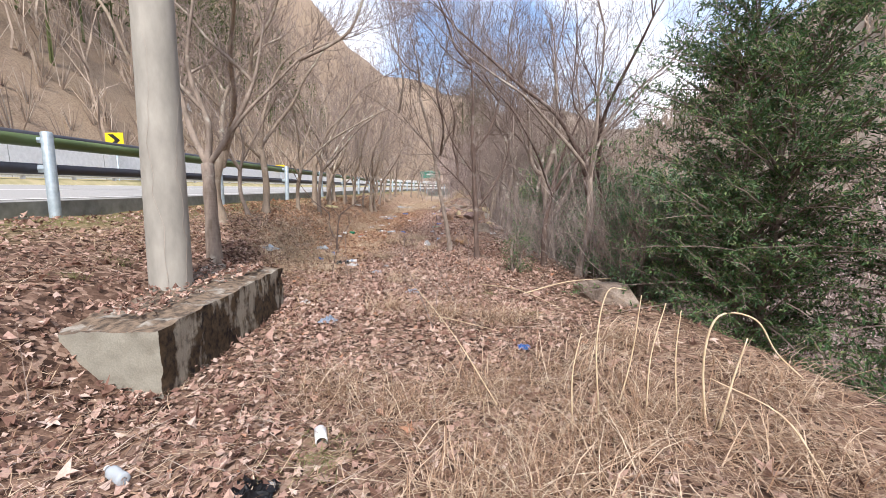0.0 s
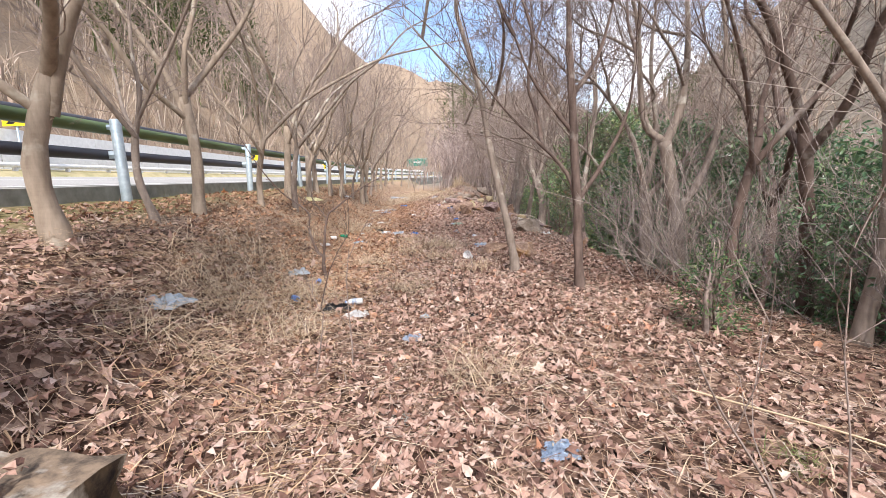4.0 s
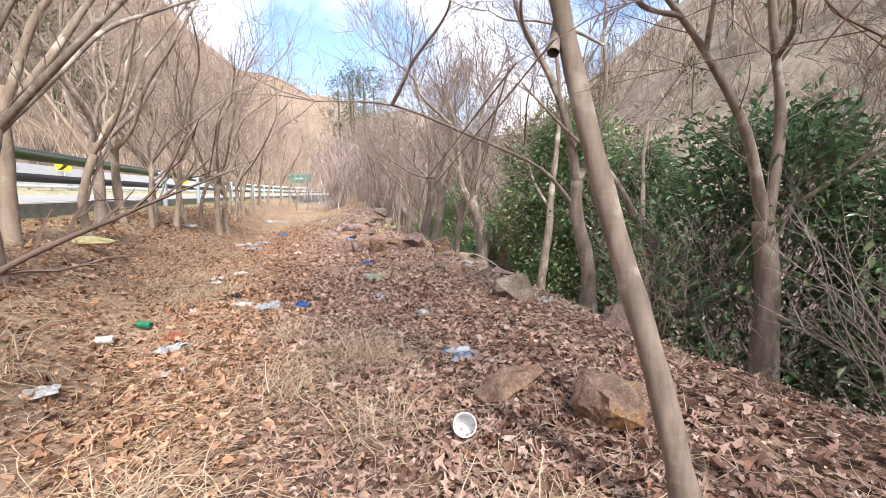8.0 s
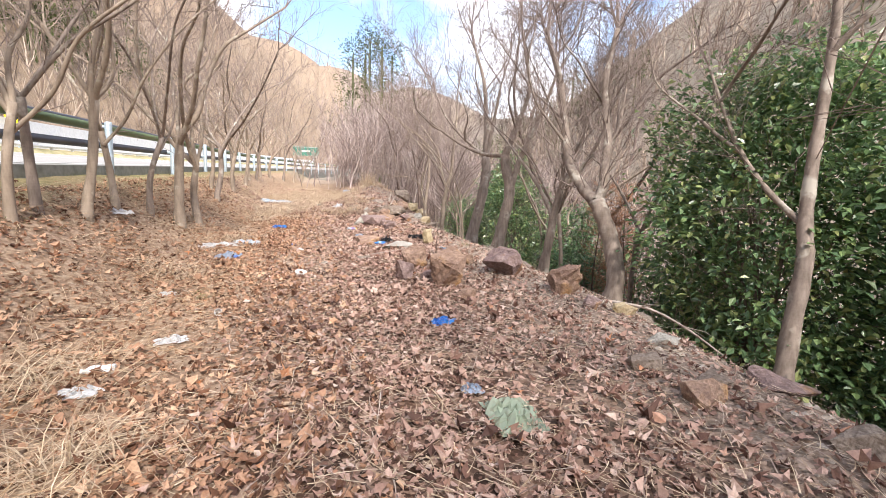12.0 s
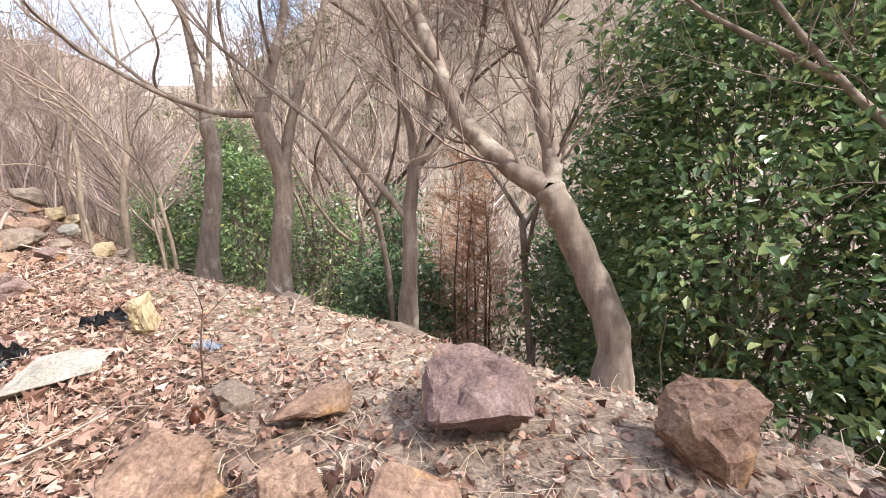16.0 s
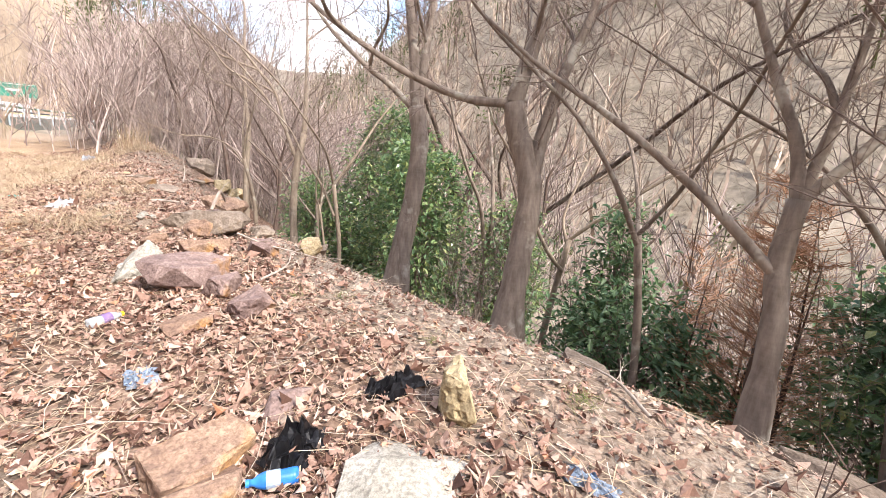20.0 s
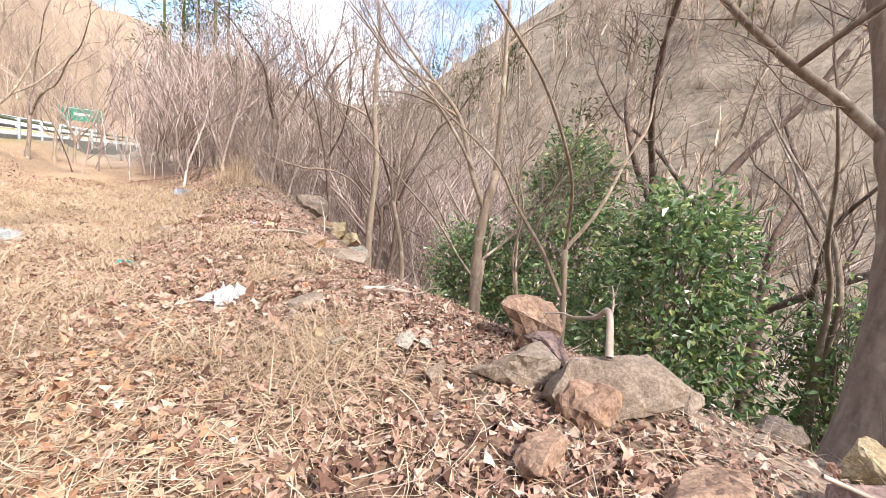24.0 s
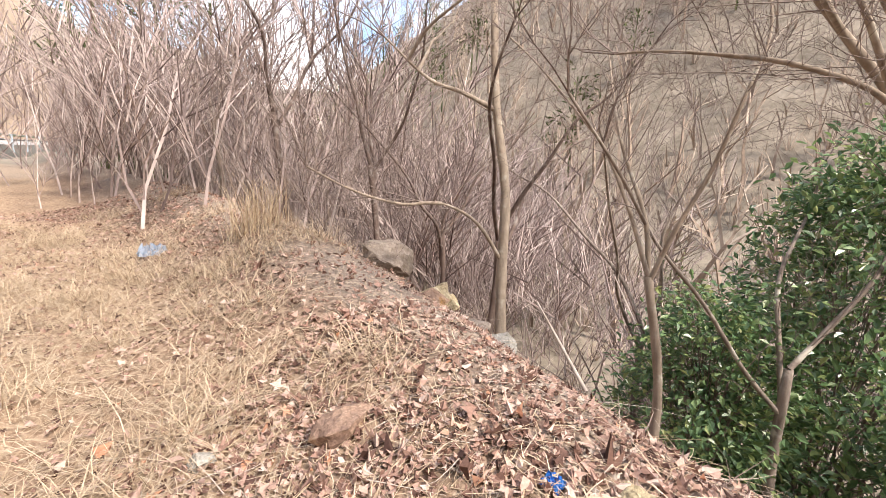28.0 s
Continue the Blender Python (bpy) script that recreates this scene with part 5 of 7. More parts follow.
def far_bush(rng, n):
    s = Sticks()
    for _ in range(n):
        a, w = rng.uniform(0, 6.28), rng.uniform(0.1, 0.6)
        e = Vector((math.cos(a) * w, math.sin(a) * w, rng.uniform(0.5, 1.0)))
        s.tube([(0.1 * e.x, 0.1 * e.y, -0.05), e], [0.017, 0.006], 3, False)
    return s.done()


def woods(name, spots, templates, mat, label, seed, thick=1.0):
    rng = np.random.default_rng(seed)
    vs, fs, n = [], [], 0
    tf = [np.array(t[1]) for t in templates]
    for x, y, z, h in spots:
        k = rng.integers(len(templates))
        a = rng.uniform(0, 6.28)
        v = templates[k][0]
        c, s = math.cos(a), math.sin(a)
        vs.append(np.stack([(v[:, 0] * c - v[:, 1] * s) * h * thick + x, (v[:, 0] * s + v[:, 1] * c) * h * thick + y, v[:, 2] * h + z], 1))
        fs.append(tf[k] + n)
        n += len(v)
    ob = new(name, mesh_of(name, np.concatenate(vs), np.concatenate(fs), mat))
    return tagged(ob, label, "trees", kind="stuff")


rw = random.Random(9)
thin_trees, full_trees = [far_tree(rw, 4, 1.05) for _ in range(9)], [far_tree(rw, 7, 0.62) for _ in range(9)]
bush_shapes = [far_bush(rw, 10) for _ in range(6)]
spots = []
while len(spots) < 1500:
    y = rw.uniform(-15, 120) if len(spots) < 1150 else rw.uniform(100, 300)
    x = float(rail_x(y)) - 10.5 - abs(rw.gauss(0, 26))
    spots.append((x, y, float(ground_z(x, y)), rw.uniform(4.5, 9.0)))
woods("hillside_wood", spots, thin_trees, FAR_BARK, "bare tan winter wood on the hillside over the road", 1)
spots = []
while len(spots) < 950:
    y, x = rw.uniform(-10, 190), 13 + abs(rw.gauss(0, 34))
    spots.append((x, y, float(ground_z(x, y)), rw.uniform(5, 9)))
for _ in range(320):
    y, x = rw.uniform(220, 460), rw.uniform(-90, 110)
    spots.append((x, y, float(ground_z(x, y)), rw.uniform(8, 13)))
woods("mountain_wood", spots, [far_tree(rw, 3, 2.6) for _ in range(9)], FAR_BARK, "bare winter wood on the mountain across the valley", 2)
spots = []
while len(spots) < 120:
    y = rw.uniform(8, 90)
    x = float(crest_x(y)) + 4.5 + abs(rw.gauss(0, 6))
    spots.append((x, y, float(ground_z(x, y)), rw.uniform(4, 8)))
for _ in range(170):
    y = rw.uniform(40, 76)
    x = float(crest_x(y)) + rw.uniform(-0.6, 16)
    spots.append((x, y, float(ground_z(x, y)), rw.uniform(5.0, 9.0)))
for _ in range(100):
    y = rw.uniform(40, 62)
    x = rw.uniform(-0.5, 4.5)
    spots.append((x, y, float(ground_z(x, y)), rw.uniform(3.8, 7.0)))
for _ in range(110):
    y = rw.uniform(44, 100)
    x = float(rail_x(y)) + rw.uniform(3.0, 14)
    spots.append((x, y, float(ground_z(x, y)), rw.uniform(3.5, 7.5)))
woods("slope_thicket", spots, full_trees, THICKET_BARK, "dense bare saplings on the slope and beyond the strip", 3, 1.1)


rf = random.Random(31)
fine_trees, spots = [far_tree(rf, 9, 0.40) for _ in range(7)], []
for _ in range(110):
    y = rf.uniform(38, 62)
    x = float(crest_x(y)) + rf.uniform(0.5, 13)
    spots.append((x, y, float(ground_z(x, y)), rf.uniform(5.5, 8.5)))
for _ in range(60):
    y = rf.uniform(9, 40)
    x = rf.uniform(6.8, 12)
    spots.append((x, y, float(ground_z(x, y)), rf.uniform(3.5, 6.0)))
woods("fine_thicket", spots, fine_trees, THICKET_BARK, "fine mauve-brown saplings crowding the slope", 8)
spots = []
while len(spots) < 2000:
    y = rw.uniform(-12, 110)
    x = float(rail_x(y)) - 9.6 - abs(rw.gauss(0, 18))
    spots.append((x, y, float(ground_z(x, y)), rw.uniform(0.7, 2.4)))
woods("hillside_brush", spots, bush_shapes, FAR_BARK, "pale dry brush covering the hillside", 5)
spots = []
while len(spots) < 1800:
    y, x = rw.uniform(0, 130), 7 + abs(rw.gauss(0, 26))
    spots.append((x, y, float(ground_z(x, y)), rw.uniform(0.8, 2.2)))
woods("valley_brush", spots, bush_shapes, FAR_BARK, "pale dry brush in the valley", 6)


def pine_template(seed, clumps=22, per=6, leaf=0.058):
    rng = np.random.default_rng(seed)
    h = rng.uniform(0.35, 1, clumps)
    a, w = rng.uniform(0, 6.28, clumps), rng.uniform(0.25, 1, clumps)
    wide = 0.24 * (1.15 - h) + 0.05
    c = np.stack([np.cos(a) * w * wide, np.sin(a) * w * wide, h], 1)
    s = Sticks()
    s.many(leaves_at(rng, c, np.stack([np.cos(a), np.sin(a), 0.4 + 0 * a], 1), leaf, per, 0.03 if per < 9 else 0.018, 0.45 if per < 9 else 0.2, 0), LEAF_FACES)
    s.add([(-0.012, 0, 0), (0.012, 0, 0), (0.006, 0, 0.9), (-0.006, 0, 0.9)], [(0, 1, 2, 3)])
    s.add([(0, -0.012, 0), (0, 0.012, 0), (0, 0.006, 0.9), (0, -0.006, 0.9)], [(0, 1, 2, 3)])
    return s.done()


pines = [pine_template(k) for k in range(4)]
spots = []
for _ in range(85):
    y = rw.uniform(15, 75)
    x = float(rail_x(y)) - 13 - abs(rw.gauss(0, 10))
    spots.append((x, y, float(ground_z(x, y)), rw.uniform(5, 9)))
for _ in range(42):
    y = rw.uniform(34, 58)
    x = float(rail_x(y)) - 13.5 - rw.uniform(0, 13)
    spots.append((x, y, float(ground_z(x, y)), rw.uniform(5.5, 8.5)))
for _ in range(110):
    y, x = rw.uniform(-5, 160), 26 + abs(rw.gauss(0, 45))
    spots.append((x, y, float(ground_z(x, y)), rw.uniform(6, 11)))
for _ in range(34):
    y, x = rw.uniform(10, 48), rw.uniform(9, 24)
    spots.append((x, y, float(ground_z(x, y)), rw.uniform(1.6, 4.0)))
for _ in range(7):
    y = rw.uniform(60, 95)
    x = float(rail_x(y)) + rw.uniform(5, 12)
    spots.append((x, y, float(ground_z(x, y)), rw.uniform(6, 9)))
woods("pine_wood", spots, pines, NEEDLE, "scattered green pines on the slopes", 4)
spots = [(x, y, float(ground_z(x, y)), h) for x, y, h in ((2.6, 58, 14.5), (4.2, 62, 15.5), (5.8, 66, 16), (1.6, 67, 15), (7.2, 60, 14), (3.4, 72, 17))]
woods("tall_pines", spots, [pine_template(k, 75, 15, 0.026) for k in (11, 12, 13)], NEEDLE, "tall pines standing beyond the strip", 14)

# ---- rocks ----
ROCKS = (
    # x, y, size, material, words, turn, sink
    (-0.08, 19.14, (0.44, 0.42, 0.56), ROCK_RUST, "large upright orange-brown angular boulder", 20, 0.12), (0.80, 19.50, (0.56, 0.54, 0.44), ROCK_DARK, "large purple-brown boulder with a flat top", 40, 0.15),
    (-0.36, 20.12, (0.34, 0.34, 0.42), ROCK_RUST, "squarish rusty boulder among leaves", 10, 0.15), (-0.60, 19.50, (0.22, 0.26, 0.40), ROCK_DARK, "reddish tilted flat stone", 70, 0.2),
    (-0.06, 19.72, (0.26, 0.34, 0.34), ROCK_RUST, "small rusty wedge stone", 30, 0.25), (0.36, 20.18, (0.46, 0.24, 0.22), ROCK_RUST, "low flat brown rock", -20, 0.2),
    (1.20, 18.60, (0.40, 0.40, 0.46), ROCK_RUST, "large orange-brown boulder on the edge", -35, 0.15), (1.48, 17.85, (0.26, 0.24, 0.16), ROCK_YELLOW, "small yellowish stone by the edge", 15, 0.25),
    (-0.02, 18.55, (0.30, 0.26, 0.18), ROCK_RUST, "low brown stone in leaves", 50, 0.3), (1.15, 18.0, (0.28, 0.22, 0.20), ROCK_DARK, "dark grey broken stone", 10, 0.3),
    (0.20, 20.65, (0.30, 0.24, 0.20), ROCK_GREY, "brown stone sunk in leaves", 60, 0.3), (-0.22, 19.5, (0.34, 0.20, 0.2), ROCK_DARK, "brown stone sunk in leaves", 20, 0.3),
    (-0.22, 21.95, (0.78, 0.50, 0.16), ROCK_PALE, "flat pale lichened slab lying in leaves", 28, 0.2), (0.40, 22.20, (0.36, 0.32, 0.32), ROCK_YELLOW, "yellow-stained block beside a black bag", 30, 0.15),
    (-0.76, 22.60, (0.46, 0.30, 0.24), ROCK_RUST, "tan angular boulder with a sharp edge", 15, 0.25), (-0.32, 22.75, (0.30, 0.22, 0.14), ROCK_DARK, "low brown stone", 45, 0.3),
    (-0.80, 22.4, (0.34, 0.26, 0.18), ROCK_RUST, "low brown stone", 5, 0.3), (-0.97, 20.95, (0.28, 0.20, 0.12), ROCK_GREY, "flat grey stone", 5, 0.3), (-1.55, 20.9, (0.22, 0.18, 0.10), ROCK_PALE, "small pale stone", 5, 0.3),
    (-0.68, 25.6, (0.52, 0.46, 0.42), ROCK_PALE, "round pale lichen-covered stone", 25, 0.2), (-0.34, 25.02, (0.74, 0.62, 0.30), ROCK_DARK, "big flat purple-brown rock", 35, 0.2),
    (-0.20, 24.50, (0.38, 0.30, 0.22), ROCK_DARK, "flat dark brown rock", -10, 0.2), (-0.12, 23.95, (0.32, 0.30, 0.24), ROCK_DARK, "dark squarish rock", 30, 0.2), (-0.50, 24.05, (0.40, 0.24, 0.14), ROCK_RUST, "orange flat stone", 10, 0.2),
    (0.0, 25.85, (0.52, 0.30, 0.24), ROCK_RUST, "long tan rock among stones", -15, 0.25), (0.45, 25.45, (0.36, 0.30, 0.24), ROCK_DARK, "dark wedge stone", 20, 0.2), (1.02, 25.55, (0.34, 0.26, 0.24), ROCK_YELLOW, "orange block near the edge", 40, 0.2),
    (0.12, 26.55, (0.44, 0.40, 0.40), ROCK_RUST, "rounded brown boulder", 15, 0.25), (0.02, 27.0, (0.56, 0.36, 0.30), ROCK_GREY, "brown boulder on the crest", -30, 0.25), (0.62, 27.32, (0.62, 0.50, 0.44), ROCK_RUST, "peaked brown boulder on the crest", 25, 0.15),
    (0.30, 26.55, (0.76, 0.54, 0.36), ROCK_GREY, "broad low tan boulder on the edge", -28, 0.25), (0.30, 26.98, (0.4, 0.3, 0.3), ROCK_DARK, "tan boulder on the crest", 60, 0.25), (-0.38, 26.35, (0.30, 0.24, 0.20), ROCK_RUST, "brown stone in leaves", 0, 0.3),
    (0.75, 26.35, (0.3, 0.25, 0.2), ROCK_GREY, "grey-brown stone on the edge", 0, 0.3), (1.35, 26.0, (0.4, 0.3, 0.25), ROCK_GREY, "grey-brown stone on the slope", 30, 0.3), (2.55, 26.9, (0.4, 0.34, 0.4), ROCK_GREY, "grey block below the edge", 30, 0.2),
    (-0.38, 27.2, (0.20, 0.16, 0.12), ROCK_GREY, "small grey stone", 0, 0.2), (-0.34, 27.6, (0.20, 0.14, 0.11), ROCK_PALE, "small pale stone", 40, 0.2), (-0.70, 27.82, (0.11, 0.09, 0.09), ROCK_PALE, "small white stone", 10, 0.2),
    (-0.24, 27.5, (0.12, 0.10, 0.08), ROCK_PALE, "small white stone", 10, 0.2), (-0.78, 28.0, (0.08, 0.10, 0.16), ROCK_YELLOW, "small upright yellow stone", 10, 0.2), (-0.62, 28.6, (0.36, 0.20, 0.12), ROCK_GREY, "flat stone in leaves", 30, 0.35),
    (0.02, 30.35, (0.42, 0.34, 0.20), ROCK_RUST, "tan slab lying on the crest", 40, 0.3), (0.18, 29.95, (0.72, 0.34, 0.22), ROCK_GREY, "long grey slab tipping over the edge", -50, 0.35), (-0.12, 31.6, (0.22, 0.18, 0.12), ROCK_YELLOW, "mossy yellow stone", 0, 0.3),
    (0.10, 31.0, (0.34, 0.24, 0.18), ROCK_GREY, "brown stone on the crest", 30, 0.35), (2.25, 36.4, (0.85, 0.7, 0.65), ROCK_GREY, "rounded pale boulder on the crest", 20, 0.2), (2.6, 35.8, (0.8, 0.6, 0.5), ROCK_YELLOW, "yellow-brown boulder on the crest", 60, 0.3),
    (3.1, 36.0, (0.7, 0.6, 0.5), ROCK_YELLOW, "yellow-brown boulder below the crest", 10, 0.3), (2.55, 34.4, (0.6, 0.5, 0.45), ROCK_PALE, "pale block on the slope", 30, 0.2), (1.6, 34.0, (0.55, 0.35, 0.25), ROCK_GREY, "tan slab on the slope", 30, 0.3),
    (2.0, 35.1, (0.6, 0.4, 0.3), ROCK_RUST, "tan stone on the slope", 0, 0.3), (-0.60, 32.95, (0.42, 0.26, 0.2), ROCK_RUST, "tan stone half sunk in leaves", 25, 0.35), (-1.2, 33.4, (0.14, 0.11, 0.1), ROCK_PALE, "small white stone", 0, 0.2),
    (-0.18, 11.80, (0.55, 0.24, 0.22), ROCK_RUST, "tan flat-topped rock in leaves", 8, 0.15), (0.22, 11.28, (0.46, 0.44, 0.30), ROCK_RUST, "split brown rock at a tree's foot", -40, 0.2), (0.93, 14.15, (0.64, 0.38, 0.36), ROCK_GREY, "large tan boulder by the edge", 12, 0.2),
    (1.62, 13.05, (0.46, 0.4, 0.3), ROCK_DARK, "dark brown boulder in leaves", 10, 0.2), (0.95, 15.3, (0.36, 0.30, 0.2), ROCK_GREY, "grey-brown stone half sunk", 30, 0.3), (0.9, 16.15, (0.26, 0.22, 0.14), ROCK_GREY, "grey stone half sunk", 10, 0.35),
    (0.68, 16.0, (0.36, 0.28, 0.18), ROCK_RUST, "brown stone half sunk", 60, 0.3), (0.62, 16.45, (0.3, 0.22, 0.16), ROCK_GREY, "brown stone half sunk", 0, 0.35), (1.0, 14.62, (0.34, 0.28, 0.2), ROCK_DARK, "dark stone by the edge", 0, 0.3),
    (1.25, 17.0, (0.4, 0.24, 0.12), ROCK_PALE, "flat pale stone by the edge", 15, 0.3), (1.7, 16.3, (0.5, 0.4, 0.25), ROCK_DARK, "brown rock on the edge", 15, 0.3), (2.05, 5.95, (1.0, 0.46, 0.36), ROCK_GREY, "long rounded grey rock under the brush", -42, 0.3),
    (-0.82, 22.4, (0.26, 0.2, 0.16), ROCK_RUST, "small tan stone", 0, 0.3), (1.9, 18.1, (0.3, 0.22, 0.16), ROCK_GREY, "grey stone on the edge", 0, 0.3), (1.7, 22.3, (0.5, 0.3, 0.15), ROCK_GREY, "flat stone at the edge", 70, 0.4), (1.75, 20.9, (0.5, 0.3, 0.15), ROCK_GREY, "flat stone at the edge", 80, 0.4),
)
for k, (rx, ry, rs, rm, rl, rt, rk) in enumerate(ROCKS):
    rock("boulder" if max(rs) > 0.33 else "stone", rx, ry, rs, rm, rl, 500 + k, rt, rk)


def pebbles():
    rng = np.random.default_rng(5)
    s = Sticks()
    n = 6000
    y = rng.uniform(13, 34, n)
    x = crest_x(y) - np.abs(rng.normal(0, 0.9, n)) + 0.4
    base = np.array([(1, 0, 0), (0.3, 0.9, 0.1), (-0.8, 0.5, 0), (-0.7, -0.6, 0.1), (0.4, -0.9, 0), (0.2, 0.1, 0.7), (-0.2, -0.1, 0.6)])
    faces = [(0, 1, 5), (1, 2, 6, 5), (2, 3, 6), (3, 4, 5, 6), (4, 0, 5)]
    size = 0.008 + rng.gamma(2.0, 0.007, n).clip(0, 0.04)
    a = rng.uniform(0, 6.28, n)
    v = base[None] * (1 + rng.normal(0, 0.18, (n, 7, 3))) * size[:, None, None]
    c, q = np.cos(a)[:, None], np.sin(a)[:, None]
    v = np.stack([v[..., 0] * c - v[..., 1] * q + x[:, None], v[..., 0] * q + v[..., 1] * c + y[:, None], v[..., 2] + ground_z(x, y)[:, None]], -1)
    s.many(v, faces)
    m = island("pebble_stone", [(0, (0.20, 0.15, 0.12)), (0.5, (0.38, 0.30, 0.24)), (1, (0.58, 0.52, 0.44))], 0.85)
    tagged(new("pebbles", mesh_of("pebbles", *s.done(), m)), "loose small stones scattered along the edge", "pebbles", kind="stuff")


pebbles()


# ---- fallen leaves, straw and grass ----
def litter():
    rng = np.random.default_rng(12)
    shapes = ((76000, 8.0, 0.0066, [(0.0, 0.12), (0.42, 0.02), (0.20, 0.34), (0.56, 0.50), (0.17, 0.58), (0.0, 1.0), (-0.17, 0.58), (-0.56, 0.50), (-0.20, 0.34), (-0.42, 0.02)], [(0, 1, 2), (0, 2, 3, 4, 5), (0, 5, 6, 7, 8), (0, 8, 9)]),
              (165000, 6.0, 0.0057, [(0.0, 0.0), (0.30, 0.22), (0.30, 0.66), (0.0, 1.0), (-0.30, 0.66), (-0.30, 0.22)], [(0, 1, 2, 3), (0, 3, 4, 5)]))
    s, warm = Sticks(), Sticks()
    for n, shape, scale, outline, faces in shapes:
        y = np.concatenate([rng.uniform(0.9, 34, int(n * 0.88)), rng.uniform(32, 46, n - int(n * 0.88))])
        x = np.where(rng.random(n) < 0.22, rng.uniform(-5.3, -2.0, n), rng.normal(-0.8, 1.45, n))
        keep = (x > rail_x(y) + 0.25) & (x < crest_x(y) + 0.9) & (rng.random(n) < np.where(y < 5, 0.55, 1.0)) & (rng.random(n) < 1 - 0.30 * ease(29, 33, y) * ease(0.2, -1.5, x))
        patch = np.sin(1.9 * x + 0.7 * y) * np.sin(1.2 * y - 0.8 * x) + 0.5 * np.sin(4.1 * x + 3.0 * y)
        keep &= rng.random(n) < np.clip(0.75 + 0.35 * patch, 0.3, 1) * (1 - 0.5 * ease(13, 16, y) * ease(0.2, 1.0, x) * ease(29, 26, y))
        x, y = x[keep], y[keep]
        n, k = len(x), len(outline)
        ln = rng.gamma(shape, scale, n).clip(0.02, 0.115)
        out = np.array(outline)
        u = out[None, :, 0] * ln[:, None] * (1 + rng.normal(0, 0.2, (n, k)))
        v = (out[None, :, 1] - 0.45) * ln[:, None] * (1 + rng.normal(0, 0.12, (n, k)))
        fold, curl = rng.normal(0.2, 0.55, n), rng.normal(0.3, 1.0, n)
        w = fold[:, None] * np.abs(u) + curl[:, None] * v * v / ln[:, None] + rng.normal(0, 0.10, (n, k)) * ln[:, None]
        a, tilt, roll = rng.uniform(0, 6.28, n), rng.normal(0, 0.28, n), rng.normal(0, 0.28, n)
        ct, st, cr, sr = np.cos(tilt)[:, None], np.sin(tilt)[:, None], np.cos(roll)[:, None], np.sin(roll)[:, None]
        v, w = v * ct - w * st, v * st + w * ct
        u, w = u * cr - w * sr, u * sr + w * cr
        ca, sa = np.cos(a)[:, None], np.sin(a)[:, None]
        X, Y = u * ca - v * sa + x[:, None], u * sa + v * ca + y[:, None]
        low = w.min(1)
        block = (x < -2.3) & (x > -3.3) & (y > 3.4) & (y < 5.6)
        Z = w - low[:, None] * 0.8 + np.where(block, np.maximum(ground_z(x, y), 0.535), ground_z(x, y))[:, None] + rng.uniform(0.002, 0.025, n)[:, None]
        v = np.stack([X, Y, Z], -1)
        foot = rng.random(n) < ease(-0.9, -2.6, x) * ease(7, 11, y) * ease(31, 27, y)
        s.many(v[~foot], faces)
        warm.many(v[foot], faces)
    tagged(new("orange_leaves", mesh_of("orange_leaves", *warm.done(), ORANGE_LEAF)), "orange-brown dry leaves along the foot of the bank", "leaves", kind="stuff")
    tagged(new("fallen_leaves", mesh_of("fallen_leaves", *s.done(), DRY_LEAF)), "brown and tan curled dry leaves covering the ground", "leaves", kind="stuff")


litter()


def blades(rng, x, y, length, up_, lean, width, name, mat, label, heading=None, bend=0.6):
    n = len(x)
    a = rng.uniform(0, 6.28, n) if heading is None else heading
    t = np.linspace(0, 1, 4)
    rise = (up_[:, None] * t - bend * up_[:, None] * t ** 2.2) * length[:, None]
    run = (lean[:, None] * t ** 1.3) * length[:, None]
    twist = rng.normal(0, 0.35, n)[:, None] * t * t
    X = x[:, None] + run * np.cos(a[:, None] + twist)
    Y = y[:, None] + run * np.sin(a[:, None] + twist)
    Z = np.maximum(ground_z(x, y)[:, None] + rise, ground_z(X, Y) + rng.uniform(0.012, 0.05, n)[:, None])
    w = width[:, None] * (1 - 0.85 * t)
    sx, sy = -np.sin(a)[:, None] * w, np.cos(a)[:, None] * w
    left, right = np.stack([X - sx, Y - sy, Z], -1), np.stack([X + sx, Y + sy, Z + 0.25 * w], -1)
    s = Sticks()
    s.many(np.concatenate([left, right], 1), [(i, i + 4, i + 5, i + 1) for i in range(3)])
    tagged(new(name, mesh_of(name, *s.done(), mat)), label, "grass", kind="stuff")


def clumps_of(rng, spots, per, spread):
    c = np.asarray(spots, float)
    i = np.repeat(np.arange(len(c)), (per * c[:, 2]).astype(int))
    return c[i, 0] + rng.normal(0, spread, len(i)) * c[i, 2], c[i, 1] + rng.normal(0, spread, len(i)) * c[i, 2]


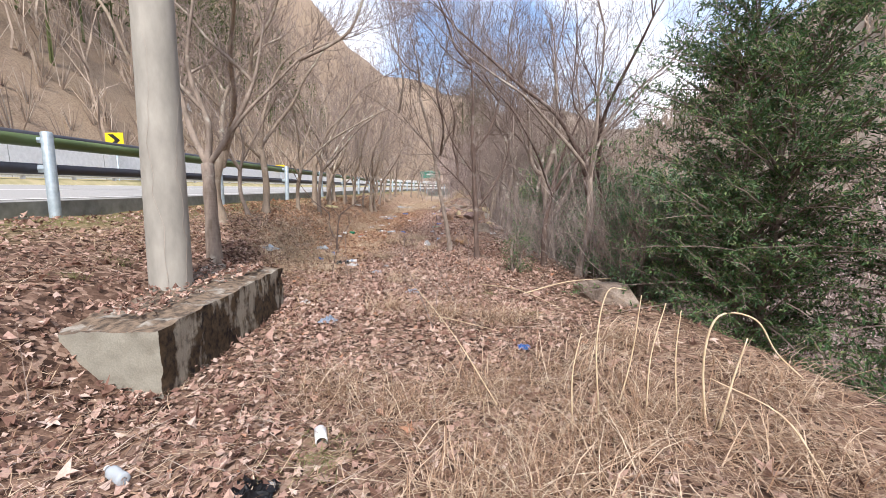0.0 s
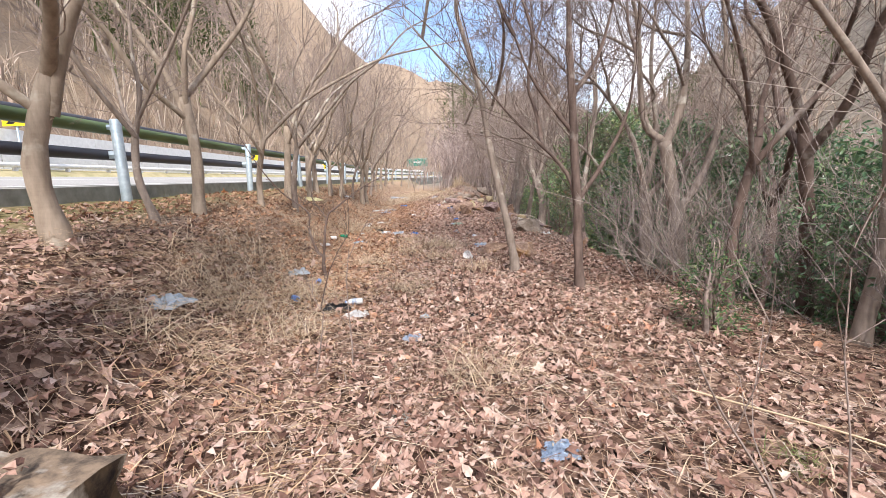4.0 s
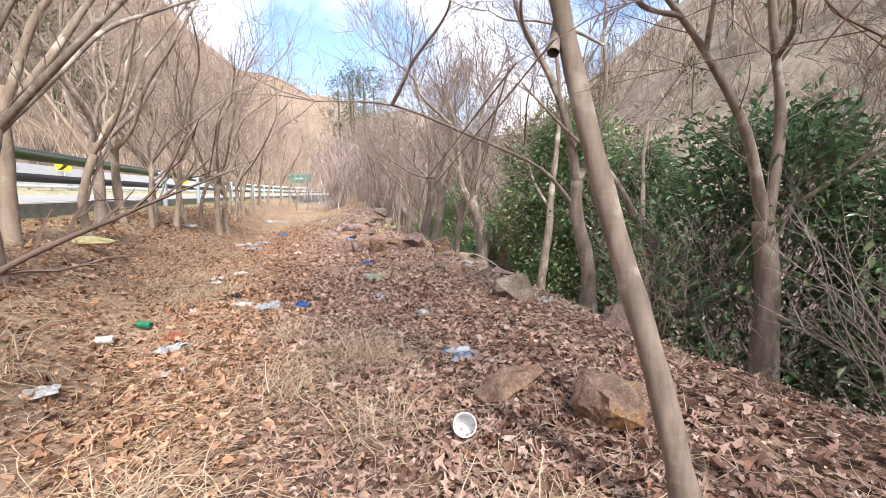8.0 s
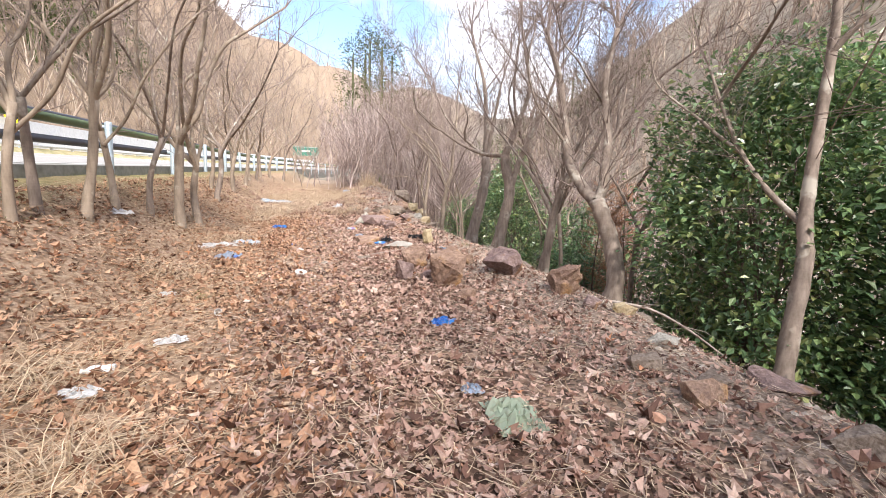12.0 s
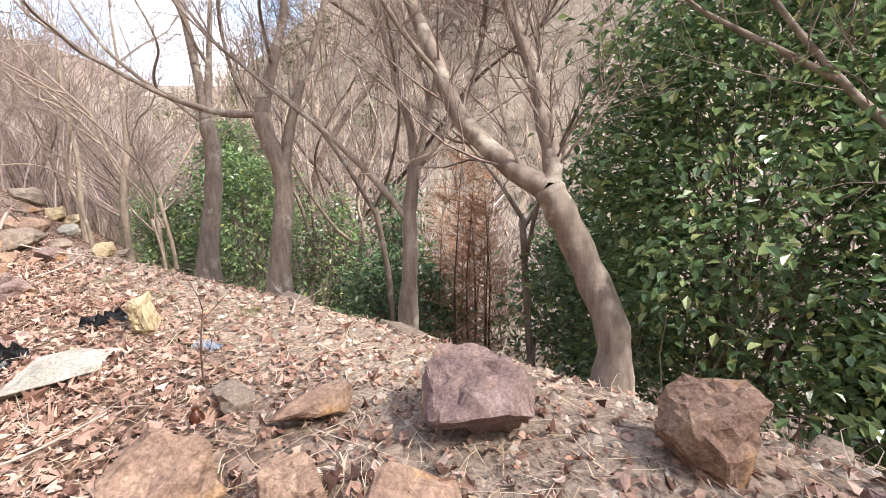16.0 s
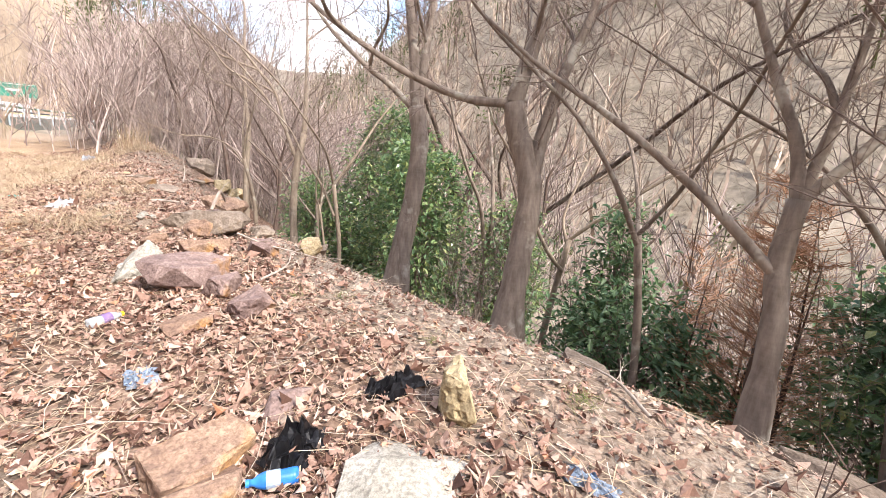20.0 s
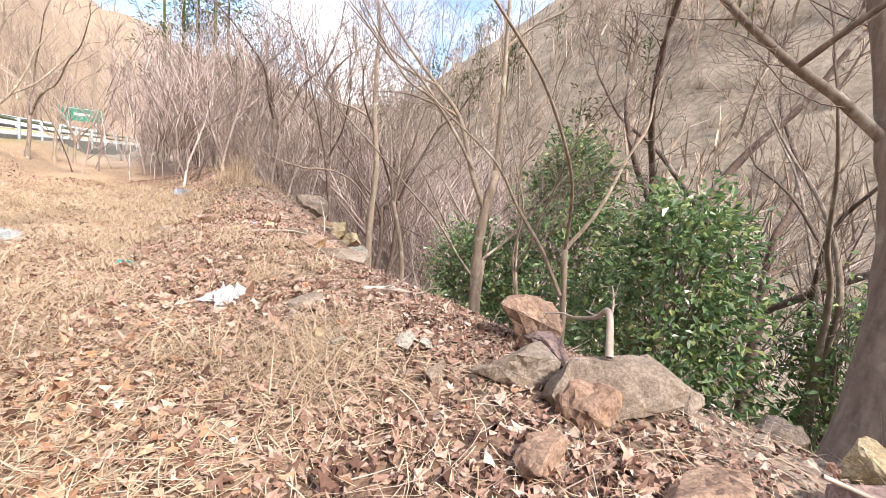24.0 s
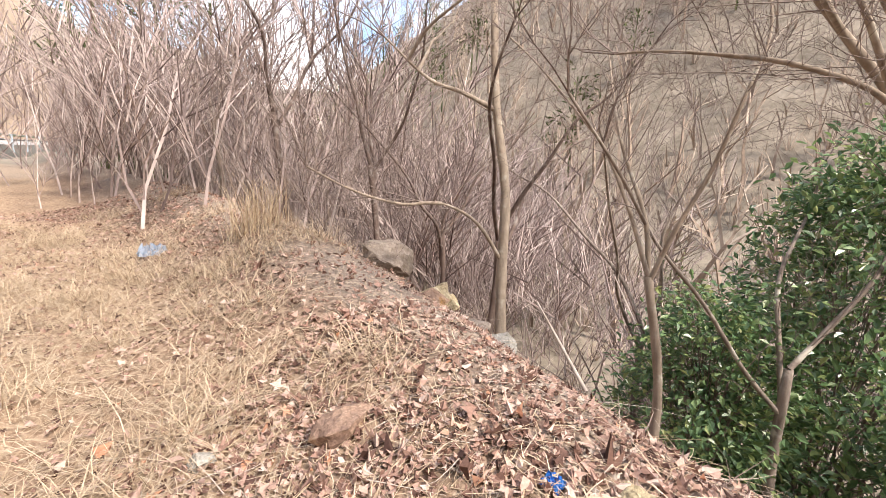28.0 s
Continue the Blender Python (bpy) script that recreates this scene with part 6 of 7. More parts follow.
def grasses():
    rng = np.random.default_rng(21)
    # flattened straw over the strip
    n = 72000
    y = np.concatenate([rng.uniform(0.8, 9, n // 4), rng.uniform(9, 28, n // 4), rng.uniform(27, 42, n - 2 * (n // 4))])
    x = np.where(y < 9, rng.uniform(-3.8, 2.8, n), np.where(y > 27, rng.normal(-2.0, 1.3, n), rng.normal(-1.3, 1.6, n)))
    k = ~((x < -2.0) & (x > -3.3) & (y > 3.0) & (y < 5.8)) & (x < crest_x(y) + 0.3)
    x, y = x[k], y[k]
    n = len(x)
    for here, name, mat, label in ((y < 9, "flattened_grass", BROWN_STRAW, "tangled brown dry grass lying over the leaves"), (y >= 9, "flattened_straw", STRAW, "flattened dry straw lying over the leaves")):
        px, py = x[here], y[here]
        n = len(px)
        blades(rng, px, py, rng.gamma(4, 0.055, n).clip(0.06, 0.55), rng.uniform(0.05, 0.42, n), rng.uniform(0.7, 1.0, n), rng.uniform(0.0018, 0.0042, n), name, mat, label, bend=0.9)
    # long thatch lying on the bank
    n = 15000
    y = rng.uniform(4.5, 34, n)
    x = toe_x(y) + rng.uniform(-1.9, 0.7, n)
    k = (rng.random(n) < 0.55 + 0.45 * np.sin(1.9 * x + 0.7 * y) * np.sin(1.4 * y)) & (x > rail_x(y) + 0.3) & ~((x < -2.0) & (x > -3.5) & (y < 5.9))
    x, y = x[k], y[k]
    n = len(x)
    blades(rng, x, y, rng.uniform(0.25, 0.7, n), rng.uniform(0.1, 0.5, n), rng.uniform(0.6, 1.0, n), rng.uniform(0.002, 0.0045, n), "bank_thatch", BANK_STRAW, "long dry grass lying in mats on the bank", rng.normal(0.2, 0.9, n), 0.85)
    # thin twigs and stems lying about
    n = 9500
    y = rng.uniform(1.0, 34, n)
    x = rng.normal(-0.3, 1.5, n)
    k = (x > -3.9) & (x < crest_x(y) + 0.8) & ~((x < -2.0) & (x > -3.3) & (y > 3.0) & (y < 5.8))
    x, y = x[k], y[k]
    n = len(x)
    blades(rng, x, y, rng.gamma(4, 0.08, n).clip(0.1, 0.8), rng.uniform(0.02, 0.35, n), rng.uniform(0.8, 1.0, n), rng.uniform(0.002, 0.0042, n), "fallen_twigs", FALLEN_TWIG, "thin grey and tan twigs strewn over the leaves", bend=0.95)
    # tufts that stand or arch over
    spots = [(0.55, 2.3, 1.2), (0.95, 2.7, 1.2), (1.4, 3.0, 1.3), (1.0, 3.6, 1.0), (0.1, 2.1, 1.0), (1.9, 2.4, 1.3), (2.3, 3.3, 1.2), (0.3, 3.3, 1.0), (-0.35, 3.0, 0.9), (-0.9, 3.3, 0.7), (1.6, 4.2, 1.0), (-0.1, 5.2, 0.8), (-0.8, 5.4, 0.7), (0.6, 5.0, 0.8),
             (-3.2, 8.3, 1.3), (-3.3, 9.2, 1.5), (-3.0, 8.6, 1.3), (-2.7, 9.4, 1.0), (-3.4, 10.0, 1.3), (-2.4, 8.2, 0.8), (-2.2, 11.2, 0.8), (-1.1, 11.7, 0.7), (-0.6, 10.6, 0.6), (-1.7, 13.6, 0.7), (-2.8, 16.2, 0.8), (-2.9, 7.2, 0.9), (-3.5, 12.6, 1.0), (-3.3, 15.6, 1.1), (-3.4, 17.2, 1.0), (-3.5, 20.2, 1.1), (-1.6, 12.4, 0.9), (-1.2, 12.9, 1.0), (-0.9, 12.7, 0.8), (-1.5, 9.6, 0.6), (-0.8, 7.2, 0.7),
             (-3.3, 23.2, 1.0), (-2.6, 30.2, 1.2), (-3.4, 30.5, 1.4), (-3.2, 32.4, 1.5), (-2.0, 31.2, 1.1), (-1.8, 33.6, 1.3), (-2.8, 33.4, 1.4), (-1.0, 34.2, 1.2), (-0.2, 33.4, 0.9), (-3.6, 28.6, 1.3), (-2.9, 28.6, 1.1), (-0.4, 35.0, 1.2), (-1.9, 35.2, 1.3), (-3.3, 26.6, 1.0), (-2.9, 31.6, 1.3), (-2.3, 32.8, 1.2), (-1.2, 32.2, 0.9), (-0.9, 30.8, 0.7), (0.3, 36.4, 1.6), (0.7, 36.9, 1.8), (1.2, 36.5, 1.3), (-0.4, 36.2, 1.3), (-1.4, 36.5, 1.5), (-2.4, 36.8, 1.5), (-3.3, 35.0, 1.4), (-1.0, 38.5, 1.5), (-2.2, 39.5, 1.5), (0.4, 39.2, 1.5), (-3.0, 41, 1.6), (-1, 42, 1.6), (0.8, 42.5, 1.5)]
    spots += [(rng.uniform(-3.9, -0.1), rng.uniform(27.5, 44), rng.uniform(0.5, 1.1)) for _ in range(70)]
    for low_, high_, per, name, mat in ((0, 6.5, 430, "brown_grass_tufts", BROWN_STRAW), (6.5, 60, 230, "straw_tufts", STRAW)):
        x, y = clumps_of(rng, [q for q in spots if low_ <= q[1] < high_], per, 0.2)
        n = len(x)
        blades(rng, x, y, rng.uniform(0.25, 0.85, n), rng.uniform(0.2, 0.95, n), rng.uniform(0.25, 1.0, n), rng.uniform(0.0016, 0.0042, n), name, mat, "arching tufts of dry bleached grass", bend=0.75)
    x, y = clumps_of(rng, [(0.55, 37.0, 1.0), (0.75, 37.2, 0.8), (0.35, 37.1, 0.7)], 95, 0.15)
    n = len(x)
    blades(rng, x, y, rng.uniform(0.7, 1.25, n), rng.uniform(0.85, 1.0, n), rng.uniform(0.08, 0.55, n), rng.uniform(0.003, 0.006, n), "tall_dry_grass", STRAW, "tall upright clump of dry pale grass on the crest", bend=0.3)
    # green growth on the verge and here and there
    n = 5200
    y = rng.uniform(0, 45, n)
    x = rail_x(y) + rng.uniform(0.0, 0.95, n) ** 1.3 * 1.5 + 0.05
    k = rng.random(n) < 0.35 + 0.65 * (np.sin(1.7 * y) * np.sin(0.6 * y + 1) > -0.1)
    x, y = x[k], y[k]
    gx, gy = clumps_of(rng, [(-0.75, 2.42, 1.0), (-3.4, 4.6, 0.8), (-3.3, 3.9, 0.5), (0.72, 22.9, 0.35), (0.62, 24.0, 0.35), (1.0, 21.9, 0.5), (0.25, 24.1, 0.3), (0.9, 5.2, 0.5), (-2.9, 19.2, 0.5), (0.5, 6.2, 0.6)], 150, 0.11)
    x, y = np.concatenate([x, gx]), np.concatenate([y, gy])
    n = len(x)
    blades(rng, x, y, rng.uniform(0.06, 0.2, n), rng.uniform(0.4, 0.95, n), rng.uniform(0.3, 0.9, n), rng.uniform(0.0012, 0.0028, n), "verge_grass", GREEN_BLADE, "short green and yellow grass by the rail", bend=0.4)


grasses()


def stalk(points, label, r=0.006):
    base = Vector(points[0])
    s = Sticks()
    pts = smooth_line([Vector(p) - base for p in points], 5)
    s.tube(pts, np.linspace(r, r * 0.5, len(pts)), 5)
    ob = tagged(new("dry_stalk", mesh_of("dry_stalk", *s.done(), STALK, True)), label, "stalk", "dry stalks in the grass")
    ob.location = base
    return ob


stalk([(1.55, 2.75, 0), (1.52, 2.78, 0.45), (1.60, 2.8, 0.72), (1.82, 2.8, 0.70), (1.95, 2.78, 0.5), (2.1, 2.75, 0.35)], "bleached stalk bent over in a hook", 0.008)
stalk([(1.60, 2.72, 0), (1.68, 2.74, 0.35), (1.75, 2.75, 0.6)], "bleached upright dry stalk", 0.008)
stalk([(0.95, 2.9, 0), (0.93, 2.95, 0.5), (1.0, 3.0, 0.82), (1.12, 3.0, 0.84)], "bleached stalk bent at the tip")
stalk([(1.25, 2.9, 0), (1.28, 2.95, 0.4), (1.38, 3.0, 0.75)], "bleached upright dry stalk")
stalk([(1.45, 2.9, 0), (1.44, 2.95, 0.4), (1.48, 3.0, 0.7)], "bleached upright dry stalk")
stalk([(1.1, 3.0, 0), (1.18, 3.0, 0.4), (1.22, 3.0, 0.8)], "bleached upright dry stalk")
stalk([(0.75, 2.8, 0), (0.74, 2.8, 0.35), (0.8, 2.85, 0.6)], "bleached upright dry stalk")
stalk([(1.9, 2.3, 0.02), (1.8, 2.5, 0.25), (1.55, 2.75, 0.35)], "bleached stalk leaning over")
stalk([(0.3, 3.0, 0.05), (0.0, 3.6, 0.35), (-0.4, 4.4, 0.6)], "long dry stalk leaning over the path", 0.005)
stalk([(1.0, 6.2, 0.05), (1.6, 6.25, 0.2), (2.3, 6.4, 0.22)], "fallen bleached stick over the grass", 0.010)
stalk([(-0.6, 5.4, 0.02), (-0.1, 5.0, 0.06), (0.5, 4.6, 0.03)], "fallen bleached stick on the leaves", 0.007)
stalk([(0.4, 6.9, 0.03), (0.9, 6.1, 0.12), (1.3, 5.4, 0.06)], "fallen bleached stick on the leaves", 0.007)


def branch(points, r, label):
    rng = random.Random(int(points[0][1] * 10))
    base = Vector(points[0])
    s = Sticks()
    pts = smooth_line([Vector(p) - base for p in points], 4)
    s.tube(pts, np.linspace(r, r * 0.45, len(pts)), 6)
    for i in range(3, len(pts), 4):
        grow(rng, [s], pts[i], (pts[i] - pts[i - 1]).normalized() + Vector((rng.uniform(-0.8, 0.8), rng.uniform(-0.8, 0.8), 0.3)), 0.25, r * 0.4, 2, kids=2)
    ob = tagged(new("fallen_branch", mesh_of("fallen_branch", *s.done(), DEAD_WOOD, True)), label, "branch", "dead branches on the ground")
    ob.location = base


def on_ground(pts, lift=0.03):
    return [(x, y, float(ground_z(x, y)) + lift + (h if h else 0)) for x, y, h in pts]


branch(on_ground([(0.22, 26.5, 0.25), (0.35, 26.62, 0.45), (0.42, 26.75, 0.36), (0.5, 27.0, 0.28)]), 0.022, "forked grey dead branch lying on a boulder")
branch(on_ground([(-0.1, 28.7, 0), (0.1, 28.6, 0.02), (0.35, 28.4, 0.02)]), 0.025, "short dark dead branch in leaves")
branch(on_ground([(1.45, 18.0, 0.05), (1.7, 17.7, 0.14), (1.9, 17.4, 0.12), (2.1, 17.1, 0.1)]), 0.018, "thin bent dead branch at the edge")
branch(on_ground([(0.25, 25.6, 0.2), (0.45, 25.35, 0.12), (0.75, 25.3, 0.05), (1.0, 25.0, 0.04)]), 0.010, "thin grey branch lying over stones")
branch(on_ground([(0.15, 24.6, 0.03), (0.5, 24.9, 0.03), (0.75, 25.4, 0.04)]), 0.012, "thin pale branch on the ground")
branch(on_ground([(-0.55, 31.2, 0.02), (0.0, 30.9, 0.04), (0.35, 30.4, 0.05)]), 0.012, "thin pale stick on the crest")
branch(on_ground([(1.0, 32.4, 0.05), (1.1, 32.7, 0.3), (1.12, 32.95, 0.55)]), 0.016, "white dead stick leaning over the edge")
branch(on_ground([(1.2, 21.6, 0.02), (1.5, 22.0, 0.03), (1.75, 22.6, 0.02)]), 0.012, "thin twig along the edge")
branch(on_ground([(-0.9, 21.1, 0.02), (-0.6, 20.85, 0.1), (-0.3, 20.8, 0.16)]), 0.008, "dark bent twig on bare soil")


# ---- rubbish on the ground ----
def lie(ob, x, y, lift=0.0, turn=0.0, rx=0.0, ry=0.0):
    ob.matrix_world = pose(x, y, float(ground_z(x, y)) + lift, rx, ry, turn)
    return ob


def bottle(x, y, turn, mat, label, length=0.21, r=0.032, cap=PLASTIC_BLUE, band=None, crush=0.0):
    root = tagged_new("plastic_bottle", label, "bottle", "rubbish on the ground")
    rs = [(0, 0.4), (0.01, 0.95), (0.10, 1), (0.3, 0.92), (0.5, 1), (0.66, 1), (0.78, 0.75), (0.86, 0.42), (0.93, 0.40)]
    s = Sticks()
    s.tube([(0, (t - 0.5) * length, r * 0.85) for t, _ in rs], [q * r * (1 - crush * math.sin(9 * t) ** 2) for t, q in rs], 14)
    part("body", s.done(), mat, root, smooth=True)
    c = Sticks()
    c.tube([(0, 0.43 * length, r * 0.85), (0, 0.50 * length, r * 0.85)], [r * 0.46, r * 0.46], 12)
    part("cap", c.done(), cap, root)
    if band:
        b = Sticks()
        b.tube([(0, -0.15 * length, r * 0.85), (0, 0.12 * length, r * 0.85)], [r * 1.02, r * 1.02], 14, False)
        part("label_band", b.done(), band, root)
    return lie(root, x, y, 0.012, turn)


def crumple(name, x, y, size, mat, label, seed, turn=0.0, category="plastic bag", tall=0.35, n=14):
    """A crumpled sheet with folds, thick enough to stand off the leaves."""
    bm = bmesh.new()
    grid = []
    for i in range(n + 1):
        for j in range(n + 1):
            u, w = i / n - 0.5, j / n - 0.5
            rim = 1 + 0.35 * noise.noise(Vector((math.atan2(w, u) * 1.4, seed, 0)))
            p = Vector((u * size[0] * rim, w * size[1] * rim, 0))
            q = Vector((u * 4.2, w * 4.2, seed * 3.1))
            h = abs(noise.noise(q)) + 0.5 * abs(noise.noise(q * 2.6)) + 0.25 * abs(noise.noise(q * 5))
            fade = 1 - min(1, (2 * max(abs(u), abs(w))) ** 4) * 0.8
            grid.append(bm.verts.new(p + Vector((0.12 * size[0] * noise.noise(q * 1.7), 0.12 * size[1] * noise.noise(q * 1.9), tall * min(size) * h * fade * 1.5))))
    for i in range(n):
        for j in range(n):
            a = i * (n + 1) + j
            bm.faces.new((grid[a], grid[a + n + 1], grid[a + n + 2], grid[a + 1]))
    bmesh.ops.solidify(bm, geom=bm.faces[:], thickness=0.004)
    me = bpy.data.meshes.new(name)
    bm.to_mesh(me)
    bm.free()
    me.materials.append(mat)
    ob = tagged(new(name, me), label, category, "rubbish on the ground")
    x0, y0 = x, y
    ob.matrix_world = pose(x0, y0, float(ground_z(x0, y0)) + 0.012, 0, 0, turn)
    return ob


def cup(x, y, turn, mat, label, r=0.045, h=0.10, rx=80):
    bm = bmesh.new()
    n = 18
    rings = [(r * 0.78, 0), (r, h), (r * 1.06, h), (r * 0.95, h - 0.002), (r * 0.74, 0.006)]
    vs = [[bm.verts.new((q * math.cos(2 * math.pi * k / n), q * math.sin(2 * math.pi * k / n), z)) for k in range(n)] for q, z in rings]
    for a, b in zip(vs, vs[1:]):
        for k in range(n):
            bm.faces.new((a[k], a[(k + 1) % n], b[(k + 1) % n], b[k]))
    bm.faces.new(vs[0][::-1])
    bm.faces.new(vs[-1])
    me = bpy.data.meshes.new("paper_cup")
    bm.to_mesh(me)
    bm.free()
    me.materials.append(mat)
    ob = tagged(new("paper_cup", me), label, "cup", "rubbish on the ground")
    return lie(ob, x, y, r * 0.9 if rx > 30 else 0.0, turn, rx)


def can(x, y, turn, mat, label, r=0.033, h=0.12):
    root = tagged_new("drink_can", label, "can", "rubbish on the ground")
    s = Sticks()
    s.tube([(0, -h / 2, r), (0, -h / 2 + 0.006, r), (0, h / 2 - 0.008, r), (0, h / 2, r)], [r * 0.8, r, r, r * 0.8], 16)
    part("body", s.done(), mat, root, smooth=True)
    t = Sticks()
    t.tube([(0, h / 2, r), (0, h / 2 + 0.003, r)], [r * 0.76, r * 0.72], 16)
    part("lid", t.done(), GALVANISED, root)
    return lie(root, x, y, 0.008, turn)


can(-0.78, 2.62, 20, PLASTIC_WHITE, "white drink can lying in green grass", 0.036, 0.14)
bottle(-1.71, 2.22, 60, CLEAR, "crushed clear plastic bottle in leaves", 0.18, 0.034, PLASTIC_WHITE)
crumple("plastic_bag", -0.99, 2.15, (0.24, 0.16), PLASTIC_BLACK, "crumpled black plastic bag in leaves", 1)
crumple("wrapper", -1.90, 5.75, (0.13, 0.10), PLASTIC_WHITE, "crumpled white wrapper on brown leaves", 2, category="wrapper")
crumple("wrapper", -1.36, 4.9, (0.17, 0.14), PLASTIC_GREY_BLUE, "crumpled pale blue wrapper on leaves", 3, category="wrapper")
crumple("wrapper", 0.66, 4.12, (0.11, 0.10), PLASTIC_BLUE, "small blue wrapper in dry grass", 4, category="wrapper")
crumple("plastic_bag", -3.15, 7.6, (0.36, 0.26), CLEAR, "greyish clear plastic bag on the bank", 5)
crumple("wrapper", -3.2, 6.05, (0.14, 0.12), PLASTIC_BLUE, "blue and white wrapper on the bank", 6, category="wrapper")
crumple("wrapper", -0.56, 6.32, (0.18, 0.13), PLASTIC_GREY_BLUE, "pale blue wrapper in leaves", 7, category="wrapper")
crumple("wrapper", -1.94, 8.7, (0.22, 0.14), PLASTIC_WHITE, "white wrapper in leaves", 8, category="wrapper")
crumple("wrapper", -1.36, 6.7, (0.14, 0.1), ROCK_PALE, "pale paper scrap in leaves", 9, category="wrapper")
can(-2.71, 9.22, 40, PLASTIC_BLUE, "dented blue drink can in leaves")
crumple("plastic_bag", -2.18, 8.92, (0.30, 0.20), PLASTIC_BLACK, "shiny black plastic bag in leaves", 10)
bottle(-2.05, 9.15, 100, PLASTIC_WHITE, "white plastic bottle lying in leaves", 0.19, 0.034, PLASTIC_BLUE, PLASTIC_GREY_BLUE)
crumple("plastic_bag", -0.77, 8.4, (0.15, 0.11), PLASTIC_BLACK, "black film half buried in leaves", 11)
crumple("wrapper", -1.35, 8.0, (0.16, 0.12), PLASTIC_GREY_BLUE, "pale wrapper in leaves", 12, category="wrapper")
crumple("plastic_bottle", -2.98, 10.1, (0.34, 0.20), CLEAR, "large crushed clear plastic bottle in leaves", 60, 15, "bottle", 0.35)
can(-2.66, 10.03, 10, PLASTIC_BLUE, "blue drink can standing out of leaves")
crumple("wrapper", -1.26, 8.55, (0.10, 0.08), CLEAR, "pale clear wrapper in leaves", 13, category="wrapper")
crumple("face_mask", -2.57, 13.0, (0.26, 0.13), PLASTIC_WHITE, "white disposable mask on leaves", 14, 10, "mask", 0.2)
cup(-0.59, 11.48, -30, PLASTIC_WHITE, "white foam cup beside flat rocks", 0.065, 0.12, 60)
crumple("plastic_bag", -0.25, 12.5, (0.26, 0.14), PLASTIC_GREY_BLUE, "crumpled clear blue bottle behind flat rocks", 15, category="bottle")
bottle(-0.30, 12.62, 80, CLEAR, "clear blue plastic bottle in leaves", 0.22, 0.036, PLASTIC_BLUE, PLASTIC_GREY_BLUE)
crumple("foam_tray", -3.2, 12.5, (0.24, 0.18), PLASTIC_WHITE, "grey foam tray on the bank", 16, 20, "tray", 0.25)
crumple("yellow_cloth", -4.42, 16.1, (0.75, 0.30), PLASTIC_YELLOW, "pale yellow cloth lying on the bank", 17, 10, "cloth", 0.3)
bottle(-3.32, 13.7, 95, PLASTIC_WHITE, "white plastic bottle on the bank", 0.2, 0.036, PLASTIC_WHITE)
bottle(-3.22, 14.37, 70, PLASTIC_GREEN, "green plastic bottle with a yellow cap", 0.2, 0.042, YELLOW)
crumple("wrapper", -2.72, 13.6, (0.3, 0.16), CLEAR, "clear and blue crumpled bottle in leaves", 18, 30, "bottle")
crumple("wrapper", -2.83, 14.02, (0.2, 0.14), PLASTIC_RED, "faded red wrapper in leaves", 19, 0, "wrapper")
crumple("paper_sheet", 1.24, 13.95, (0.20, 0.16), PLASTIC_WHITE, "white paper bag beside a boulder", 20, 15, "paper", 0.3)
bottle(-0.30, 13.95, 25, PLASTIC_WHITE, "small white bottle in leaves", 0.17, 0.032, PLASTIC_WHITE, PLASTIC_GREY_BLUE)
crumple("wrapper", -1.64, 14.9, (0.17, 0.15), PLASTIC_BLUE, "blue wrapper on leaves", 21, 0, "wrapper")
bottle(-2.35, 15.1, 75, CLEAR, "clear bottle with a pale blue cap in leaves", 0.24, 0.034, PLASTIC_CYAN, PLASTIC_WHITE)
crumple("plastic_film", -2.05, 14.95, (0.34, 0.2), CLEAR, "crumpled clear film in leaves", 22, 0, "film")
crumple("plastic_bag", -2.57, 15.72, (0.2, 0.17), PLASTIC_BLACK, "small knotted black bag on leaves", 23, tall=0.4)
crumple("wrapper", -2.88, 14.97, (0.09, 0.1), PLASTIC_WHITE, "white scrap in leaves", 24, 0, "wrapper", 0.6)
crumple("wrapper", -3.06, 17.0, (0.22, 0.12), PLASTIC_WHITE, "white paper on leaves", 25, 0, "paper")
crumple("wrapper", -4.55, 21.6, (0.34, 0.24), PLASTIC_WHITE, "white plastic bag at the foot of the bank trees", 26, 0, "plastic bag")
crumple("glove", -0.66, 15.02, (0.14, 0.22), PLASTIC_GREY_BLUE, "dark blue glove scrap in leaves", 27, 0, "glove")
crumple("plastic_bag", -0.53, 16.12, (0.28, 0.36), film_material("pale_green_film", (0.45, 0.55, 0.42), 0.45), "pale green clear plastic bag on leaves", 28, 0, "plastic bag", 0.25)
crumple("wrapper", -0.66, 16.5, (0.14, 0.12), PLASTIC_GREY_BLUE, "grey-blue scrap in leaves", 29, 0, "wrapper")
crumple("wrapper", -0.50, 17.85, (0.24, 0.16), PLASTIC_BLUE, "blue and white packet on leaves", 30, 15, "wrapper")
bottle(-3.08, 17.3, 95, PLASTIC_WHITE, "white plastic bottle at the foot of the bank", 0.2, 0.036, PLASTIC_WHITE)
crumple("wrapper", -2.8, 17.85, (0.24, 0.12), PLASTIC_WHITE, "white torn paper on leaves", 31, 20, "paper")
cup(-2.59, 18.6, 0, PLASTIC_WHITE, "small white cup in leaves", 0.035, 0.06)
crumple("wrapper", -3.25, 19.25, (0.16, 0.12), PLASTIC_WHITE, "white scrap by the bank", 32, 20, "paper")
crumple("plastic_sheet", -3.40, 22.45, (0.62, 0.34), PLASTIC_WHITE, "white and pale blue plastic sheet crumpled on the ground", 33, 25, "plastic sheet", 0.2)
crumple("plastic_sheet", -3.05, 21.5, (0.34, 0.30), PLASTIC_GREY_BLUE, "pale blue plastic sheet crumpled on the ground", 34, 60, "plastic sheet", 0.25)
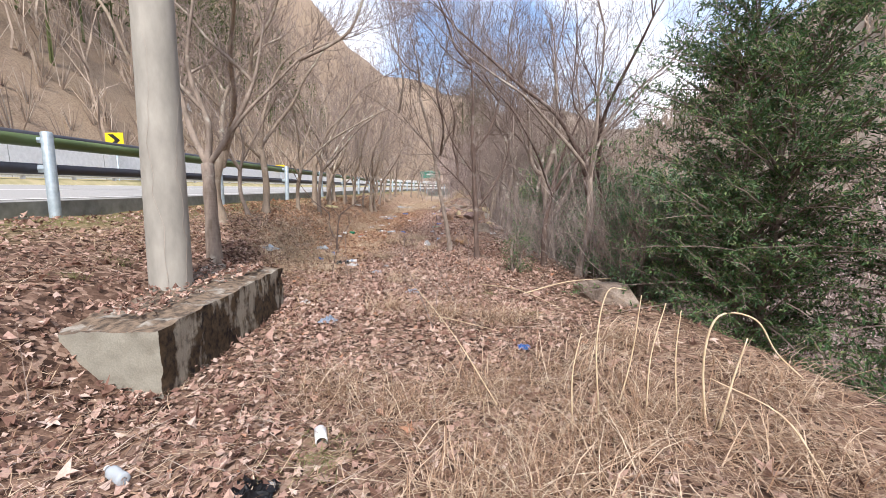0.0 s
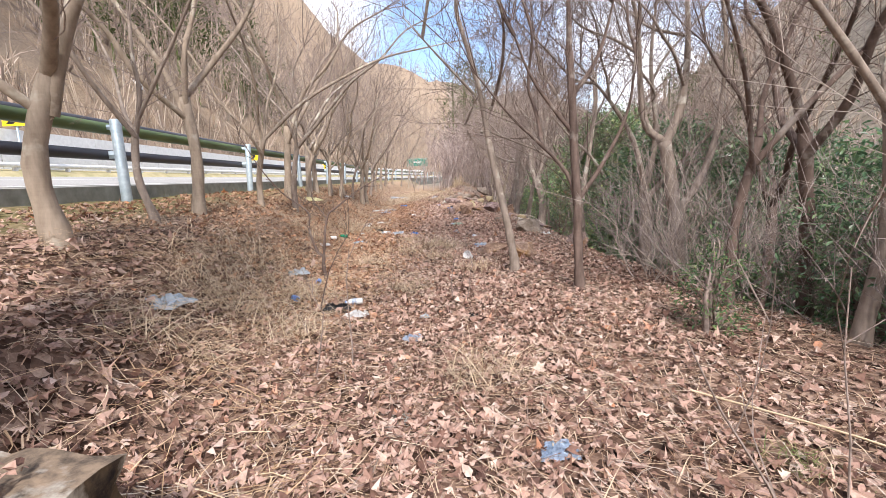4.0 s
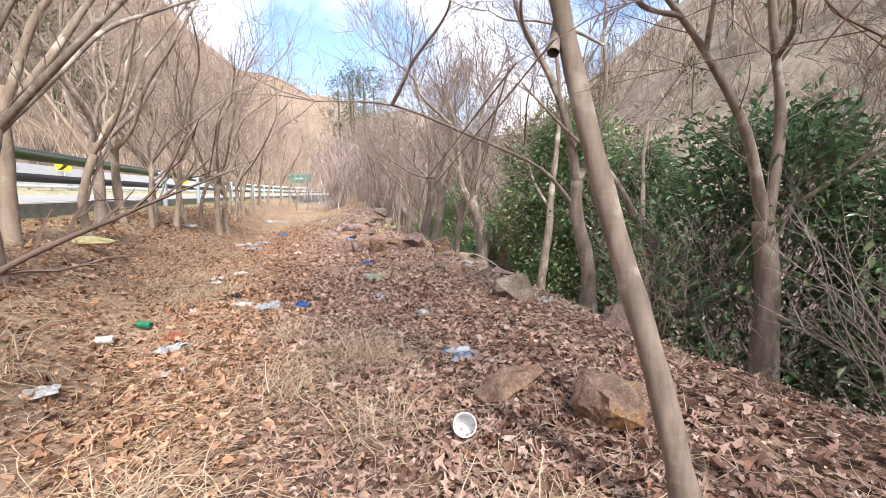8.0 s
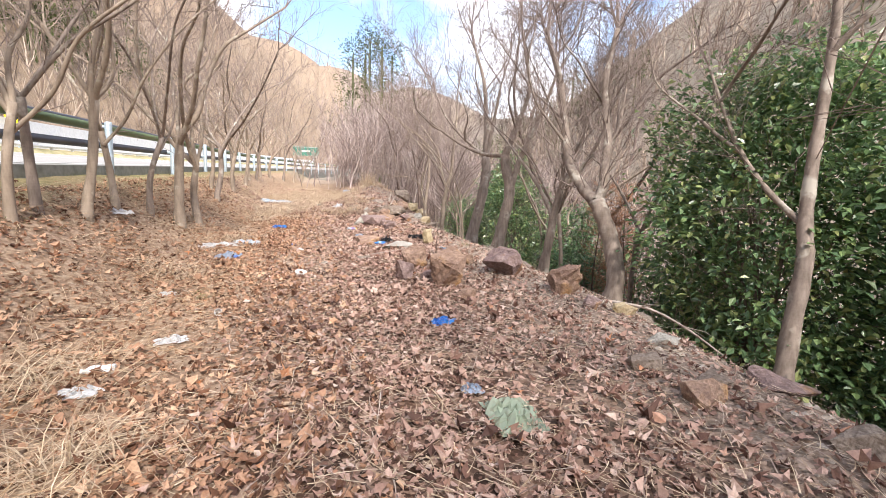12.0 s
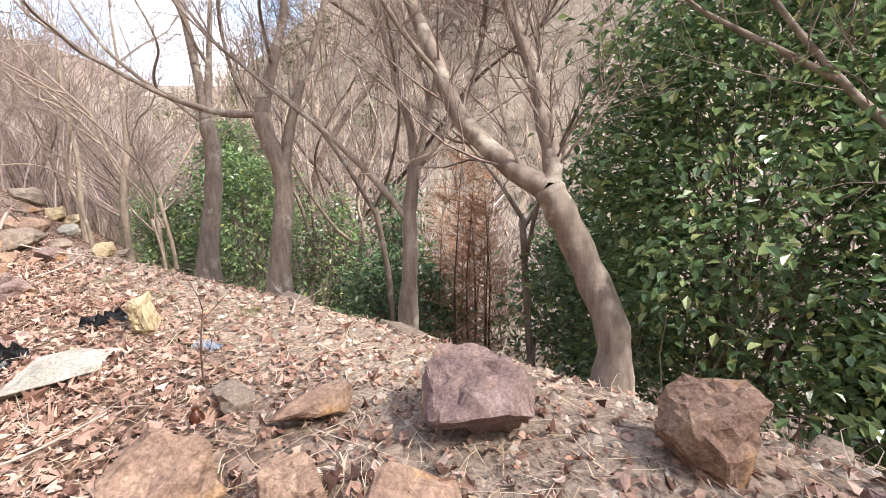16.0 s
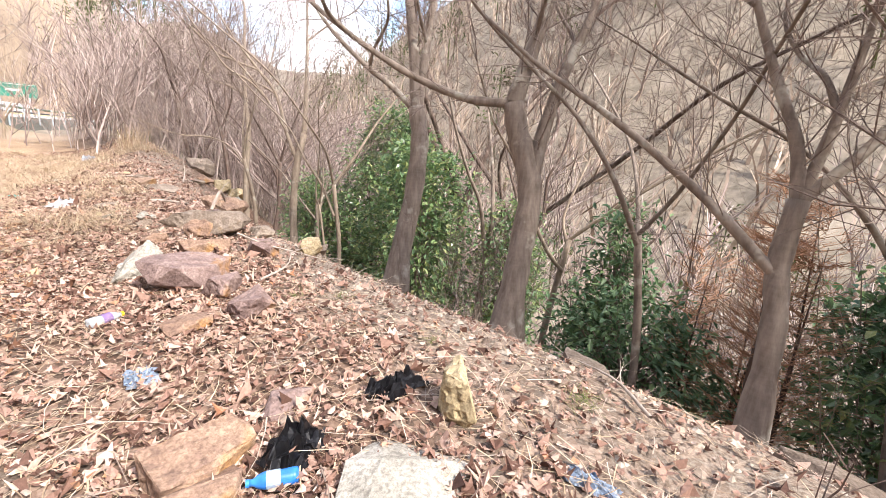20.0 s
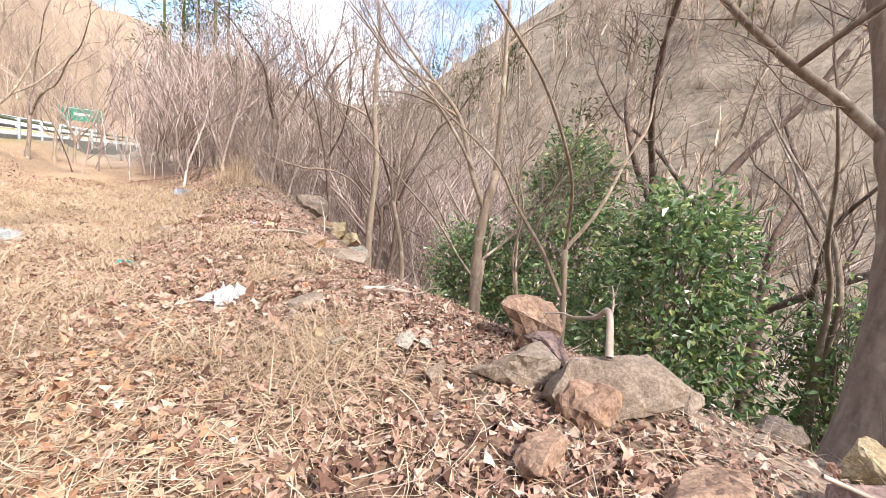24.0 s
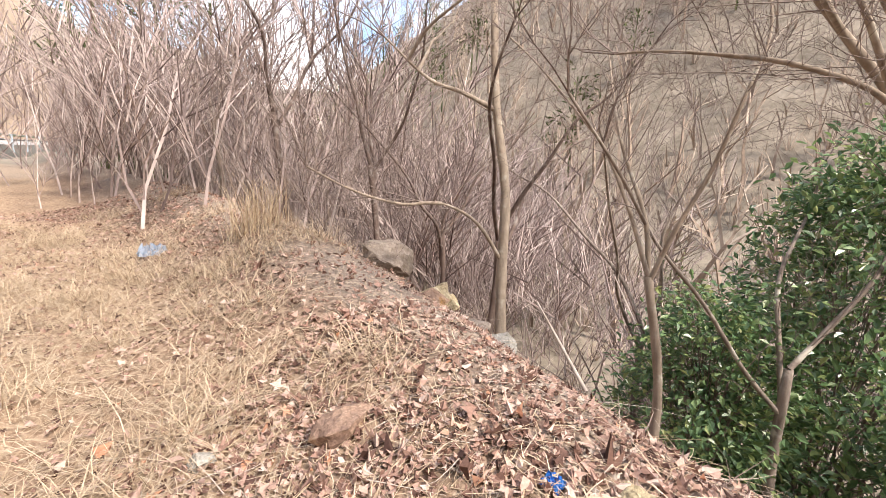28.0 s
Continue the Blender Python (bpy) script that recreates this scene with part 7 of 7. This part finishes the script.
crumple("plastic_bag", -3.0, 22.75, (0.5, 0.3), CLEAR, "grey clear plastic bag on the ground", 35, 10, "plastic bag", 0.3)
can(-2.9, 21.3, 30, PLASTIC_BLUE, "blue drink can beside plastic sheets")
cup(-1.90, 20.2, 30, PLASTIC_WHITE, "round white tub lid on the leaves", 0.075, 0.05, 15)
crumple("wrapper", -2.17, 22.7, (0.14, 0.1), PLASTIC_BLUE, "blue scrap on bare soil", 36, 0, "wrapper")
crumple("wrapper", -2.0, 22.2, (0.12, 0.1), PLASTIC_WHITE, "white scrap on bare soil", 37, 0, "wrapper")
crumple("plastic_bag", -2.6, 25.0, (0.3, 0.2), PLASTIC_BLUE, "blue plastic scrap in leaves", 38, 0, "wrapper")
crumple("plastic_sheet", -3.75, 33.2, (1.9, 0.7), CLEAR, "long grey clear plastic sheet on straw", 39, 10, "plastic sheet", 0.2)
crumple("plastic_bag", 0.18, 22.52, (0.34, 0.16), PLASTIC_BLACK, "black plastic bag snagged on a twig", 40, 5, tall=0.6)
crumple("plastic_bag", -0.42, 22.42, (0.32, 0.2), PLASTIC_BLACK, "black plastic bag with white paper", 41, 35, tall=0.45)
bottle(-0.56, 22.3, 70, PLASTIC_BLUE, "blue and clear plastic bottle between rocks", 0.2, 0.034, PLASTIC_BLUE, PLASTIC_GREY_BLUE)
crumple("wrapper", 0.46, 21.5, (0.10, 0.22), PLASTIC_GREY_BLUE, "dark blue bottle half sunk in leaves", 42, 10, "bottle", 0.4)
bottle(0.02, 20.7, 0, BROWN_GLASS, "brown glass bottle neck standing in leaves", 0.14, 0.036, BROWN_GLASS).rotation_euler = (radians(80), 0, 0)
crumple("wrapper", -0.86, 23.5, (0.16, 0.2), PLASTIC_GREY_BLUE, "pale blue bag on gravel", 43, 0, "plastic bag")
bottle(-0.95, 24.5, -60, CLEAR, "clear bottle with yellow cap and purple label", 0.24, 0.04, YELLOW, simple("purple_label", (0.16, 0.10, 0.25), (0.30, 0.2, 0.38), 20))
crumple("plastic_sheet", -1.12, 29.1, (0.30, 0.26), film_material("white_film", (0.78, 0.80, 0.84), 0.35), "crumpled white plastic film on leaves", 44, 30, "plastic sheet", 0.4)
crumple("wrapper", -1.75, 31.1, (0.2, 0.16), PLASTIC_CYAN, "torn turquoise wrapper on leaves", 45, 0, "wrapper", 0.4)
crumple("plastic_bag", -0.42, 38.4, (0.36, 0.3), PLASTIC_GREY_BLUE, "pale blue plastic bag on straw", 46, 0, "plastic bag", 0.6)
crumple("wrapper", -0.55, 28.1, (0.1, 0.14), PLASTIC_RED, "orange scrap in leaves", 47, 0, "wrapper")
crumple("wrapper", -0.24, 31.9, (0.1, 0.1), PLASTIC_BLUE, "blue scrap by the crest", 48, 0, "wrapper")
